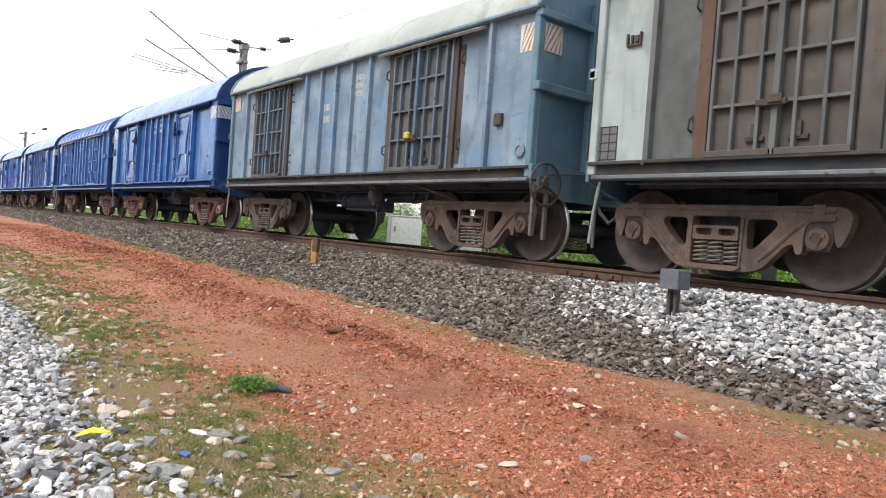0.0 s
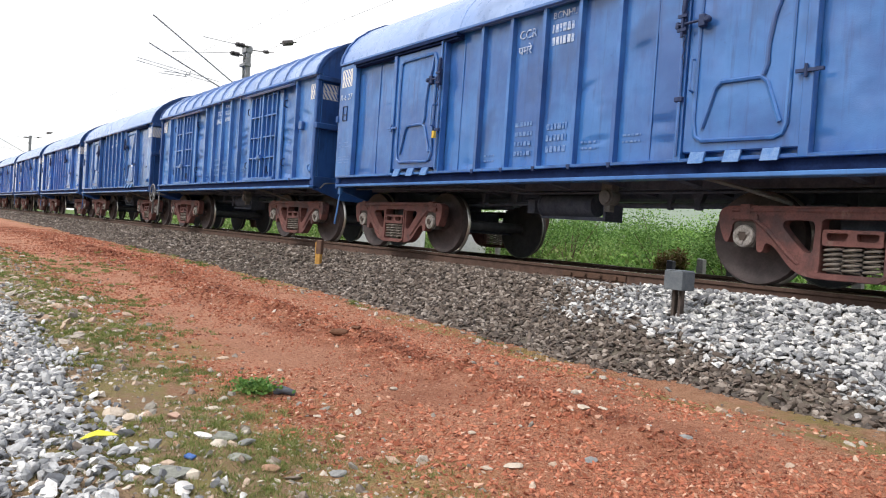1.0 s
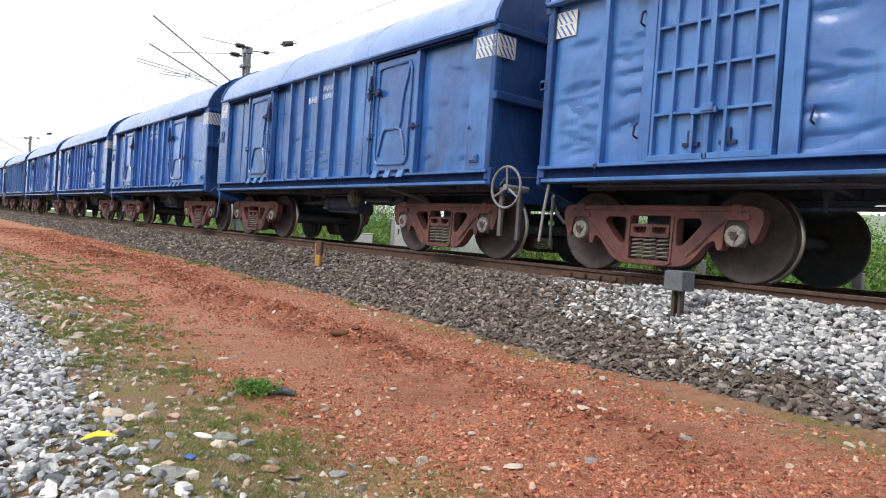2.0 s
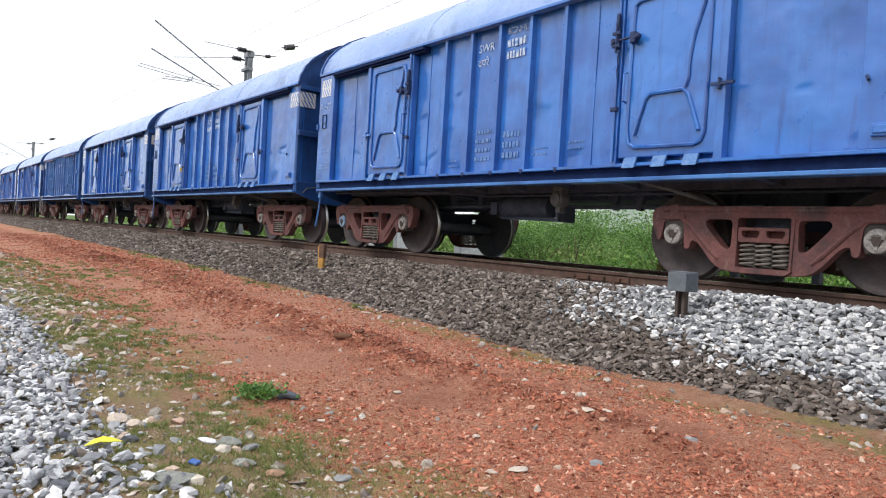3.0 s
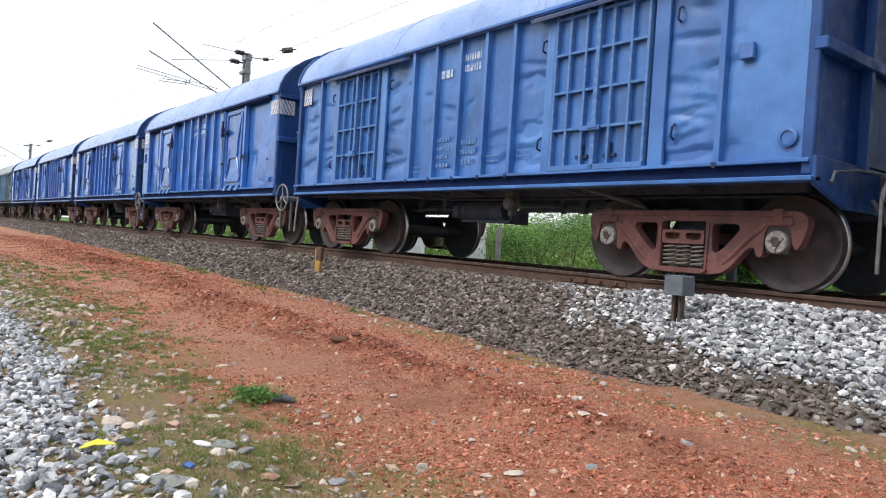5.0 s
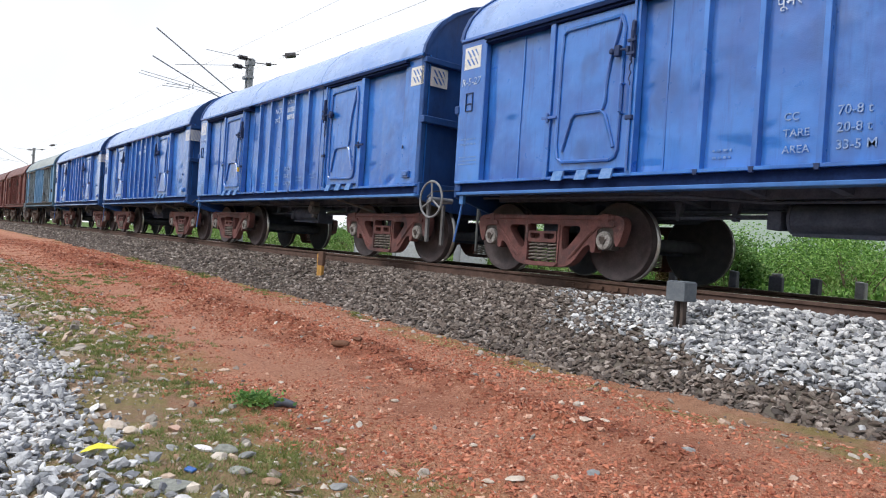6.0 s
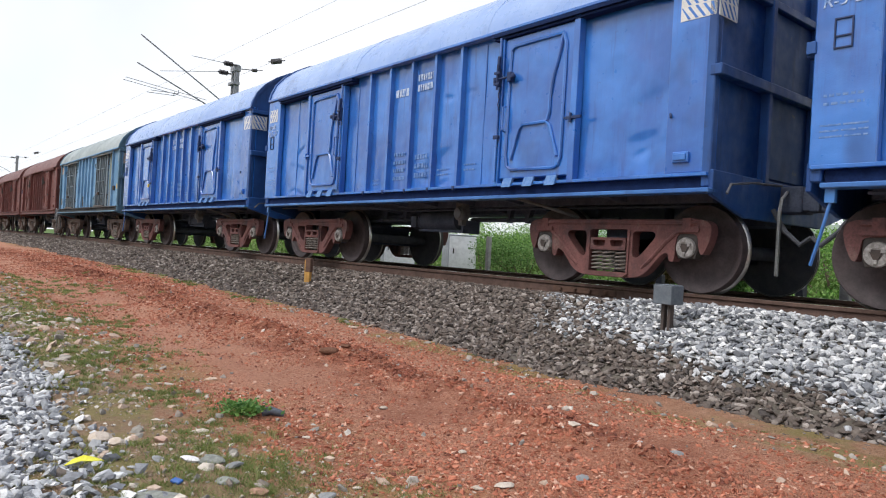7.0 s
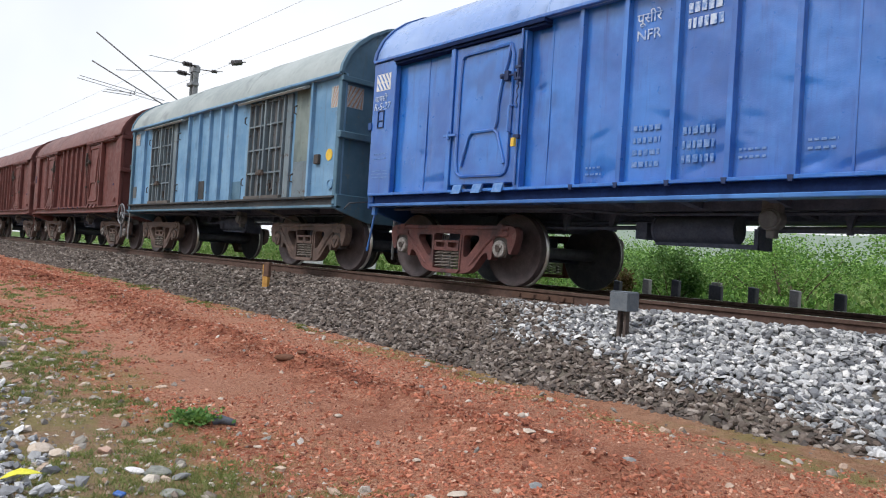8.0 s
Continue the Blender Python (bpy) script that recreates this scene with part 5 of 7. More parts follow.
def ground_material():
    s = Nodes("red_laterite_dirt")
    tc = s.n("ShaderNodeTexCoord").outputs["Object"]
    sep = s.n("ShaderNodeSeparateXYZ")
    s.put(sep, "Vector", tc)
    x, y = sep.outputs["X"], sep.outputs["Y"]
    n1 = s.noise(tc, 0.7, 6, 0.6)
    n2 = s.noise(tc, 4.5, 8, 0.7)
    n3 = s.noise(tc, 38.0, 5, 0.7)
    n4 = s.noise(tc, 140.0, 3)
    col = s.mix(s.ramp(n1, 0.36, 0.64), (0.52, 0.195, 0.112), (0.62, 0.290, 0.188))
    damp = s.ramp(s.noise(s.n("ShaderNodeMapping", Vector=tc, Scale=(0.35, 1.3, 1.0)).outputs[0], 1.1, 6, 0.65), 0.50, 0.64, 0.0, 0.6)
    col = s.mix(damp, col, (0.32, 0.105, 0.058))
    col = s.mix(s.ramp(n2, 0.48, 0.72, 0.0, 0.5), col, (0.36, 0.13, 0.072))
    bend = s.n("ShaderNodeTexNoise", Vector=tc, Scale=45.0, Detail=3.0)
    wv = s.n("ShaderNodeVectorMath")
    wv.operation = "MULTIPLY_ADD"
    s.put(wv, 0, bend.outputs["Color"])
    s.put(wv, 1, (0.02, 0.02, 0.02))
    s.put(wv, 2, tc)
    warp = wv.outputs[0]
    grit = s.n("ShaderNodeTexVoronoi", Vector=warp, Scale=120.0)
    gr = s.n("ShaderNodeSeparateColor", Color=grit.outputs["Color"])
    col = s.mix(s.ramp(gr.outputs[0], 0.6, 0.98, 0.0, 0.6), col, (0.68, 0.38, 0.26))
    col = s.mix(s.ramp(gr.outputs[1], 0.6, 0.98, 0.0, 0.7), col, (0.30, 0.10, 0.06))
    grit2 = s.n("ShaderNodeTexVoronoi", Vector=tc, Scale=260.0)
    col = s.mix(s.ramp(n3, 0.48, 0.66, 0.0, 0.7), col, (0.66, 0.36, 0.24))
    col = s.mix(s.ramp(n4, 0.50, 0.66, 0.0, 0.6), col, (0.26, 0.09, 0.055))
    # pale trodden path, and the darker fresh laterite of the windrow
    drift = s.math("MULTIPLY", s.math("SUBTRACT", s.noise(tc, 0.55, 4), 0.5), 1.4)
    py = s.math("ADD", y, drift)
    trod = s.math("MULTIPLY", s.math("MULTIPLY", s.ramp(py, 1.6, 2.0), s.ramp(py, 3.15, 2.65)), s.ramp(x, -2.5, -6.0))
    trod2 = s.math("MULTIPLY", s.math("MULTIPLY", s.ramp(py, 3.45, 3.75), s.ramp(py, 4.6, 4.2)), s.ramp(x, -1.5, -3.5))
    pale = s.math("MULTIPLY", s.math("MAXIMUM", trod, trod2), s.ramp(n2, 0.30, 0.62, 0.25, 0.75))
    col = s.mix(pale, col, s.mix(n3, (0.53, 0.250, 0.162), (0.64, 0.365, 0.258)))
    col = s.mix(s.math("MULTIPLY", damp_soil(s, tc), 0.62), col, s.mix(n3, (0.20, 0.062, 0.038), (0.36, 0.125, 0.075)))
    # coarse grains, pale and dark
    coarse = s.n("ShaderNodeTexVoronoi", Vector=warp, Scale=46.0)
    cg = s.n("ShaderNodeSeparateColor", Color=coarse.outputs["Color"])
    core = s.ramp(coarse.outputs["Distance"], 0.50, 0.32)
    col = s.mix(s.math("MULTIPLY", s.math("GREATER_THAN", cg.outputs[0], 0.86), s.math("MULTIPLY", core, 0.8)), col, (0.66, 0.40, 0.29))
    col = s.mix(s.math("MULTIPLY", s.math("GREATER_THAN", cg.outputs[1], 0.80), s.math("MULTIPLY", core, 0.75)), col, (0.24, 0.080, 0.050))
    # sandy brown strip by the ballast
    wob = s.math("ADD", y, s.math("MULTIPLY", s.math("SUBTRACT", n1, 0.5), 0.9))
    wob = s.math("ADD", wob, s.ramp(x, -9.0, -2.5, 0.0, 0.3))
    strip = s.math("MULTIPLY", s.ramp(wob, 3.95, 4.5), s.ramp(x, -3.8, -2.2, 0.12, 0.6))
    col = s.mix(strip, col, s.mix(s.ramp(s.noise(tc, 11.0, 6, 0.75), 0.35, 0.65), (0.30, 0.18, 0.10), (0.54, 0.38, 0.25)))
    # stony, grassy verge by the camera
    wob2 = s.math("ADD", y, s.math("MULTIPLY", s.math("SUBTRACT", n2, 0.5), 1.3))
    verge = s.ramp(wob2, 1.75, 1.05, 0.0, 0.85)
    col = s.mix(verge, col, s.mix(n3, (0.22, 0.165, 0.10), (0.42, 0.31, 0.21)))
    # thin green growth in patches
    moss = s.math("MULTIPLY", s.ramp(s.noise(tc, 2.0, 7, 0.75), 0.44, 0.58), s.ramp(wob2, 2.3, 1.3))
    edge = s.math("MULTIPLY", s.ramp(s.noise(tc, 1.5, 4), 0.48, 0.60), s.ramp(wob, 4.1, 4.6))
    col = s.mix(s.math("MULTIPLY", s.math("MAXIMUM", moss, edge), 0.65), col, s.mix(n3, (0.19, 0.19, 0.058), (0.37, 0.34, 0.125)))
    # beyond the track: green land
    col = s.mix(s.ramp(y, 10.6, 11.6), col, s.mix(n1, (0.06, 0.11, 0.03), (0.11, 0.17, 0.05)))
    col = s.mix(s.ramp(y, 150, 300), col, s.mix(s.noise(tc, 0.02, 6), (0.15, 0.20, 0.16), (0.24, 0.29, 0.24)))        # far hills, distance haze mixed into their colour
    h = s.math("SUBTRACT", s.math("ADD", s.math("MULTIPLY", n2, 0.6), s.math("MULTIPLY", n3, 0.5)), s.math("ADD", s.math("MULTIPLY", grit.outputs["Distance"], 0.35), s.math("MULTIPLY", grit2.outputs["Distance"], 0.2)))
    s.bump(h, 1.0, 0.045)
    return s.done(col, 0.95, 0.0, 0.2)


def steps(*runs):
    """Coordinates with a spacing for each stretch: (from, to, step)."""
    return np.unique(np.concatenate([np.arange(a, b, d) for a, b, d in runs] + [np.array([runs[-1][1]])]).round(3))


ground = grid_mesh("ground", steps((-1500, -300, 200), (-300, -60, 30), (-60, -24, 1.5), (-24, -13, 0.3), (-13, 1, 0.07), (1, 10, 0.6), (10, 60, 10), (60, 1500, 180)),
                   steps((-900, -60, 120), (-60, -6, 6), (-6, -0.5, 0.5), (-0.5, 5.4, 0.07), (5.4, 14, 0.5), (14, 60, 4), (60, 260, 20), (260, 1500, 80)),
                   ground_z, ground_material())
tagged(ground, "red laterite dirt with pebbles and thin grass beside the track", "ground", kind="structure")


# ---------------------------------------------------------------- ballast
def ballast_z(x, y):
    """Surface of the stone bed: a flat top and sloping shoulders."""
    d = np.abs(np.asarray(y, float) - YT)
    x = np.asarray(x, float)
    heap = 0.05 * smooth(-6.0, -3.0, x)
    toe = 3.10 + 0.12 * ripple(x * 0.5, 3.0) - 0.22 * smooth(-5, -2.2, x)
    g = ground_z(x, YT - 3.1)
    top = ZR - 0.185 + heap * smooth(1.0, 1.6, d)
    u = np.clip((d - 1.62) / (toe - 1.62), 0, 1)
    return top * (1 - u) + (g - 0.05) * u


BALLAST_GREY = pebbles("weathered_ballast_stone", [(0.104, 0.087, 0.081), (0.146, 0.121, 0.109), (0.208, 0.179, 0.162), (0.125, 0.102, 0.090), (0.270, 0.233, 0.209), (0.166, 0.136, 0.119), (0.088, 0.076, 0.071), (0.354, 0.310, 0.285), (0.177, 0.141, 0.123), (0.114, 0.092, 0.081), (0.135, 0.107, 0.095)])
BALLAST_WHITE = pebbles("fresh_pale_ballast_stone", [(0.50, 0.51, 0.535), (0.66, 0.67, 0.69), (0.31, 0.325, 0.35), (0.54, 0.55, 0.575), (0.76, 0.76, 0.77), (0.20, 0.21, 0.235), (0.39, 0.40, 0.42), (0.25, 0.26, 0.285)])
BED = dull("ballast_dust", (0.09, 0.078, 0.066), (0.14, 0.12, 0.10), 12, 0.95, bump=0.6, dist=0.03, shuffle=False)
CLOD = pebbles("red_clods_and_pebbles", [(0.46, 0.165, 0.10), (0.52, 0.21, 0.135), (0.36, 0.12, 0.075), (0.54, 0.24, 0.155), (0.42, 0.15, 0.095), (0.64, 0.39, 0.29), (0.48, 0.175, 0.105), (0.34, 0.115, 0.07), (0.22, 0.08, 0.055), (0.50, 0.19, 0.115), (0.44, 0.155, 0.095)], damp=0.6)
MIXED = pebbles("mixed_verge_stone", [(0.40, 0.36, 0.32), (0.50, 0.45, 0.40), (0.28, 0.26, 0.235), (0.60, 0.54, 0.48), (0.46, 0.34, 0.27), (0.24, 0.20, 0.175), (0.54, 0.42, 0.34)])

ballast = grid_mesh("ballast_bed", steps((-260, -60, 10), (-60, -12, 0.6), (-12, 2, 0.2), (2, 40, 2), (40, 120, 10)), steps((4.55, 11.06, 0.1)), ballast_z, BED)
tagged(ballast, "crushed stone ballast bed sloping down from the rails, fresh pale stones over grey", "ballast", kind="structure")

g_ = (1 + 5 ** 0.5) / 2
ICO_V = np.array([(-1, g_, 0), (1, g_, 0), (-1, -g_, 0), (1, -g_, 0), (0, -1, g_), (0, 1, g_), (0, -1, -g_), (0, 1, -g_), (g_, 0, -1), (g_, 0, 1), (-g_, 0, -1), (-g_, 0, 1)]) / 1.9
ICO_F = np.array([(0, 11, 5), (0, 5, 1), (0, 1, 7), (0, 7, 10), (0, 10, 11), (1, 5, 9), (5, 11, 4), (11, 10, 2), (10, 7, 6), (7, 1, 8),
                  (3, 9, 4), (3, 4, 2), (3, 2, 6), (3, 6, 8), (3, 8, 9), (4, 9, 5), (2, 4, 11), (6, 2, 10), (8, 6, 7), (9, 8, 1)])


def turned(n):
    """n chance rotations."""
    q = rng.normal(size=(n, 4))
    q /= np.linalg.norm(q, axis=1, keepdims=True)
    a, b, c, d = q.T
    return np.stack([1 - 2 * (c * c + d * d), 2 * (b * c - a * d), 2 * (b * d + a * c), 2 * (b * c + a * d), 1 - 2 * (b * b + d * d), 2 * (c * d - a * b),
                     2 * (b * d - a * c), 2 * (c * d + a * b), 1 - 2 * (b * b + c * c)], 1).reshape(n, 3, 3)


mid = {}
ICO2_V, ICO2_F = [tuple(p / np.linalg.norm(p)) for p in ICO_V], []
for a_, b_, c_ in ICO_F.tolist():
    ids = []
    for p, q in ((a_, b_), (b_, c_), (c_, a_)):
        key = (min(p, q), max(p, q))
        if key not in mid:
            m_ = (np.array(ICO2_V[p]) + np.array(ICO2_V[q])) / 2
            mid[key] = len(ICO2_V)
            ICO2_V.append(tuple(m_ / np.linalg.norm(m_)))
        ids.append(mid[key])
    ICO2_F += [(a_, ids[0], ids[2]), (b_, ids[1], ids[0]), (c_, ids[2], ids[1]), tuple(ids)]
ICO2_V, ICO2_F = np.array(ICO2_V), np.array(ICO2_F)


OCT_V = np.array([(1, 0, 0), (-1, 0, 0), (0, 1, 0), (0, -1, 0), (0, 0, 1), (0, 0, -1)], float)
OCT_F = np.array([(0, 2, 4), (2, 1, 4), (1, 3, 4), (3, 0, 4), (2, 0, 5), (1, 2, 5), (3, 1, 5), (0, 3, 5)])


def stones(name, pos, size, material, parent=None, flat=0.75, label="", fine=False, coarse=False):
    """Many broken stones in one mesh: balls trimmed by chance planes."""
    n = len(pos)
    base, fc = (ICO2_V, ICO2_F) if fine else (OCT_V, OCT_F) if coarse else (ICO_V, ICO_F)
    m = len(base)
    v = base[None] * rng.uniform(0.62, 1.38, (n, m, 1)) if not fine else np.repeat(base[None], n, 0)
    if fine:
        r = np.ones((n, m))
        for _ in range(8):
            c = rng.normal(size=(n, 3))
            c /= np.linalg.norm(c, axis=1, keepdims=True)
            h = rng.uniform(0.38, 0.85, n)
            dot = np.einsum("nmk,nk->nm", v, c)
            r = np.minimum(r, np.where(dot > 0.05, h[:, None] / np.maximum(dot, 0.05), 9))
        v = v * r[:, :, None] * rng.uniform(0.95, 1.05, (n, m, 1)) * 1.35
    v = v * np.stack([rng.uniform(0.9, 1.6, n), rng.uniform(0.65, 1.1, n), rng.uniform(0.38, 0.72, n)], 1)[:, None, :]
    v = np.einsum("nij,nkj->nki", turned(n), v) * size[:, None, None]
    v[:, :, 2] *= flat
    v += pos[:, None, :]
    f = (fc[None] + (np.arange(n) * m)[:, None, None]).reshape(-1, 3)
    o = from_arrays(name, v.reshape(-1, 3), f, material, parent)
    o["kind"] = "stuff"
    if label:
        o["label"] = label
    return o


def scatter(n, x0, x1, y0, y1):
    return rng.uniform(x0, x1, n), rng.uniform(y0, y1, n)


def fresh(x, y):
    """How much of the pale new stone lies here."""
    return smooth(-6.0, -4.0, x + 0.5 * ripple(x * 1.5, y * 1.5) - 0.45 * (6.2 - y)) * smooth(5.25, 5.65, y + 0.3 * ripple(x, y + 9) + 0.35 * smooth(-2.6, -1.2, x))


x, y = scatter(27000, -10.5, 0.8, 4.55, 6.86)
x2, y2 = scatter(15000, -30, -10.5, 4.6, 6.86)
x3, y3 = scatter(9000, -75, -30, 4.7, 6.86)
x, y = np.concatenate([x, x2, x3]), np.concatenate([y, y2, y3])
sz = rng.uniform(0.021, 0.041, len(x)) * np.where(x < -30, 1.7, np.where(x < -14, 1.2, 1.0))
pos = np.stack([x, y, ballast_z(x, y) + rng.uniform(-0.01, 0.03, len(x))], 1)
new_stone = rng.random(len(x)) < fresh(x, y)
stones("ballast_stone", pos[~new_stone], sz[~new_stone], BALLAST_GREY, ballast, label="weathered grey-brown ballast stones")
stones("ballast_stone", pos[new_stone], sz[new_stone], BALLAST_WHITE, ballast, label="fresh pale ballast stones")

# a second, looser layer of pale stones that spill down the shoulder
x, y = scatter(3000, -4.6, 0.6, 5.1, 6.75)
keep = rng.random(len(x)) < fresh(x, y)
x, y = x[keep], y[keep]
stones("ballast_stone", np.stack([x, y, ballast_z(x, y) + rng.uniform(0.03, 0.07, len(x))], 1), rng.uniform(0.020, 0.037, len(x)), BALLAST_WHITE, ballast, label="fresh pale ballast stones")
# strays on the dirt near the toe
x, y = scatter(240, -9, 0.3, 3.7, 4.7)
keep = rng.random(len(x)) < smooth(3.6, 4.7, y) ** 2
x, y = x[keep], y[keep]
stones("ballast_stone", np.stack([x, y, ground_z(x, y) + 0.006], 1), rng.uniform(0.012, 0.040, len(x)), MIXED, ballast)

# the far shoulder, the crib between the rails, and the bed past the near stretch
x, y = scatter(9000, -14, 6, 8.75, 10.95)
x3, y3 = scatter(4500, 0.8, 9, 4.7, 6.86)
x, y = np.concatenate([x, x3]), np.concatenate([y, y3])
stones("ballast_stone", np.stack([x, y, ballast_z(x, y) + rng.uniform(-0.01, 0.02, len(x))], 1), rng.uniform(0.026, 0.048, len(x)), BALLAST_GREY, ballast, coarse=True)

# Hidden crib stones, made pale to bounce light up under the wagons.
x, y = scatter(12000, -40, 8, 7.0, 8.6)
stones("ballast_stone", np.stack([x, y, ballast_z(x, y) + rng.uniform(-0.01, 0.02, len(x))], 1), rng.uniform(0.026, 0.048, len(x)), BALLAST_WHITE, ballast, label="pale ballast stones added between the rails to bounce light upwards", coarse=True)

# ---------------------------------------------------------------- verge gravel, clods, pebbles
x, y = scatter(16000, -10.0, -1.6, -0.6, 1.25)
edge = 0.80 + 0.10 * smooth(-3.0, -4.6, x) - 0.12 * smooth(-6.0, -8.0, x) + 0.16 * ripple(x * 1.6, y * 1.6)
keep = (rng.random(len(x)) < smooth(0.20, -0.12, y - edge)) & (rng.random(len(x)) < smooth(-12.0, -7.5, x)) & (rng.random(len(x)) < 0.25 + 0.75 * smooth(0.05, -0.35, y - 0.85 - 0.12 * (-3.6 - x)))
x, y = x[keep], y[keep]
x2, y2 = scatter(16000, -15, 5, -2.6, 0.9)
keep = ((x2 < -9.9) | (x2 > -1.7) | (y2 < -0.58)) & (rng.random(len(x2)) < smooth(0.25, -0.3, y2 - 0.55))
x, y = np.concatenate([x, x2[keep]]), np.concatenate([y, y2[keep]])
gravel = stones("gravel", np.stack([x, y, ground_z(x, y) + rng.uniform(0.0, 0.03, len(x))], 1), 0.012 + 0.021 * rng.random(len(x)) ** 1.5, BALLAST_WHITE)
tagged(gravel, "pale grey crushed gravel spread on the verge", "gravel", kind="stuff")
x, y = scatter(1300, -9, -1.3, 0.4, 2.1)
keep = rng.random(len(x)) < smooth(2.2, 0.8, y)
x, y = x[keep], y[keep]
mixed = stones("verge_pebbles", np.stack([x, y, ground_z(x, y) + 0.001], 1), 0.007 + 0.034 * rng.random(len(x)) ** 2.6, MIXED)
xg, yg = 1.2 - 2.6 * 5.0 ** rng.random(14000), rng.uniform(0.35, 2.0, 14000)
keep = rng.random(len(xg)) < smooth(2.1, 1.2, yg) * (0.45 + 0.9 * ripple(xg * 1.7, yg * 1.7))
xg, yg = xg[keep], yg[keep]
grit = stones("verge_grit", np.stack([xg, yg, ground_z(xg, yg) + 0.001], 1), (0.004 + 0.012 * rng.random(len(xg)) ** 2.5) * (1 + 0.06 * np.maximum(0, -xg - 3)), MIXED, coarse=True)
tagged(grit, "fine stone grit and crumbs in the thin grass", "grit", kind="stuff")
x2, y2 = scatter(900, -17, -5.5, 0.6, 2.1)
keep = rng.random(len(x2)) < smooth(2.2, 1.0, y2)
x2, y2 = x2[keep], y2[keep]
far_verge = stones("verge_pebbles", np.stack([x2, y2, ground_z(x2, y2) + 0.004], 1), 0.012 + 0.045 * rng.random(len(x2)) ** 2.2, MIXED)
tagged(far_verge, "loose grey and tan stones on the grassy verge", "pebbles", kind="stuff")
tagged(mixed, "loose grey and tan pebbles in the grass", "pebbles", kind="stuff")
x, y = 2.6 - 2.3 * 14.0 ** rng.random(150000), rng.uniform(0.9, 4.6, 150000)       # thinning out with distance
keep = rng.random(len(x)) < 0.62 + 0.5 * spoil(x, y) + 0.9 * ripple(x * 1.3, y * 1.3) - 0.30 * np.exp(-((y - 2.3) / 0.45) ** 2) * smooth(-3, -6, x)
keep &= (rng.random(len(x)) < smooth(1.15, 1.9, y + 0.35 * ripple(x, y))) & (rng.random(len(x)) < 1 - 0.6 * smooth(3.95, 4.3, y + 0.2 * ripple(x, y)) * smooth(-3.8, -2.4, x))
x, y = x[keep], y[keep]
sz = (0.0034 + 0.0105 * rng.random(len(x)) ** 2.6) * (1 + 0.5 * spoil(x, y)) * (1 + 0.035 * np.maximum(0, -x - 4))
clods = stones("dirt_clods", np.stack([x, y, ground_z(x, y) + sz * 0.2], 1), sz * 1.3, CLOD, coarse=True)
tagged(clods, "crumbs and clods of red laterite on the dirt", "dirt clods", kind="stuff")
x, y = scatter(420, -14, 0.2, 1.2, 4.5)
light = stones("pale_pebbles", np.stack([x, y, ground_z(x, y) + 0.004], 1), 0.007 + 0.022 * rng.random(len(x)) ** 2, MIXED)
tagged(light, "scattered pale pebbles on the red dirt", "pebbles", kind="stuff")


# ---------------------------------------------------------------- track
def rail(y, label):
    r = empty("rail_near" if y < YT else "rail_far", pose(0, 0, 0), label, "rail", kind="structure")
    prof = [(-0.068, -0.172), (0.068, -0.172), (0.068, -0.160), (0.012, -0.140), (0.009, -0.050), (0.034, -0.036), (0.036, -0.006), (0.030, -0.0005), (-0.030, -0.0005), (-0.036, -0.006),
            (-0.034, -0.036), (-0.009, -0.050), (-0.012, -0.140), (-0.068, -0.160)]
    b = bmesh.new()
    prism(b, [(y + p, ZR + q) for p, q in prof], "x", -260, 120)
    part("rail_bar", b, RAIL, r, "rusty brown rail")
    b = bmesh.new()
    box(b, -260, 120, y - 0.026, y + 0.026, ZR - 0.001, ZR + 0.001)
    part("running_band", b, RAIL_TOP, r, "polished running surface")
    return r


NEAR_RAIL, FAR_RAIL = YT - 0.873, YT + 0.873
rails = [rail(NEAR_RAIL, "rusty brown steel rail with a polished top on ballast"), rail(FAR_RAIL, "rusty brown steel rail with a polished top on ballast")]
b = bmesh.new()
for s in (-1, 1):
    prism(b, [(-0.055, -0.15), (0.055, -0.15), (0.03, -0.128), (-0.03, -0.128)], "x", s * 0.03 - 0.018, s * 0.03 + 0.018)
box(b, -0.07, 0.07, -0.115, 0.115, -0.178, -0.160)
clip0 = part("rail_clip", b, RAIL, rails[0])
clip0.matrix_basis = pose(-3.0, NEAR_RAIL, ZR)
for i in range(-40, 4):
    if i:
        again(clip0, rails[0], pose(-3.0 + i * 0.60, NEAR_RAIL, ZR))
b = bmesh.new()
for s in (-1, 1):
    prism(b, [(s * 0.012, -0.135), (s * 0.030, -0.13), (s * 0.026, -0.06), (s * 0.012, -0.055)], "x", -0.5, 0.5)
    for k in (-0.36, -0.12, 0.12, 0.36):
        box(b, k - 0.02, k + 0.02, min(s * 0.02, s * 0.06), max(s * 0.02, s * 0.06), -0.115, -0.075)
plate = part("fishplate", b, RUST, rails[0], "bolted rail joint", bevel=0.004)
plate.matrix_basis = pose(-5.65, NEAR_RAIL, ZR)
b = bmesh.new()
box(b, -0.125, 0.125, -1.375, 1.375, -0.20, 0.0)
sleeper = part("sleeper", b, CONCRETE, None, bevel=0.02)
sleeper.matrix_basis = pose(-3.0, YT, ZR - 0.174)
tagged(sleeper, "concrete sleeper bedded in ballast under the rails", "sleeper", "sleepers of the track")
for i in range(-60, 8):
    if i:
        o = copy_thing(sleeper, pose(-3.0 + i * 0.60, YT, ZR - 0.174))


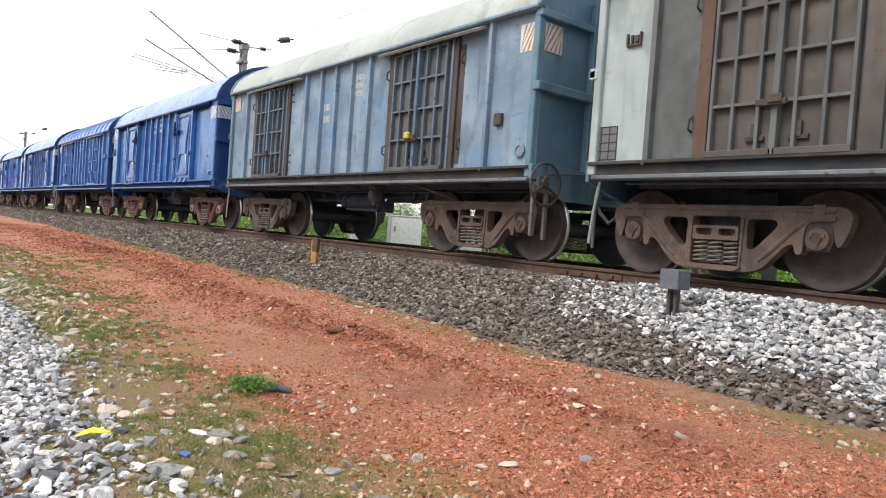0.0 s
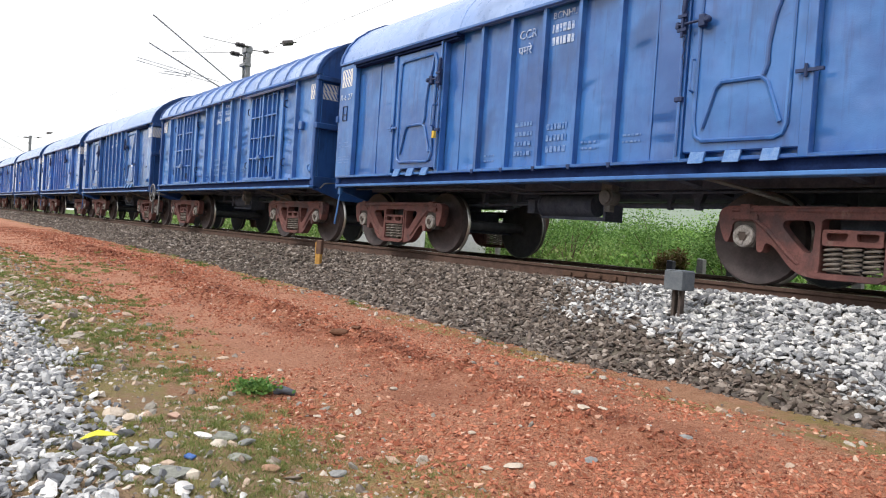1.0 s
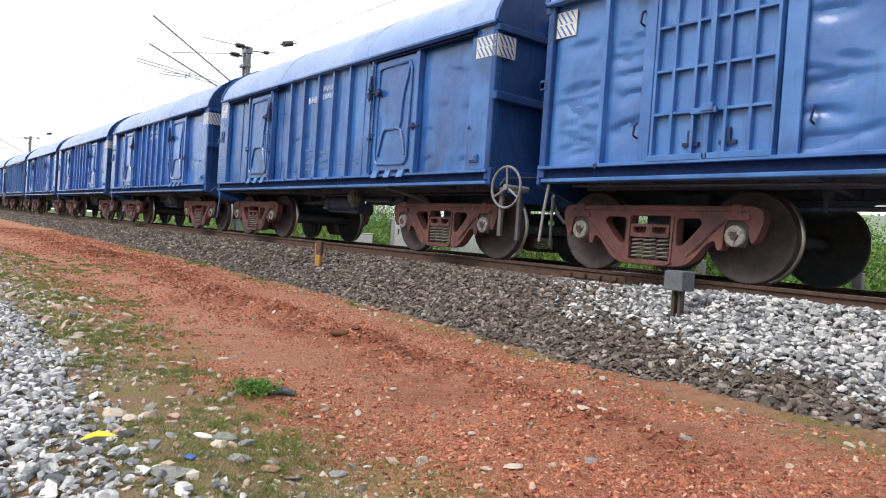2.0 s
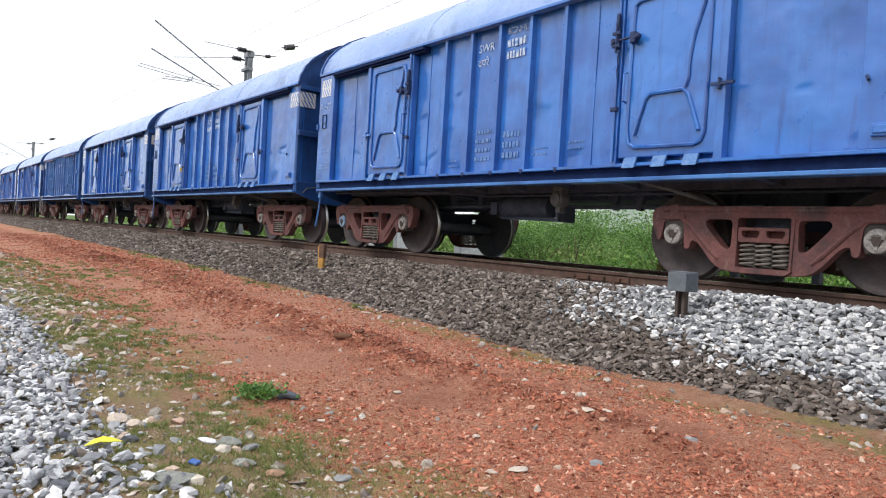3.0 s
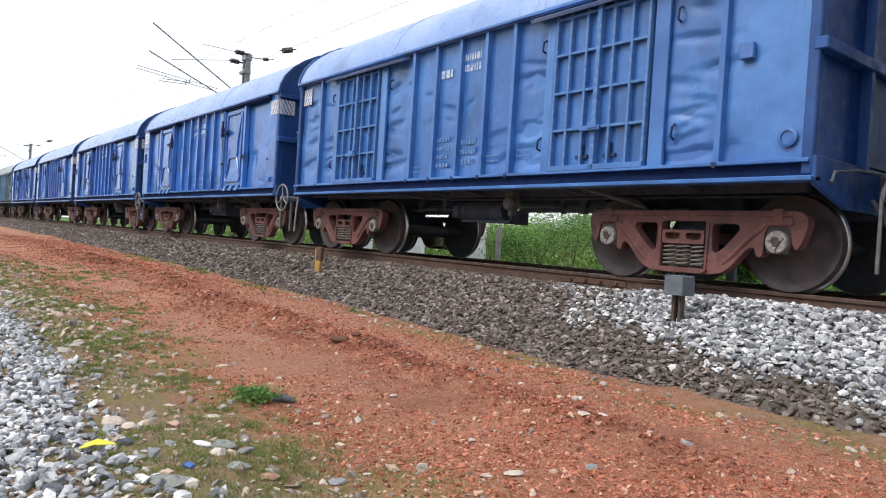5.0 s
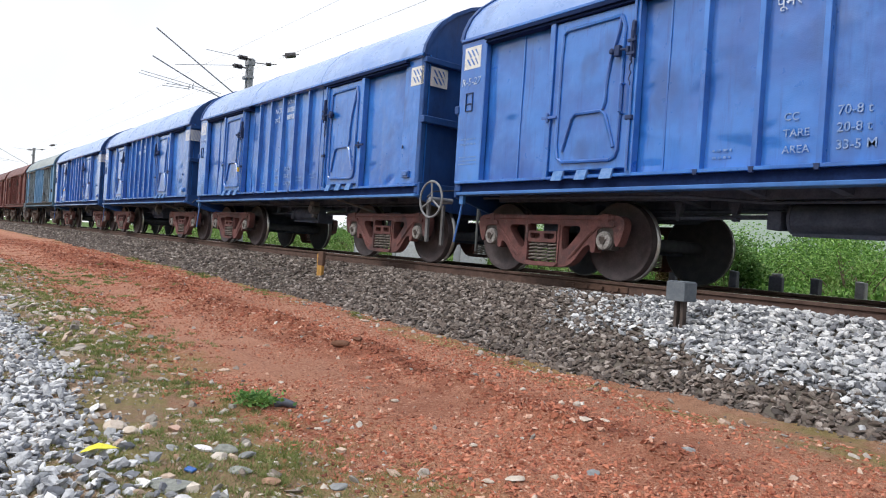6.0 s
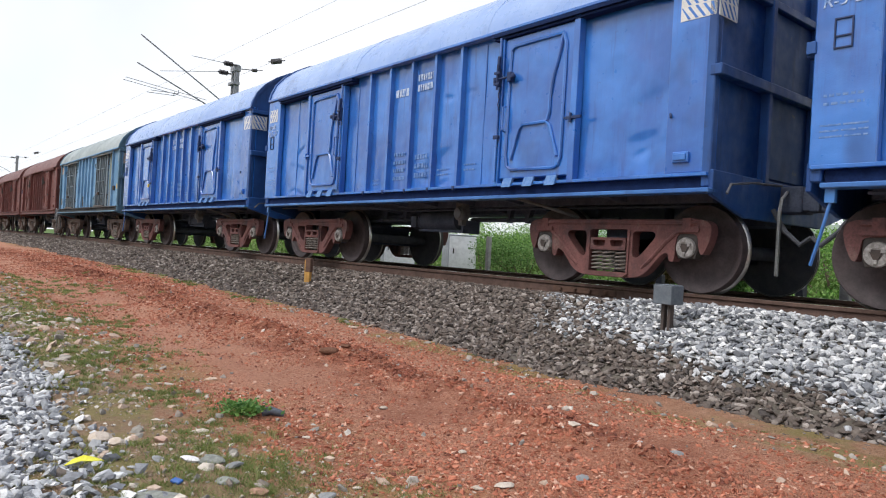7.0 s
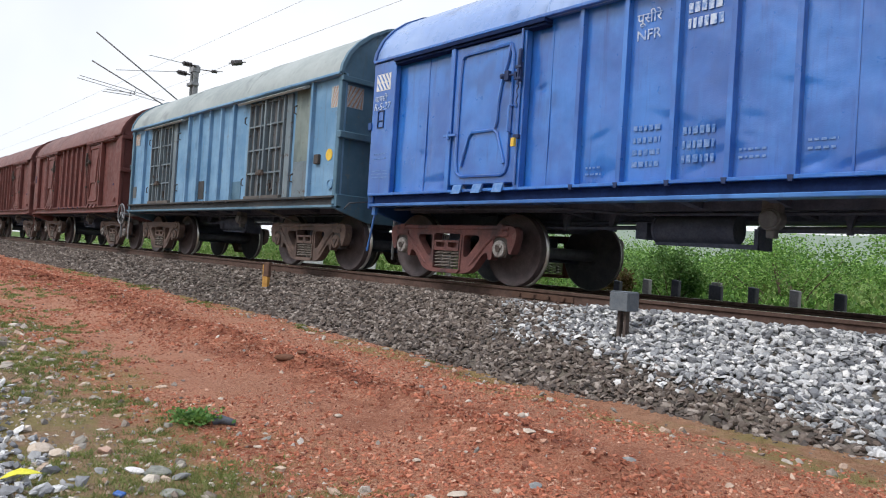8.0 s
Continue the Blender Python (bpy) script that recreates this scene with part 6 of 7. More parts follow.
# ---------------------------------------------------------------- countable stones of the fresh ballast
def stone_mesh(n_cut, rnd, sub=2):
    """A broken stone: a ball trimmed by chance planes."""
    b = bmesh.new()
    bmesh.ops.create_icosphere(b, subdivisions=sub, radius=1)
    cuts = [(Vector((rnd.gauss(0, 1), rnd.gauss(0, 1), rnd.gauss(0, 1))).normalized(), rnd.uniform(0.42, 0.9)) for _ in range(n_cut)]
    for v in b.verts:
        d = v.co.normalized()
        r = min([1.0] + [h / d.dot(c) for c, h in cuts if d.dot(c) > 0.05])
        v.co = d * r * rnd.uniform(0.97, 1.03)
    bmesh.ops.scale(b, vec=(1.25, 0.95, 0.75), verts=b.verts)
    return b


rnd = random.Random(11)
shapes = []
for i in range(10):
    b = bmesh.new()
    bmesh.ops.create_icosphere(b, subdivisions=1, radius=1)
    for v in b.verts:
        v.co = v.co * rnd.uniform(0.62, 1.3)
    bmesh.ops.scale(b, vec=(1.25, 0.95, 0.75), verts=b.verts)
    o = part("stone", b, BALLAST_WHITE, ballast)
    shapes.append(o)
xs_, ys_ = rng.uniform(-4.0, -0.9, 300), rng.uniform(5.35, 6.6, 300)
zs_ = ballast_z(xs_, ys_)
for i in range(300):
    r = rnd.uniform(0.024, 0.042)
    m = Matrix.Translation((xs_[i], ys_[i], zs_[i] + 0.05)) @ Euler((rnd.uniform(-0.5, 0.5), rnd.uniform(-0.5, 0.5), rnd.uniform(0, 6.3))).to_matrix().to_4x4() @ Matrix.Diagonal((r, r, r, 1))
    if i < 10:
        shapes[i].matrix_basis = m
    else:
        again(shapes[i % 10], ballast, m)


# ---------------------------------------------------------------- things beside the track
def lone_stone(x, y, size, material, label, tall=0.7, turn=0.0, sink=0.35):
    b = stone_mesh(9, rnd, 3)
    bmesh.ops.scale(b, vec=(size, size * 0.85, size * tall), verts=b.verts)
    o = part("stone", b, material)
    o.matrix_basis = pose(x, y, float(ground_z(x, y)) + size * tall * (0.75 - sink), 0, 0, turn)
    return tagged(o, label, "stone", "larger loose stones on the dirt")


PALE_STONE = dull("pale_buff_stone", (0.46, 0.38, 0.31), (0.60, 0.52, 0.45), 22, 0.9)
WHITE_STONE = dull("white_quartz_stone", (0.60, 0.59, 0.60), (0.74, 0.72, 0.74), 18, 0.8)
GREY_STONE = dull("grey_granite_stone", (0.20, 0.205, 0.21), (0.30, 0.305, 0.31), 22, 0.9)
PINK_STONE = dull("pink_broken_stone", (0.40, 0.25, 0.19), (0.52, 0.36, 0.30), 22, 0.9)
MOSSY_STONE = dull("grey_green_weathered_stone", (0.17, 0.18, 0.165), (0.30, 0.31, 0.285), 24, 0.95)
BROWN_STONE = dull("brown_weathered_stone", (0.30, 0.17, 0.11), (0.42, 0.27, 0.19), 24, 0.9)
DARK_STONE = dull("dark_damp_clod", (0.12, 0.060, 0.040), (0.19, 0.10, 0.068), 22, 0.95, spec=0.1)
for x, y, sz_, m_, lab in (
        (-3.67, 0.90, 0.078, PALE_STONE, "pale buff stone lying among gravel"), (-3.56, 0.95, 0.050, PALE_STONE, "pale buff stone lying among gravel"),
        (-3.62, 1.03, 0.026, PALE_STONE, "small pale stone in thin grass"), (-3.42, 1.11, 0.052, PINK_STONE, "pinkish broken stone in thin grass"),
        (-3.16, 1.01, 0.036, GREY_STONE, "grey stone in thin grass"), (-3.06, 1.12, 0.040, WHITE_STONE, "white quartz stone in thin grass"),
        (-3.00, 1.19, 0.060, MOSSY_STONE, "grey-green stone in thin grass"), (-2.92, 1.27, 0.038, GREY_STONE, "dark grey stone in thin grass"),
        (-2.67, 0.87, 0.088, MOSSY_STONE, "flat grey-green stone sunk in thin grass"), (-2.50, 0.85, 0.050, WHITE_STONE, "white quartz stone in thin grass"),
        (-2.67, 0.72, 0.030, WHITE_STONE, "white quartz stone in thin grass"), (-2.74, 1.16, 0.052, MOSSY_STONE, "flat grey-green stone sunk in thin grass"),
        (-2.57, 1.22, 0.036, BROWN_STONE, "brown stone in thin grass"), (-2.98, 0.98, 0.028, BROWN_STONE, "brown stone in thin grass"),
        (-3.03, 0.84, 0.030, GREY_STONE, "grey stone in thin grass"), (-3.53, 1.33, 0.048, PALE_STONE, "flat pale stone in thin grass"),
        (-3.55, 2.48, 0.030, PALE_STONE, "small pale stone on red dirt"), (-3.19, 1.77, 0.026, PALE_STONE, "small pale stone on red dirt"),
        (-2.50, 3.06, 0.050, PALE_STONE, "flat pale stone on red dirt"), (-2.64, 3.40, 0.030, PALE_STONE, "small pale stone on red dirt"),
        (-2.00, 2.52, 0.040, GREY_STONE, "dark flat stone half sunk in red dirt"), (-2.08, 2.11, 0.042, PALE_STONE, "flat pale stone on red dirt"),
        (-2.11, 1.98, 0.030, PALE_STONE, "small pale stone on red dirt"), (-2.41, 1.45, 0.036, GREY_STONE, "grey stone half sunk in red dirt"),
        (-3.54, 3.60, 0.032, PALE_STONE, "small pale stone on red dirt"), (-2.60, 2.33, 0.026, PALE_STONE, "small pale stone on red dirt"),
        (-2.12, 3.13, 0.016, WHITE_STONE, "small white stone on red dirt"), (-1.92, 3.15, 0.032, GREY_STONE, "grey stone half sunk in red dirt"),
        (-2.43, 1.60, 0.018, PALE_STONE, "small pale stone on red dirt"), (-4.37, 2.11, 0.028, PALE_STONE, "flat pale stone on red dirt"),
        (-5.07, 1.47, 0.034, PALE_STONE, "small pale stone on the verge"), (-5.24, 1.08, 0.055, BROWN_STONE, "reddish broken stone on the verge"),
        (-5.33, 3.12, 0.085, DARK_STONE, "dark damp clod on red dirt"), (-5.28, 3.25, 0.055, DARK_STONE, "dark damp clod on red dirt"),
        (-3.72, 2.02, 0.024, DARK_STONE, "small dark clod by a scrap of rubber")):
    lone_stone(x, y, sz_, m_, lab, 0.30 if "flat" in lab else 0.55, rnd.uniform(0, 360))

# scrap and litter
b = bmesh.new()
tube(b, [(0, 0, 0.03), (0.05, 0.005, 0.04), (0.09, 0.0, 0.03), (0.12, 0.01, 0.018)], 0.027, 10, 0.018)
o = part("scrap_rubber", b, dull("slate_blue_rubber", (0.075, 0.088, 0.115), (0.12, 0.135, 0.165), 20, 0.7), smooth=True)
o.matrix_basis = pose(-3.70, 1.75, float(ground_z(-3.68, 1.80)) - 0.012, 0, 0, 58)
tagged(o, "slate-blue piece of scrap rubber by a small plant", "scrap")
b = bmesh.new()
rim_ = [(0, 0, 0.0), (0.03, 0.026, 0.012), (0.07, 0.034, 0.02), (0.11, 0.022, 0.012), (0.15, 0.0, 0.0), (0.11, -0.026, 0.014), (0.07, -0.036, 0.024), (0.03, -0.028, 0.014)]
mid_ = [b.verts.new((x_, 0.004 * math.sin(40 * x_), 0.004 + 0.012 * math.sin(20 * x_))) for x_ in (0.035, 0.075, 0.115)]
v_ = [b.verts.new(p_) for p_ in rim_]
for q_ in ((v_[0], mid_[0], v_[1]), (v_[1], mid_[0], mid_[1], v_[2]), (v_[2], mid_[1], mid_[2], v_[3]), (v_[3], mid_[2], v_[4]), (v_[4], mid_[2], v_[5]), (v_[5], mid_[2], mid_[1], v_[6]), (v_[6], mid_[1], mid_[0], v_[7]), (v_[7], mid_[0], v_[0])):
    b.faces.new(q_)
ex_ = bmesh.ops.extrude_face_region(b, geom=b.faces[:], use_keep_orig=True)
bmesh.ops.translate(b, verts=[g for g in ex_["geom"] if isinstance(g, bmesh.types.BMVert)], vec=(0, 0, 0.002))
o = part("leaf_litter", b, dull("bright_yellow_leaf", (0.62, 0.58, 0.03), (0.74, 0.72, 0.06), 18, 0.6), smooth=True)
o.matrix_basis = pose(-3.13, 0.63, float(ground_z(-3.13, 0.68)) + 0.032, 6, -6, 70)
tagged(o, "bright yellow fallen leaf on gravel", "leaf")
b = bmesh.new()
box(b, 0, 0.045, 0, 0.03, 0, 0.012)
o = part("plastic_scrap", b, dull("blue_plastic", (0.03, 0.10, 0.36), (0.05, 0.14, 0.42), 18, 0.5), bevel=0.003)
o.matrix_basis = pose(-2.83, 0.96, float(ground_z(-2.83, 0.96)) + 0.004, 8, 5, 30)
tagged(o, "small blue plastic scrap in thin grass", "litter")

# marker: a grey box on two short rails
mk = empty("track_marker", pose(-3.69, 5.75, -0.025, 0, 0, -3), "grey box marker on two rusty stub rails in the ballast", "marker")
zb_ = float(ballast_z(-3.69, 5.75))
b = bmesh.new()
box(b, -0.10, 0.10, -0.095, 0.095, 0.655, 0.83)
prism(b, [(-0.10, 0.83), (0.10, 0.83), (0.085, 0.840), (-0.085, 0.840)], "y", -0.09, 0.09)
part("box", b, BOX_GREY, mk, "dull grey box", bevel=0.008)
for x_ in (-0.034, 0.036):
    b = bmesh.new()
    box(b, x_ - 0.016, x_ + 0.016, -0.03, 0.03, zb_ - 0.15, 0.66)
    part("leg", b, DARK_RUST, mk, "rusty stub", bevel=0.004)
# short painted stub further along
st = empty("stub_post", pose(-10.44, 5.60, -0.005, 0, 0, 12), "short yellow-brown stub post stuck in the ballast", "post")
b = bmesh.new()
z0_ = float(ballast_z(-10.44, 5.60))
prism(b, [(-0.055, z0_ - 0.1), (0.055, z0_ - 0.1), (0.075, 0.72), (0.03, 0.76), (-0.075, 0.73)], "y", -0.03, 0.03)
part("shaft", b, WOOD_POST, st, bevel=0.008)
b = bmesh.new()
box(b, -0.045, 0.085, -0.034, 0.034, 0.53, 0.77)
part("cap", b, RUST, st, "rusty red cap", bevel=0.01)


# ---------------------------------------------------------------- beyond the track
for x_, m_, w_, top, lab in ((-6.65, CONCRETE, 0.13, 0.870, "pale concrete stub post in the weeds"), (-6.09, DARK_POST, 0.13, 0.890, "dark stained concrete stub post in the weeds"),
                             (-5.38, DARK_POST, 0.21, 0.850, "dark wide concrete stub post with a pale cap"), (-4.77, DARK_POST, 0.13, 0.860, "dark stained concrete stub post in the weeds"),
                             (-4.14, CONCRETE, 0.14, 0.860, "pale concrete stub post in the weeds"), (-3.52, DARK_POST, 0.15, 0.860, "dark stained concrete stub post in the weeds"),
                             (-2.86, CONCRETE, 0.13, 0.850, "pale concrete stub post in the weeds"), (-7.25, DARK_POST, 0.13, 0.800, "dark stained concrete stub post in the weeds")):
    b = bmesh.new()
    prism(b, [(-w_ / 2, 0.0), (w_ / 2, 0.0), (w_ / 2 * 0.92, top), (-w_ / 2, top + 0.015)], "y", -0.06, 0.06)
    o = part("fence_post", b, m_, bevel=0.012)
    o.matrix_basis = pose(x_, 11.0, -0.0, 0, 0, rnd.uniform(-12, 12))
    tagged(o, lab, "post", "stub posts beyond the track")
    if w_ > 0.2:
        b = bmesh.new()
        box(b, -0.07, 0.08, -0.05, 0.05, top + 0.008, top + 0.055)
        part("cap", b, CONCRETE, o, "pale cap", bevel=0.008)
b = bmesh.new()
prism(b, [(-0.06, 0.0), (0.06, 0.0), (0.055, 1.42), (-0.055, 1.42)], "y", -0.05, 0.05)
o = part("fence_post", b, CONCRETE, bevel=0.01)
o.matrix_basis = pose(-12.4, 11.5, 0)
tagged(o, "tall pale concrete fence post among bushes", "post", "stub posts beyond the track")


def relay_cabinet(x, y, wx, wy, top):
    """x, y: the corner nearest to the camera."""
    c_ = empty("relay_cabinet", pose(x, y, 0, 0, 0, -28), "white and grey steel relay cabinet beyond the track", "cabinet", "relay cabinets")
    b = bmesh.new()
    box(b, -wx, -0.004, 0.0, wy, 0.12, top)
    part("body", b, CABINET_SIDE, c_, "grey side", bevel=0.012)
    b = bmesh.new()
    box(b, -0.004, 0.02, 0.02, wy - 0.02, 0.2, top - 0.03)
    d_ = part("door", b, CABINET, c_, "white door", bevel=0.006)
    b = bmesh.new()
    box(b, 0.02, 0.045, 0.12, 0.15, 0.95, 1.10)
    part("handle", b, LATCH_GREY, d_)
    b = bmesh.new()
    box(b, -wx - 0.02, 0.03, -0.015, wy + 0.015, top, top + 0.025)
    part("lid", b, CABINET, c_, "overhanging lid", bevel=0.01)
    b = bmesh.new()
    box(b, -wx - 0.1, 0.1, -0.1, wy + 0.1, 0.0, 0.2)
    part("plinth", b, CONCRETE, c_, "concrete plinth", bevel=0.02)
    return c_


relay_cabinet(-14.78, 12.2, 0.95, 0.80, 1.47)
relay_cabinet(-17.95, 12.2, 0.95, 1.00, 1.42)
relay_cabinet(-20.75, 12.4, 0.60, 0.70, 0.86)


# ---------------------------------------------------------------- masts and wires
def mast(x, arms, rise=0.0):
    m_ = empty("catenary_mast", pose(x, 11.0, rise), "galvanised steel lattice mast with cantilever arms beyond the track", "mast", "electrification masts")
    for s in (-1, 1):
        b = bmesh.new()
        box(b, s * 0.15 - 0.035, s * 0.15 + 0.035, -0.10, 0.10, -0.6, 8.14)
        part("upright", b, MAST, m_, bevel=0.006)
    b = bmesh.new()
    z = 0.4
    flip = 1
    while z < 7.9:
        tube(b, [(-0.15 * flip, -0.09, z), (0.15 * flip, -0.09, z + 0.36)], 0.02, 5)
        flip, z = -flip, z + 0.36
    part("lacing", b, MAST, m_, "zigzag lacing")["kind"] = "stuff"
    b = bmesh.new()
    box(b, -0.22, 0.22, -0.14, 0.14, 7.86, 8.10)
    box(b, -0.26, 0.26, -0.20, 0.10, 7.30, 7.42)
    part("bracket", b, MAST, m_, bevel=0.01)
    for off, stay_z, top_z, reach, low in arms:
        x0 = off
        b = bmesh.new()
        tube(b, [(x0, -0.6, stay_z), (x0, -2.9 if off < 0 else -1.9, stay_z - 0.45 * (off < 0))], 0.012, 6)
        part("stay_tube", b, MAST, m_)
        b = bmesh.new()
        lathe(b, [(0.03, -0.05)] + [q for k_ in range(6) for q in ((0.04, -0.24 - k_ * 0.06), (0.10, -0.25 - k_ * 0.06), (0.10, -0.27 - k_ * 0.06), (0.04, -0.28 - k_ * 0.06))] + [(0.03, -0.64)], 10, x0, stay_z)
        part("insulator", b, INSULATOR, m_, "dark ribbed insulator", smooth=True)
        b = bmesh.new()
        tube(b, [(x0, -0.5, low), (x0, -reach, top_z)], 0.028, 6)
        part("bracket_tube", b, MAST, m_, "inclined bracket tube")
        b = bmesh.new()
        tube(b, [(x0, -1.2, 6.45), (x0, -reach - 0.45, 6.76)], 0.012, 6)
        tube(b, [(x0 + 0.1, -2.3, 6.48), (x0 + 0.1, -3.35, 6.43)], 0.014, 5)
        tube(b, [(x0, -2.35, 6.47), (x0, -2.3, 6.66)], 0.014, 5)
        part("register_arm", b, MAST, m_, "thin register arm")
    b = bmesh.new()
    tube(b, [(0.1, 0.1, 8.0), (0.2, 0.8, 8.05), (0.25, 1.05, 8.1)], 0.02, 6)
    tube(b, [(0.2, 0.62, 8.03), (0.2, 0.82, 8.05)], 0.07, 8)
    part("feeder_arm", b, INSULATOR, m_)
    b = bmesh.new()
    tube(b, [(0.0, 1.55, 8.62), (0.0, 1.95, 8.74)], 0.12, 10)
    tube(b, [(0.0, 1.4, 8.58), (0.0, 2.15, 8.80)], 0.025, 6)
    part("feeder_insulator", b, INSULATOR, m_, "dark insulator on the feeder", smooth=True)
    return m_


mast(-27.7, [(-0.25, 7.80, 7.50, 3.75, 6.15), (0.25, 8.07, 8.45, 3.80, 6.45)])
mast(-87.0, [(0.0, 7.9, 7.8, 3.4, 6.3)], 0.5)
mast(31.6, [(0.0, 7.9, 7.8, 3.4, 6.3)])
for y_, z_, r_, lab in ((YT, 5.72, 0.0035, "thin copper contact wire over the track"), (YT + 0.05, 6.60, 0.003, "thin catenary wire over the track")):
    b = bmesh.new()
    tube(b, [(x_, y_, z_) for x_ in (-146, -87, -27.7, 31.6, 90)], r_, 5)
    o = part("overhead_wire", b, INSULATOR)
    tagged(o, lab, "wire", kind="structure")


# ---------------------------------------------------------------- plants
def leaf_cards(name, pos, size, material, parent=None, upright=0.5):
    """Many small pointed leaves in one mesh."""
    n = len(pos)
    d = rng.normal(size=(n, 3))
    d[:, 2] = np.abs(d[:, 2]) * upright + 0.15
    d /= np.linalg.norm(d, axis=1, keepdims=True)
    s_ = np.cross(d, rng.normal(size=(n, 3)))
    s_ /= np.linalg.norm(s_, axis=1, keepdims=True)
    nn = np.cross(d, s_)
    L = size[:, None]
    a = pos
    b_ = pos + d * L * 0.5 + s_ * L * 0.28 + nn * L * 0.06
    c_ = pos + d * L
    e_ = pos + d * L * 0.5 - s_ * L * 0.28 + nn * L * 0.06
    v = np.stack([a, b_, c_, e_], 1).reshape(-1, 3)
    i = np.arange(n)[:, None] * 4
    f = np.concatenate([i + np.array([[0, 1, 2]]), i + np.array([[0, 2, 3]])], 0)
    o = from_arrays(name, v, f, material, parent)
    return o


LEAF = leaves("bush_leaf", [(0.045, 0.12, 0.035), (0.10, 0.22, 0.05), (0.17, 0.32, 0.08), (0.27, 0.42, 0.14)])
LEAF_BRIGHT = leaves("bright_bush_leaf", [(0.055, 0.15, 0.035), (0.15, 0.32, 0.06), (0.26, 0.47, 0.10), (0.36, 0.54, 0.17)])
LEAF_BROWN = leaves("rusty_shrub_leaf", [(0.12, 0.055, 0.03), (0.16, 0.09, 0.04), (0.10, 0.09, 0.03)])
GRASS_LEAF = leaves("field_grass", [(0.09, 0.17, 0.04), (0.15, 0.26, 0.06), (0.21, 0.32, 0.09), (0.30, 0.34, 0.14)])
STEM = dull("bush_stem", (0.10, 0.075, 0.05), (0.16, 0.12, 0.08), 20, 0.9)


def bush(x, y, wide, tall, material, label, n=5600, leaf=0.062):
    g = float(ground_z(x, y))
    o = empty("bush", pose(x, y, g), label, "bush", "bushes beyond the track")
    lobes = [(rng.uniform(-0.45, 0.45) * wide, rng.uniform(-0.35, 0.35) * wide, rng.uniform(0.35, 0.8) * tall, rng.uniform(0.22, 0.36) * wide) for _ in range(9)]
    b = bmesh.new()
    for lx, ly, lz, lr in lobes:
        tube(b, [(0.1 * lx, 0.1 * ly, 0.0), (0.5 * lx, 0.5 * ly, 0.55 * lz), (lx, ly, lz)], 0.022, 5, 0.007)
    part("stem", b, STEM, o)
    pts = []
    for lx, ly, lz, lr in lobes:
        q = rng.normal(size=(n // 9, 3))
        q /= np.linalg.norm(q, axis=1, keepdims=True)
        q *= (rng.random(len(q)) ** 0.45)[:, None] * lr * rng.uniform(0.75, 1.2, len(q))[:, None]
        q[:, 2] *= tall / wide * 0.9
        pts.append(q + np.array([lx, ly, lz]))
    pts = np.concatenate(pts)
    pts[:, 2] = np.maximum(pts[:, 2], 0.03)
    leaf_cards("crown", pts, rng.uniform(0.6, 1.3, len(pts)) * leaf, material, o)
    return o


for x, y, wd_, tl, m_, lab in ((-5.3, 13.6, 2.6, 1.95, LEAF_BRIGHT, "bright green leafy bush beyond the fence stubs"), (-7.6, 14.6, 2.2, 1.6, LEAF, "mid-green scrub bush beyond the track"),
                               (-3.0, 14.0, 2.6, 2.15, LEAF_BRIGHT, "bright green leafy bush beyond the fence stubs"), (-10.2, 15.0, 2.6, 2.1, LEAF, "mid-green scrub bush beyond the track"),
                               (-12.6, 13.0, 2.0, 1.45, LEAF, "dark green bush near the relay cabinets"), (-13.6, 15.5, 2.6, 2.3, LEAF, "dark green bush near the relay cabinets"),
                               (-16.2, 14.8, 2.4, 2.2, LEAF_BRIGHT, "bright green bush behind the relay cabinets"), (-20.5, 14.6, 2.8, 2.3, LEAF, "mid-green scrub bush beyond the track"),
                               (1.9, 15.2, 3.0, 2.1, LEAF_BRIGHT, "bright green leafy bush beyond the fence stubs"), (4.6, 16.0, 3.2, 2.2, LEAF, "mid-green scrub bush beyond the track"), (-1.8, 17.4, 3.2, 2.7, LEAF, "mid-green scrub bush beyond the track"),
                               (-25.0, 15.0, 3.0, 1.9, LEAF, "mid-green scrub bush beyond the track"), (-0.8, 14.6, 2.6, 2.2, LEAF, "mid-green scrub bush beyond the track"),
                               (-6.9, 12.3, 0.9, 1.5, LEAF, "thin tall shrub with bare stems"), (-7.9, 12.0, 0.55, 0.85, LEAF_BROWN, "rusty brown shrub in the weeds"),
                               (-11.0, 18.5, 3.4, 2.0, LEAF_BRIGHT, "broad green bush in the field"), (-16.5, 20.5, 3.6, 2.2, LEAF, "broad green bush in the field"),
                               (-22.0, 22.0, 4.0, 2.4, LEAF_BRIGHT, "broad green bush in the field"), (-7.0, 19.0, 3.2, 2.0, LEAF, "broad green bush in the field"),
                               (-30.0, 21.0, 4.0, 2.4, LEAF, "broad green bush in the field"), (-36.0, 17.0, 3.6, 2.0, LEAF_BRIGHT, "broad green bush in the field")):
    bush(x, y, wd_, tl, m_, lab)

# tall weeds between the bushes, and the field behind
x, y = scatter(34000, -42, 4, 11.2, 24)
keep = ~((x > -21.5) & (x < -12.6) & (y < 13.2))                        # trodden clear before the cabinets
x, y = x[keep], y[keep]
z_ = ground_z(x, y)
tall_ = 0.25 + 0.55 * smooth(11.0, 13.5, y) * (0.6 + 0.4 * ripple(x * 0.8, y * 0.8))
weeds = leaf_cards("weeds", np.stack([x, y, z_ + np.maximum(0.0, tall_) * rng.random(len(x))], 1), rng.uniform(0.08, 0.20, len(x)), GRASS_LEAF, None, 1.2)
tagged(weeds, "rank green weeds and tall grass beyond the track", "weeds", kind="stuff")
x, y = scatter(16000, -10.5, 3, 11.25, 13.4)
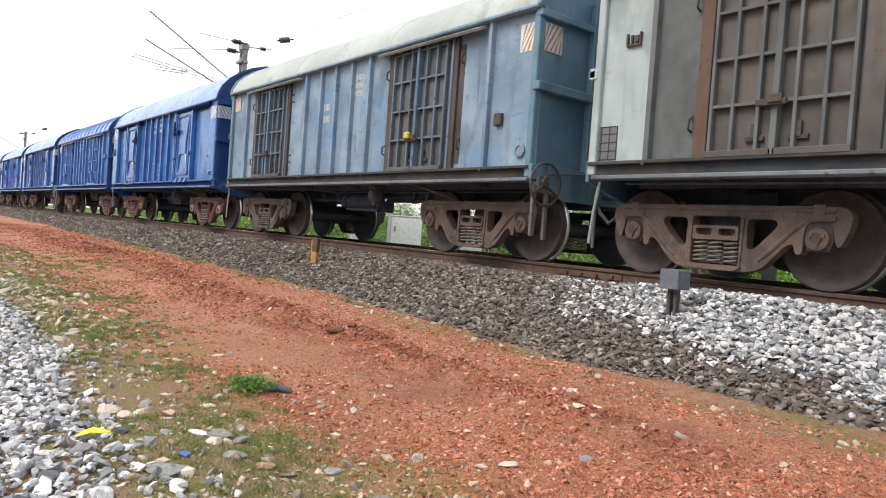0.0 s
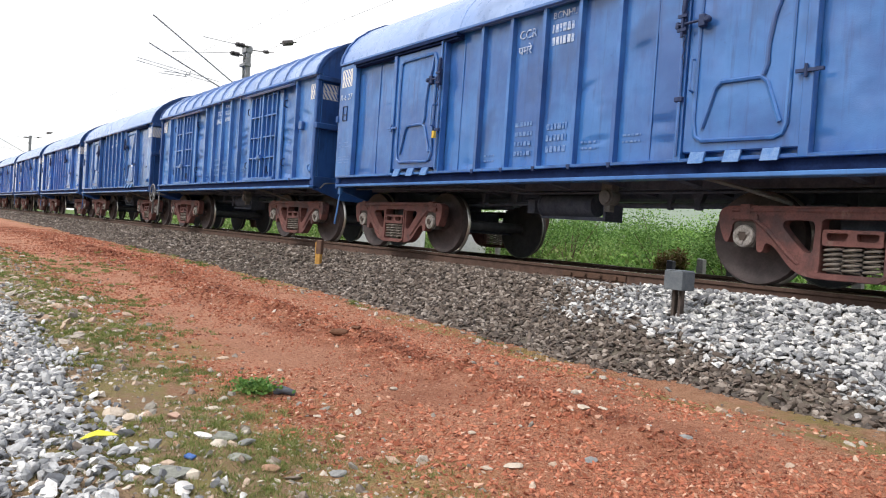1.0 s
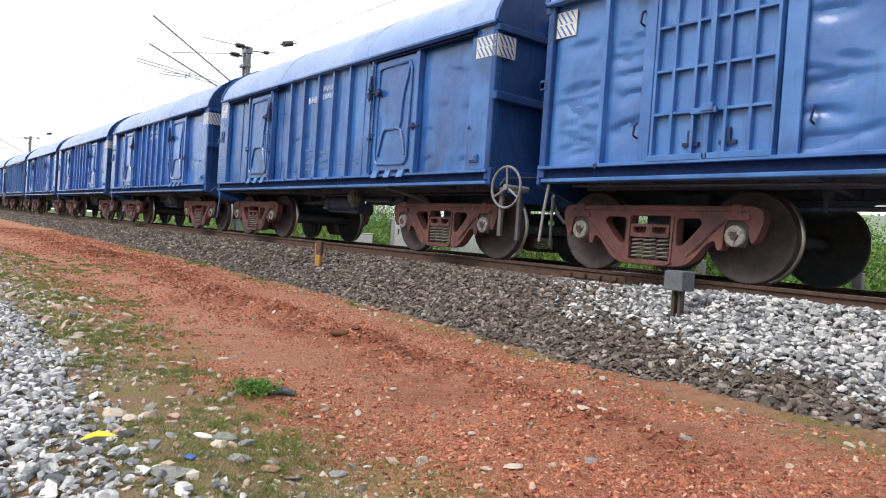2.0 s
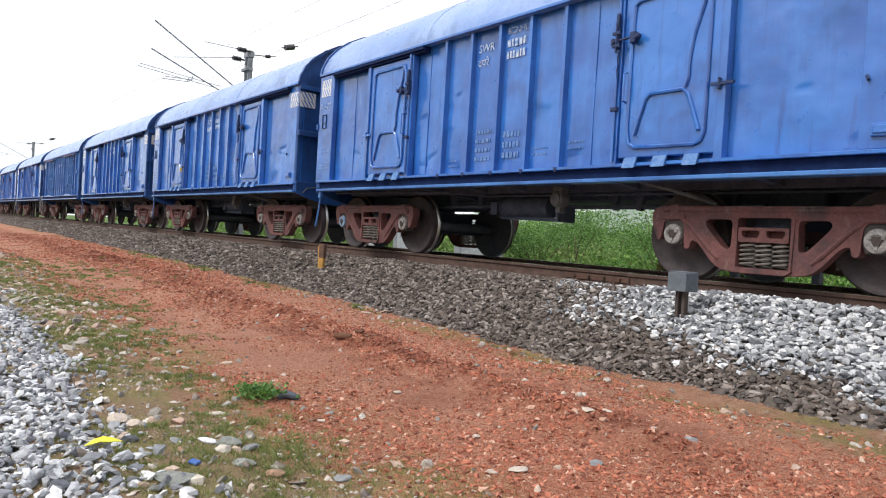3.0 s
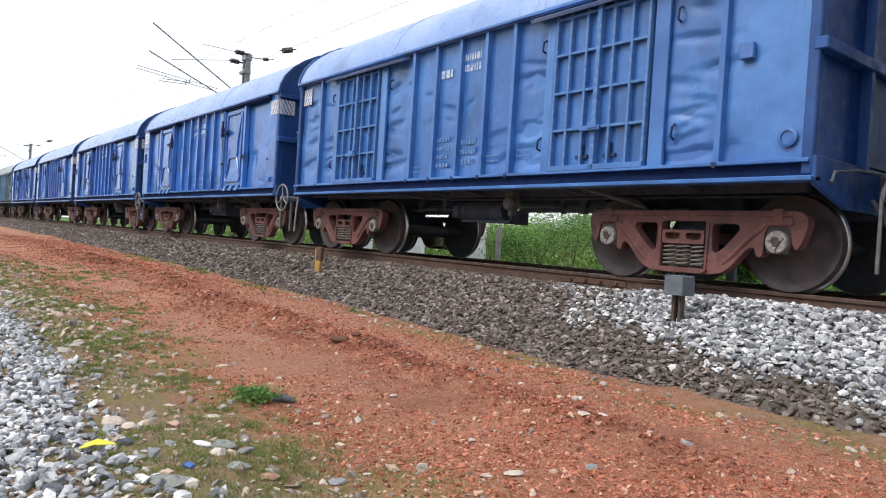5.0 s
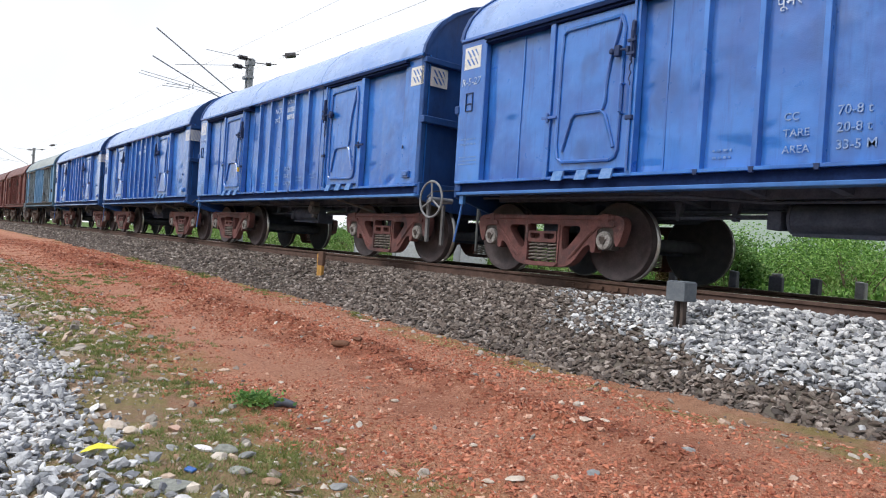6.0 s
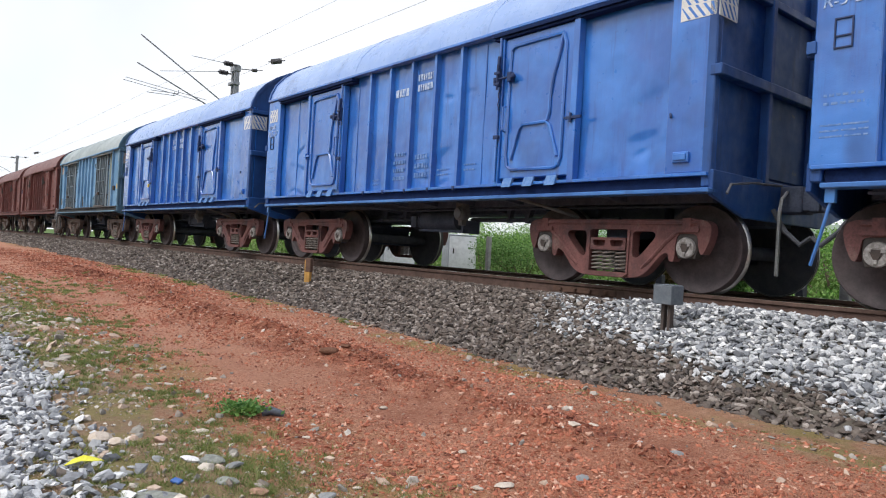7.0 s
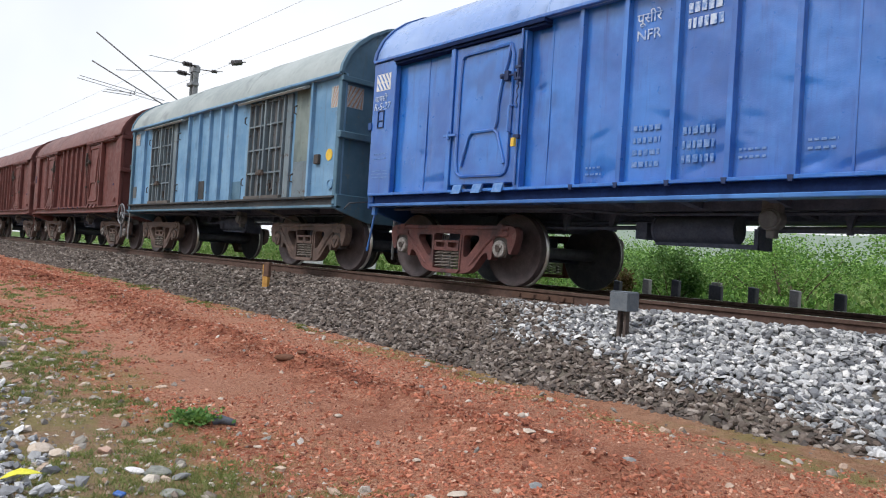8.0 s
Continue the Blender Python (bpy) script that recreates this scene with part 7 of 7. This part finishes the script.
tall_ = (0.22 + 0.5 * smooth(11.2, 12.6, y)) * (0.75 + 0.5 * ripple(x * 1.1, y * 1.1))
near_weeds = leaf_cards("weeds", np.stack([x, y, ground_z(x, y) + np.maximum(0.02, tall_) * rng.random(len(x))], 1), rng.uniform(0.05, 0.13, len(x)), LEAF_BRIGHT, None, 1.2)
tagged(near_weeds, "dense bright green weeds round the fence stubs", "weeds", kind="stuff")
x, y = rng.uniform(-130, 10, 16000), 26 + 60 * rng.random(16000) ** 1.3
field = leaf_cards("field_growth", np.stack([x, y, ground_z(x, y) + rng.random(len(x)) * (0.7 + 0.012 * y)], 1), rng.uniform(0.25, 0.6, len(x)), GRASS_LEAF, None, 1.0)
tagged(field, "green growth over the field beyond the track", "field", kind="stuff")
x, y = rng.uniform(-420, 40, 26000), 95 + 60 * rng.random(26000)
crown_h = 3.5 + 2.2 * ripple(x * 0.05, y * 0.05)
far = leaf_cards("far_trees", np.stack([x, y, ground_z(x, y) + crown_h * rng.random(len(x)) ** 0.7], 1), rng.uniform(0.6, 1.5, len(x)), LEAF, None, 0.6)
tagged(far, "far low line of green trees", "trees", kind="stuff")

# Unseen trees added behind the camera, darkening low reflections in the wagon sides.
x, y = rng.uniform(-190, 70, 24000), rng.uniform(-40, -26, 24000)
crown_h = 6.5 + 2.4 * ripple(x * 0.07, y * 0.05)
behind = leaf_cards("tree_line", np.stack([x, y, ground_z(x, y) + crown_h * rng.random(len(x)) ** 0.8], 1), rng.uniform(0.6, 1.4, len(x)), LEAF, None, 0.6)
tagged(behind, "unseen line of green trees added behind the viewpoint to darken low reflections", "trees", kind="stuff")

# small plant on the dirt
pl = empty("small_plant", pose(-3.72, 1.65, float(ground_z(-3.72, 1.65))), "small bright green leafy plant on red dirt", "plant")
q = rng.normal(size=(460, 3)) * np.array([0.058, 0.058, 0.014]) + np.array([0, 0, 0.038])
q[:, 2] = np.abs(q[:, 2]) + 0.004
leaf_cards("foliage", q, rng.uniform(0.020, 0.042, len(q)), LEAF, pl, 0.5)
b = bmesh.new()
for i in range(9):
    a_ = i * 0.7
    tube(b, [(0, 0, -0.01), (0.04 * math.cos(a_), 0.04 * math.sin(a_), 0.04), (0.09 * math.cos(a_), 0.09 * math.sin(a_), 0.07)], 0.003, 5)
part("stem", b, LEAF, pl)

# thin grass in patches on the verge and along the toe of the ballast
patches = [(-6.96, 1.34, 0.8, 1500), (-5.72, 1.30, 0.5, 900), (-2.74, 1.33, 0.38, 1500), (-2.40, 1.22, 0.36, 1500), (-4.40, 1.41, 0.32, 900), (-3.74, 1.45, 0.25, 500), (-10.0, 1.45, 1.1, 1500),
           (-3.1, 0.95, 0.40, 1300), (-2.75, 0.75, 0.30, 900), (-3.4, 0.80, 0.25, 500), (-3.3, 1.25, 0.30, 900), (-2.9, 1.45, 0.25, 700), (-4.9, 1.15, 0.45, 1100), (-6.0, 1.45, 0.6, 1300), (-8.3, 1.75, 0.7, 1500), (-12, 1.9, 1.4, 1500), (-7.3, 4.5, 0.30, 500), (-4.9, 4.62, 0.3, 300), (-10.5, 4.6, 0.6, 600), (-13.5, 4.7, 0.9, 600),
           (-17, 4.7, 1.4, 700), (-8.5, 1.15, 0.5, 700), (-2.0, 4.55, 0.35, 250), (-1.2, 4.3, 0.3, 200), (-2.3, 1.75, 0.2, 200), (-6.2, 0.95, 0.4, 600), (-1.9, 1.6, 0.3, 500), (-14, 1.3, 2.0, 1500)]
px_, py_ = [], []
for x, y, r_, n_ in patches:
    n_ = int(n_ * (2.0 if y < 3 else 0.8))
    m_ = max(6, n_ // 28)                                        # tufts
    tx_, ty_ = x + rng.normal(size=m_) * r_ * 0.55, y + rng.normal(size=m_) * r_ * (0.5 if y < 3 else 0.16)
    pick_ = (m_ * rng.random(n_) ** 1.4).astype(int)
    px_.append(tx_[pick_] + rng.normal(size=n_) * 0.016 * (1 + 0.06 * abs(x)))
    py_.append(ty_[pick_] + rng.normal(size=n_) * 0.016 * (1 + 0.06 * abs(x)))
x, y = np.concatenate(px_), np.concatenate(py_)
n_ = len(x)
base = np.stack([x, y, ground_z(x, y) - 0.004], 1)
h_ = rng.uniform(0.008, 0.032, n_) * (1 + 0.05 * np.maximum(0, -x - 4))
lean = np.stack([rng.normal(size=n_) * 0.7, rng.normal(size=n_) * 0.7, np.ones(n_)], 1) * h_[:, None]
ang = rng.uniform(0, math.pi, n_)
side_ = np.stack([np.cos(ang), np.sin(ang), np.zeros(n_)], 1) * (0.0018 + 0.0008 * np.maximum(0, -x - 2))[:, None]
v = np.stack([base - side_, base + side_, base + lean], 1).reshape(-1, 3)
grass = from_arrays("grass", v, np.arange(3 * n_).reshape(-1, 3), leaves("thin_verge_grass", [(0.10, 0.135, 0.040), (0.16, 0.205, 0.060), (0.26, 0.28, 0.095), (0.37, 0.34, 0.17)]))
tagged(grass, "thin short grass in patches on the verge", "grass", kind="stuff")

# the gravel goes on behind and beside the viewpoint
x, y = scatter(11000, -12.0, 5.0, -2.6, 0.7)
keep = ((x > -1.65) | (y < -0.58)) & (rng.random(len(x)) < smooth(0.75, 0.25, y)) & (rng.random(len(x)) < smooth(-2.7, -1.6, y)) & (rng.random(len(x)) < smooth(5.0, 1.5, x))
x, y = x[keep], y[keep]
behind_gravel = stones("gravel", np.stack([x, y, ground_z(x, y) + rng.uniform(0.0, 0.02, len(x))], 1), 0.012 + 0.021 * rng.random(len(x)) ** 1.5, BALLAST_WHITE, coarse=True)
tagged(behind_gravel, "pale grey crushed gravel on the verge", "gravel", kind="stuff")


# ---------------------------------------------------------------- what moves
def motions():
    """The train rolls past at an even speed, its wheels turning."""
    ticks = [0.0, 1 / 30, 2 / 30] + [0.5 * i for i in range(1, 16)] + [8.0 - 2 / 30, 8.0 - 1 / 30, 8.0]
    turns = [i / 30 for i in range(241)]
    spin = [(t, math.degrees(SPEED * t / WR)) for t in turns]
    for k, w in TRAIN.items():
        walk(w, [(t, wagon_pose(k, t)) for t in ticks])
        for o in w.children:
            if o.name.startswith("wheel_set"):
                x = o.matrix_basis.translation.x
                walk(o, [(t, pose(x, 0, WR, 0, a + 40 * x, 0)) for t, a in spin])


motions()
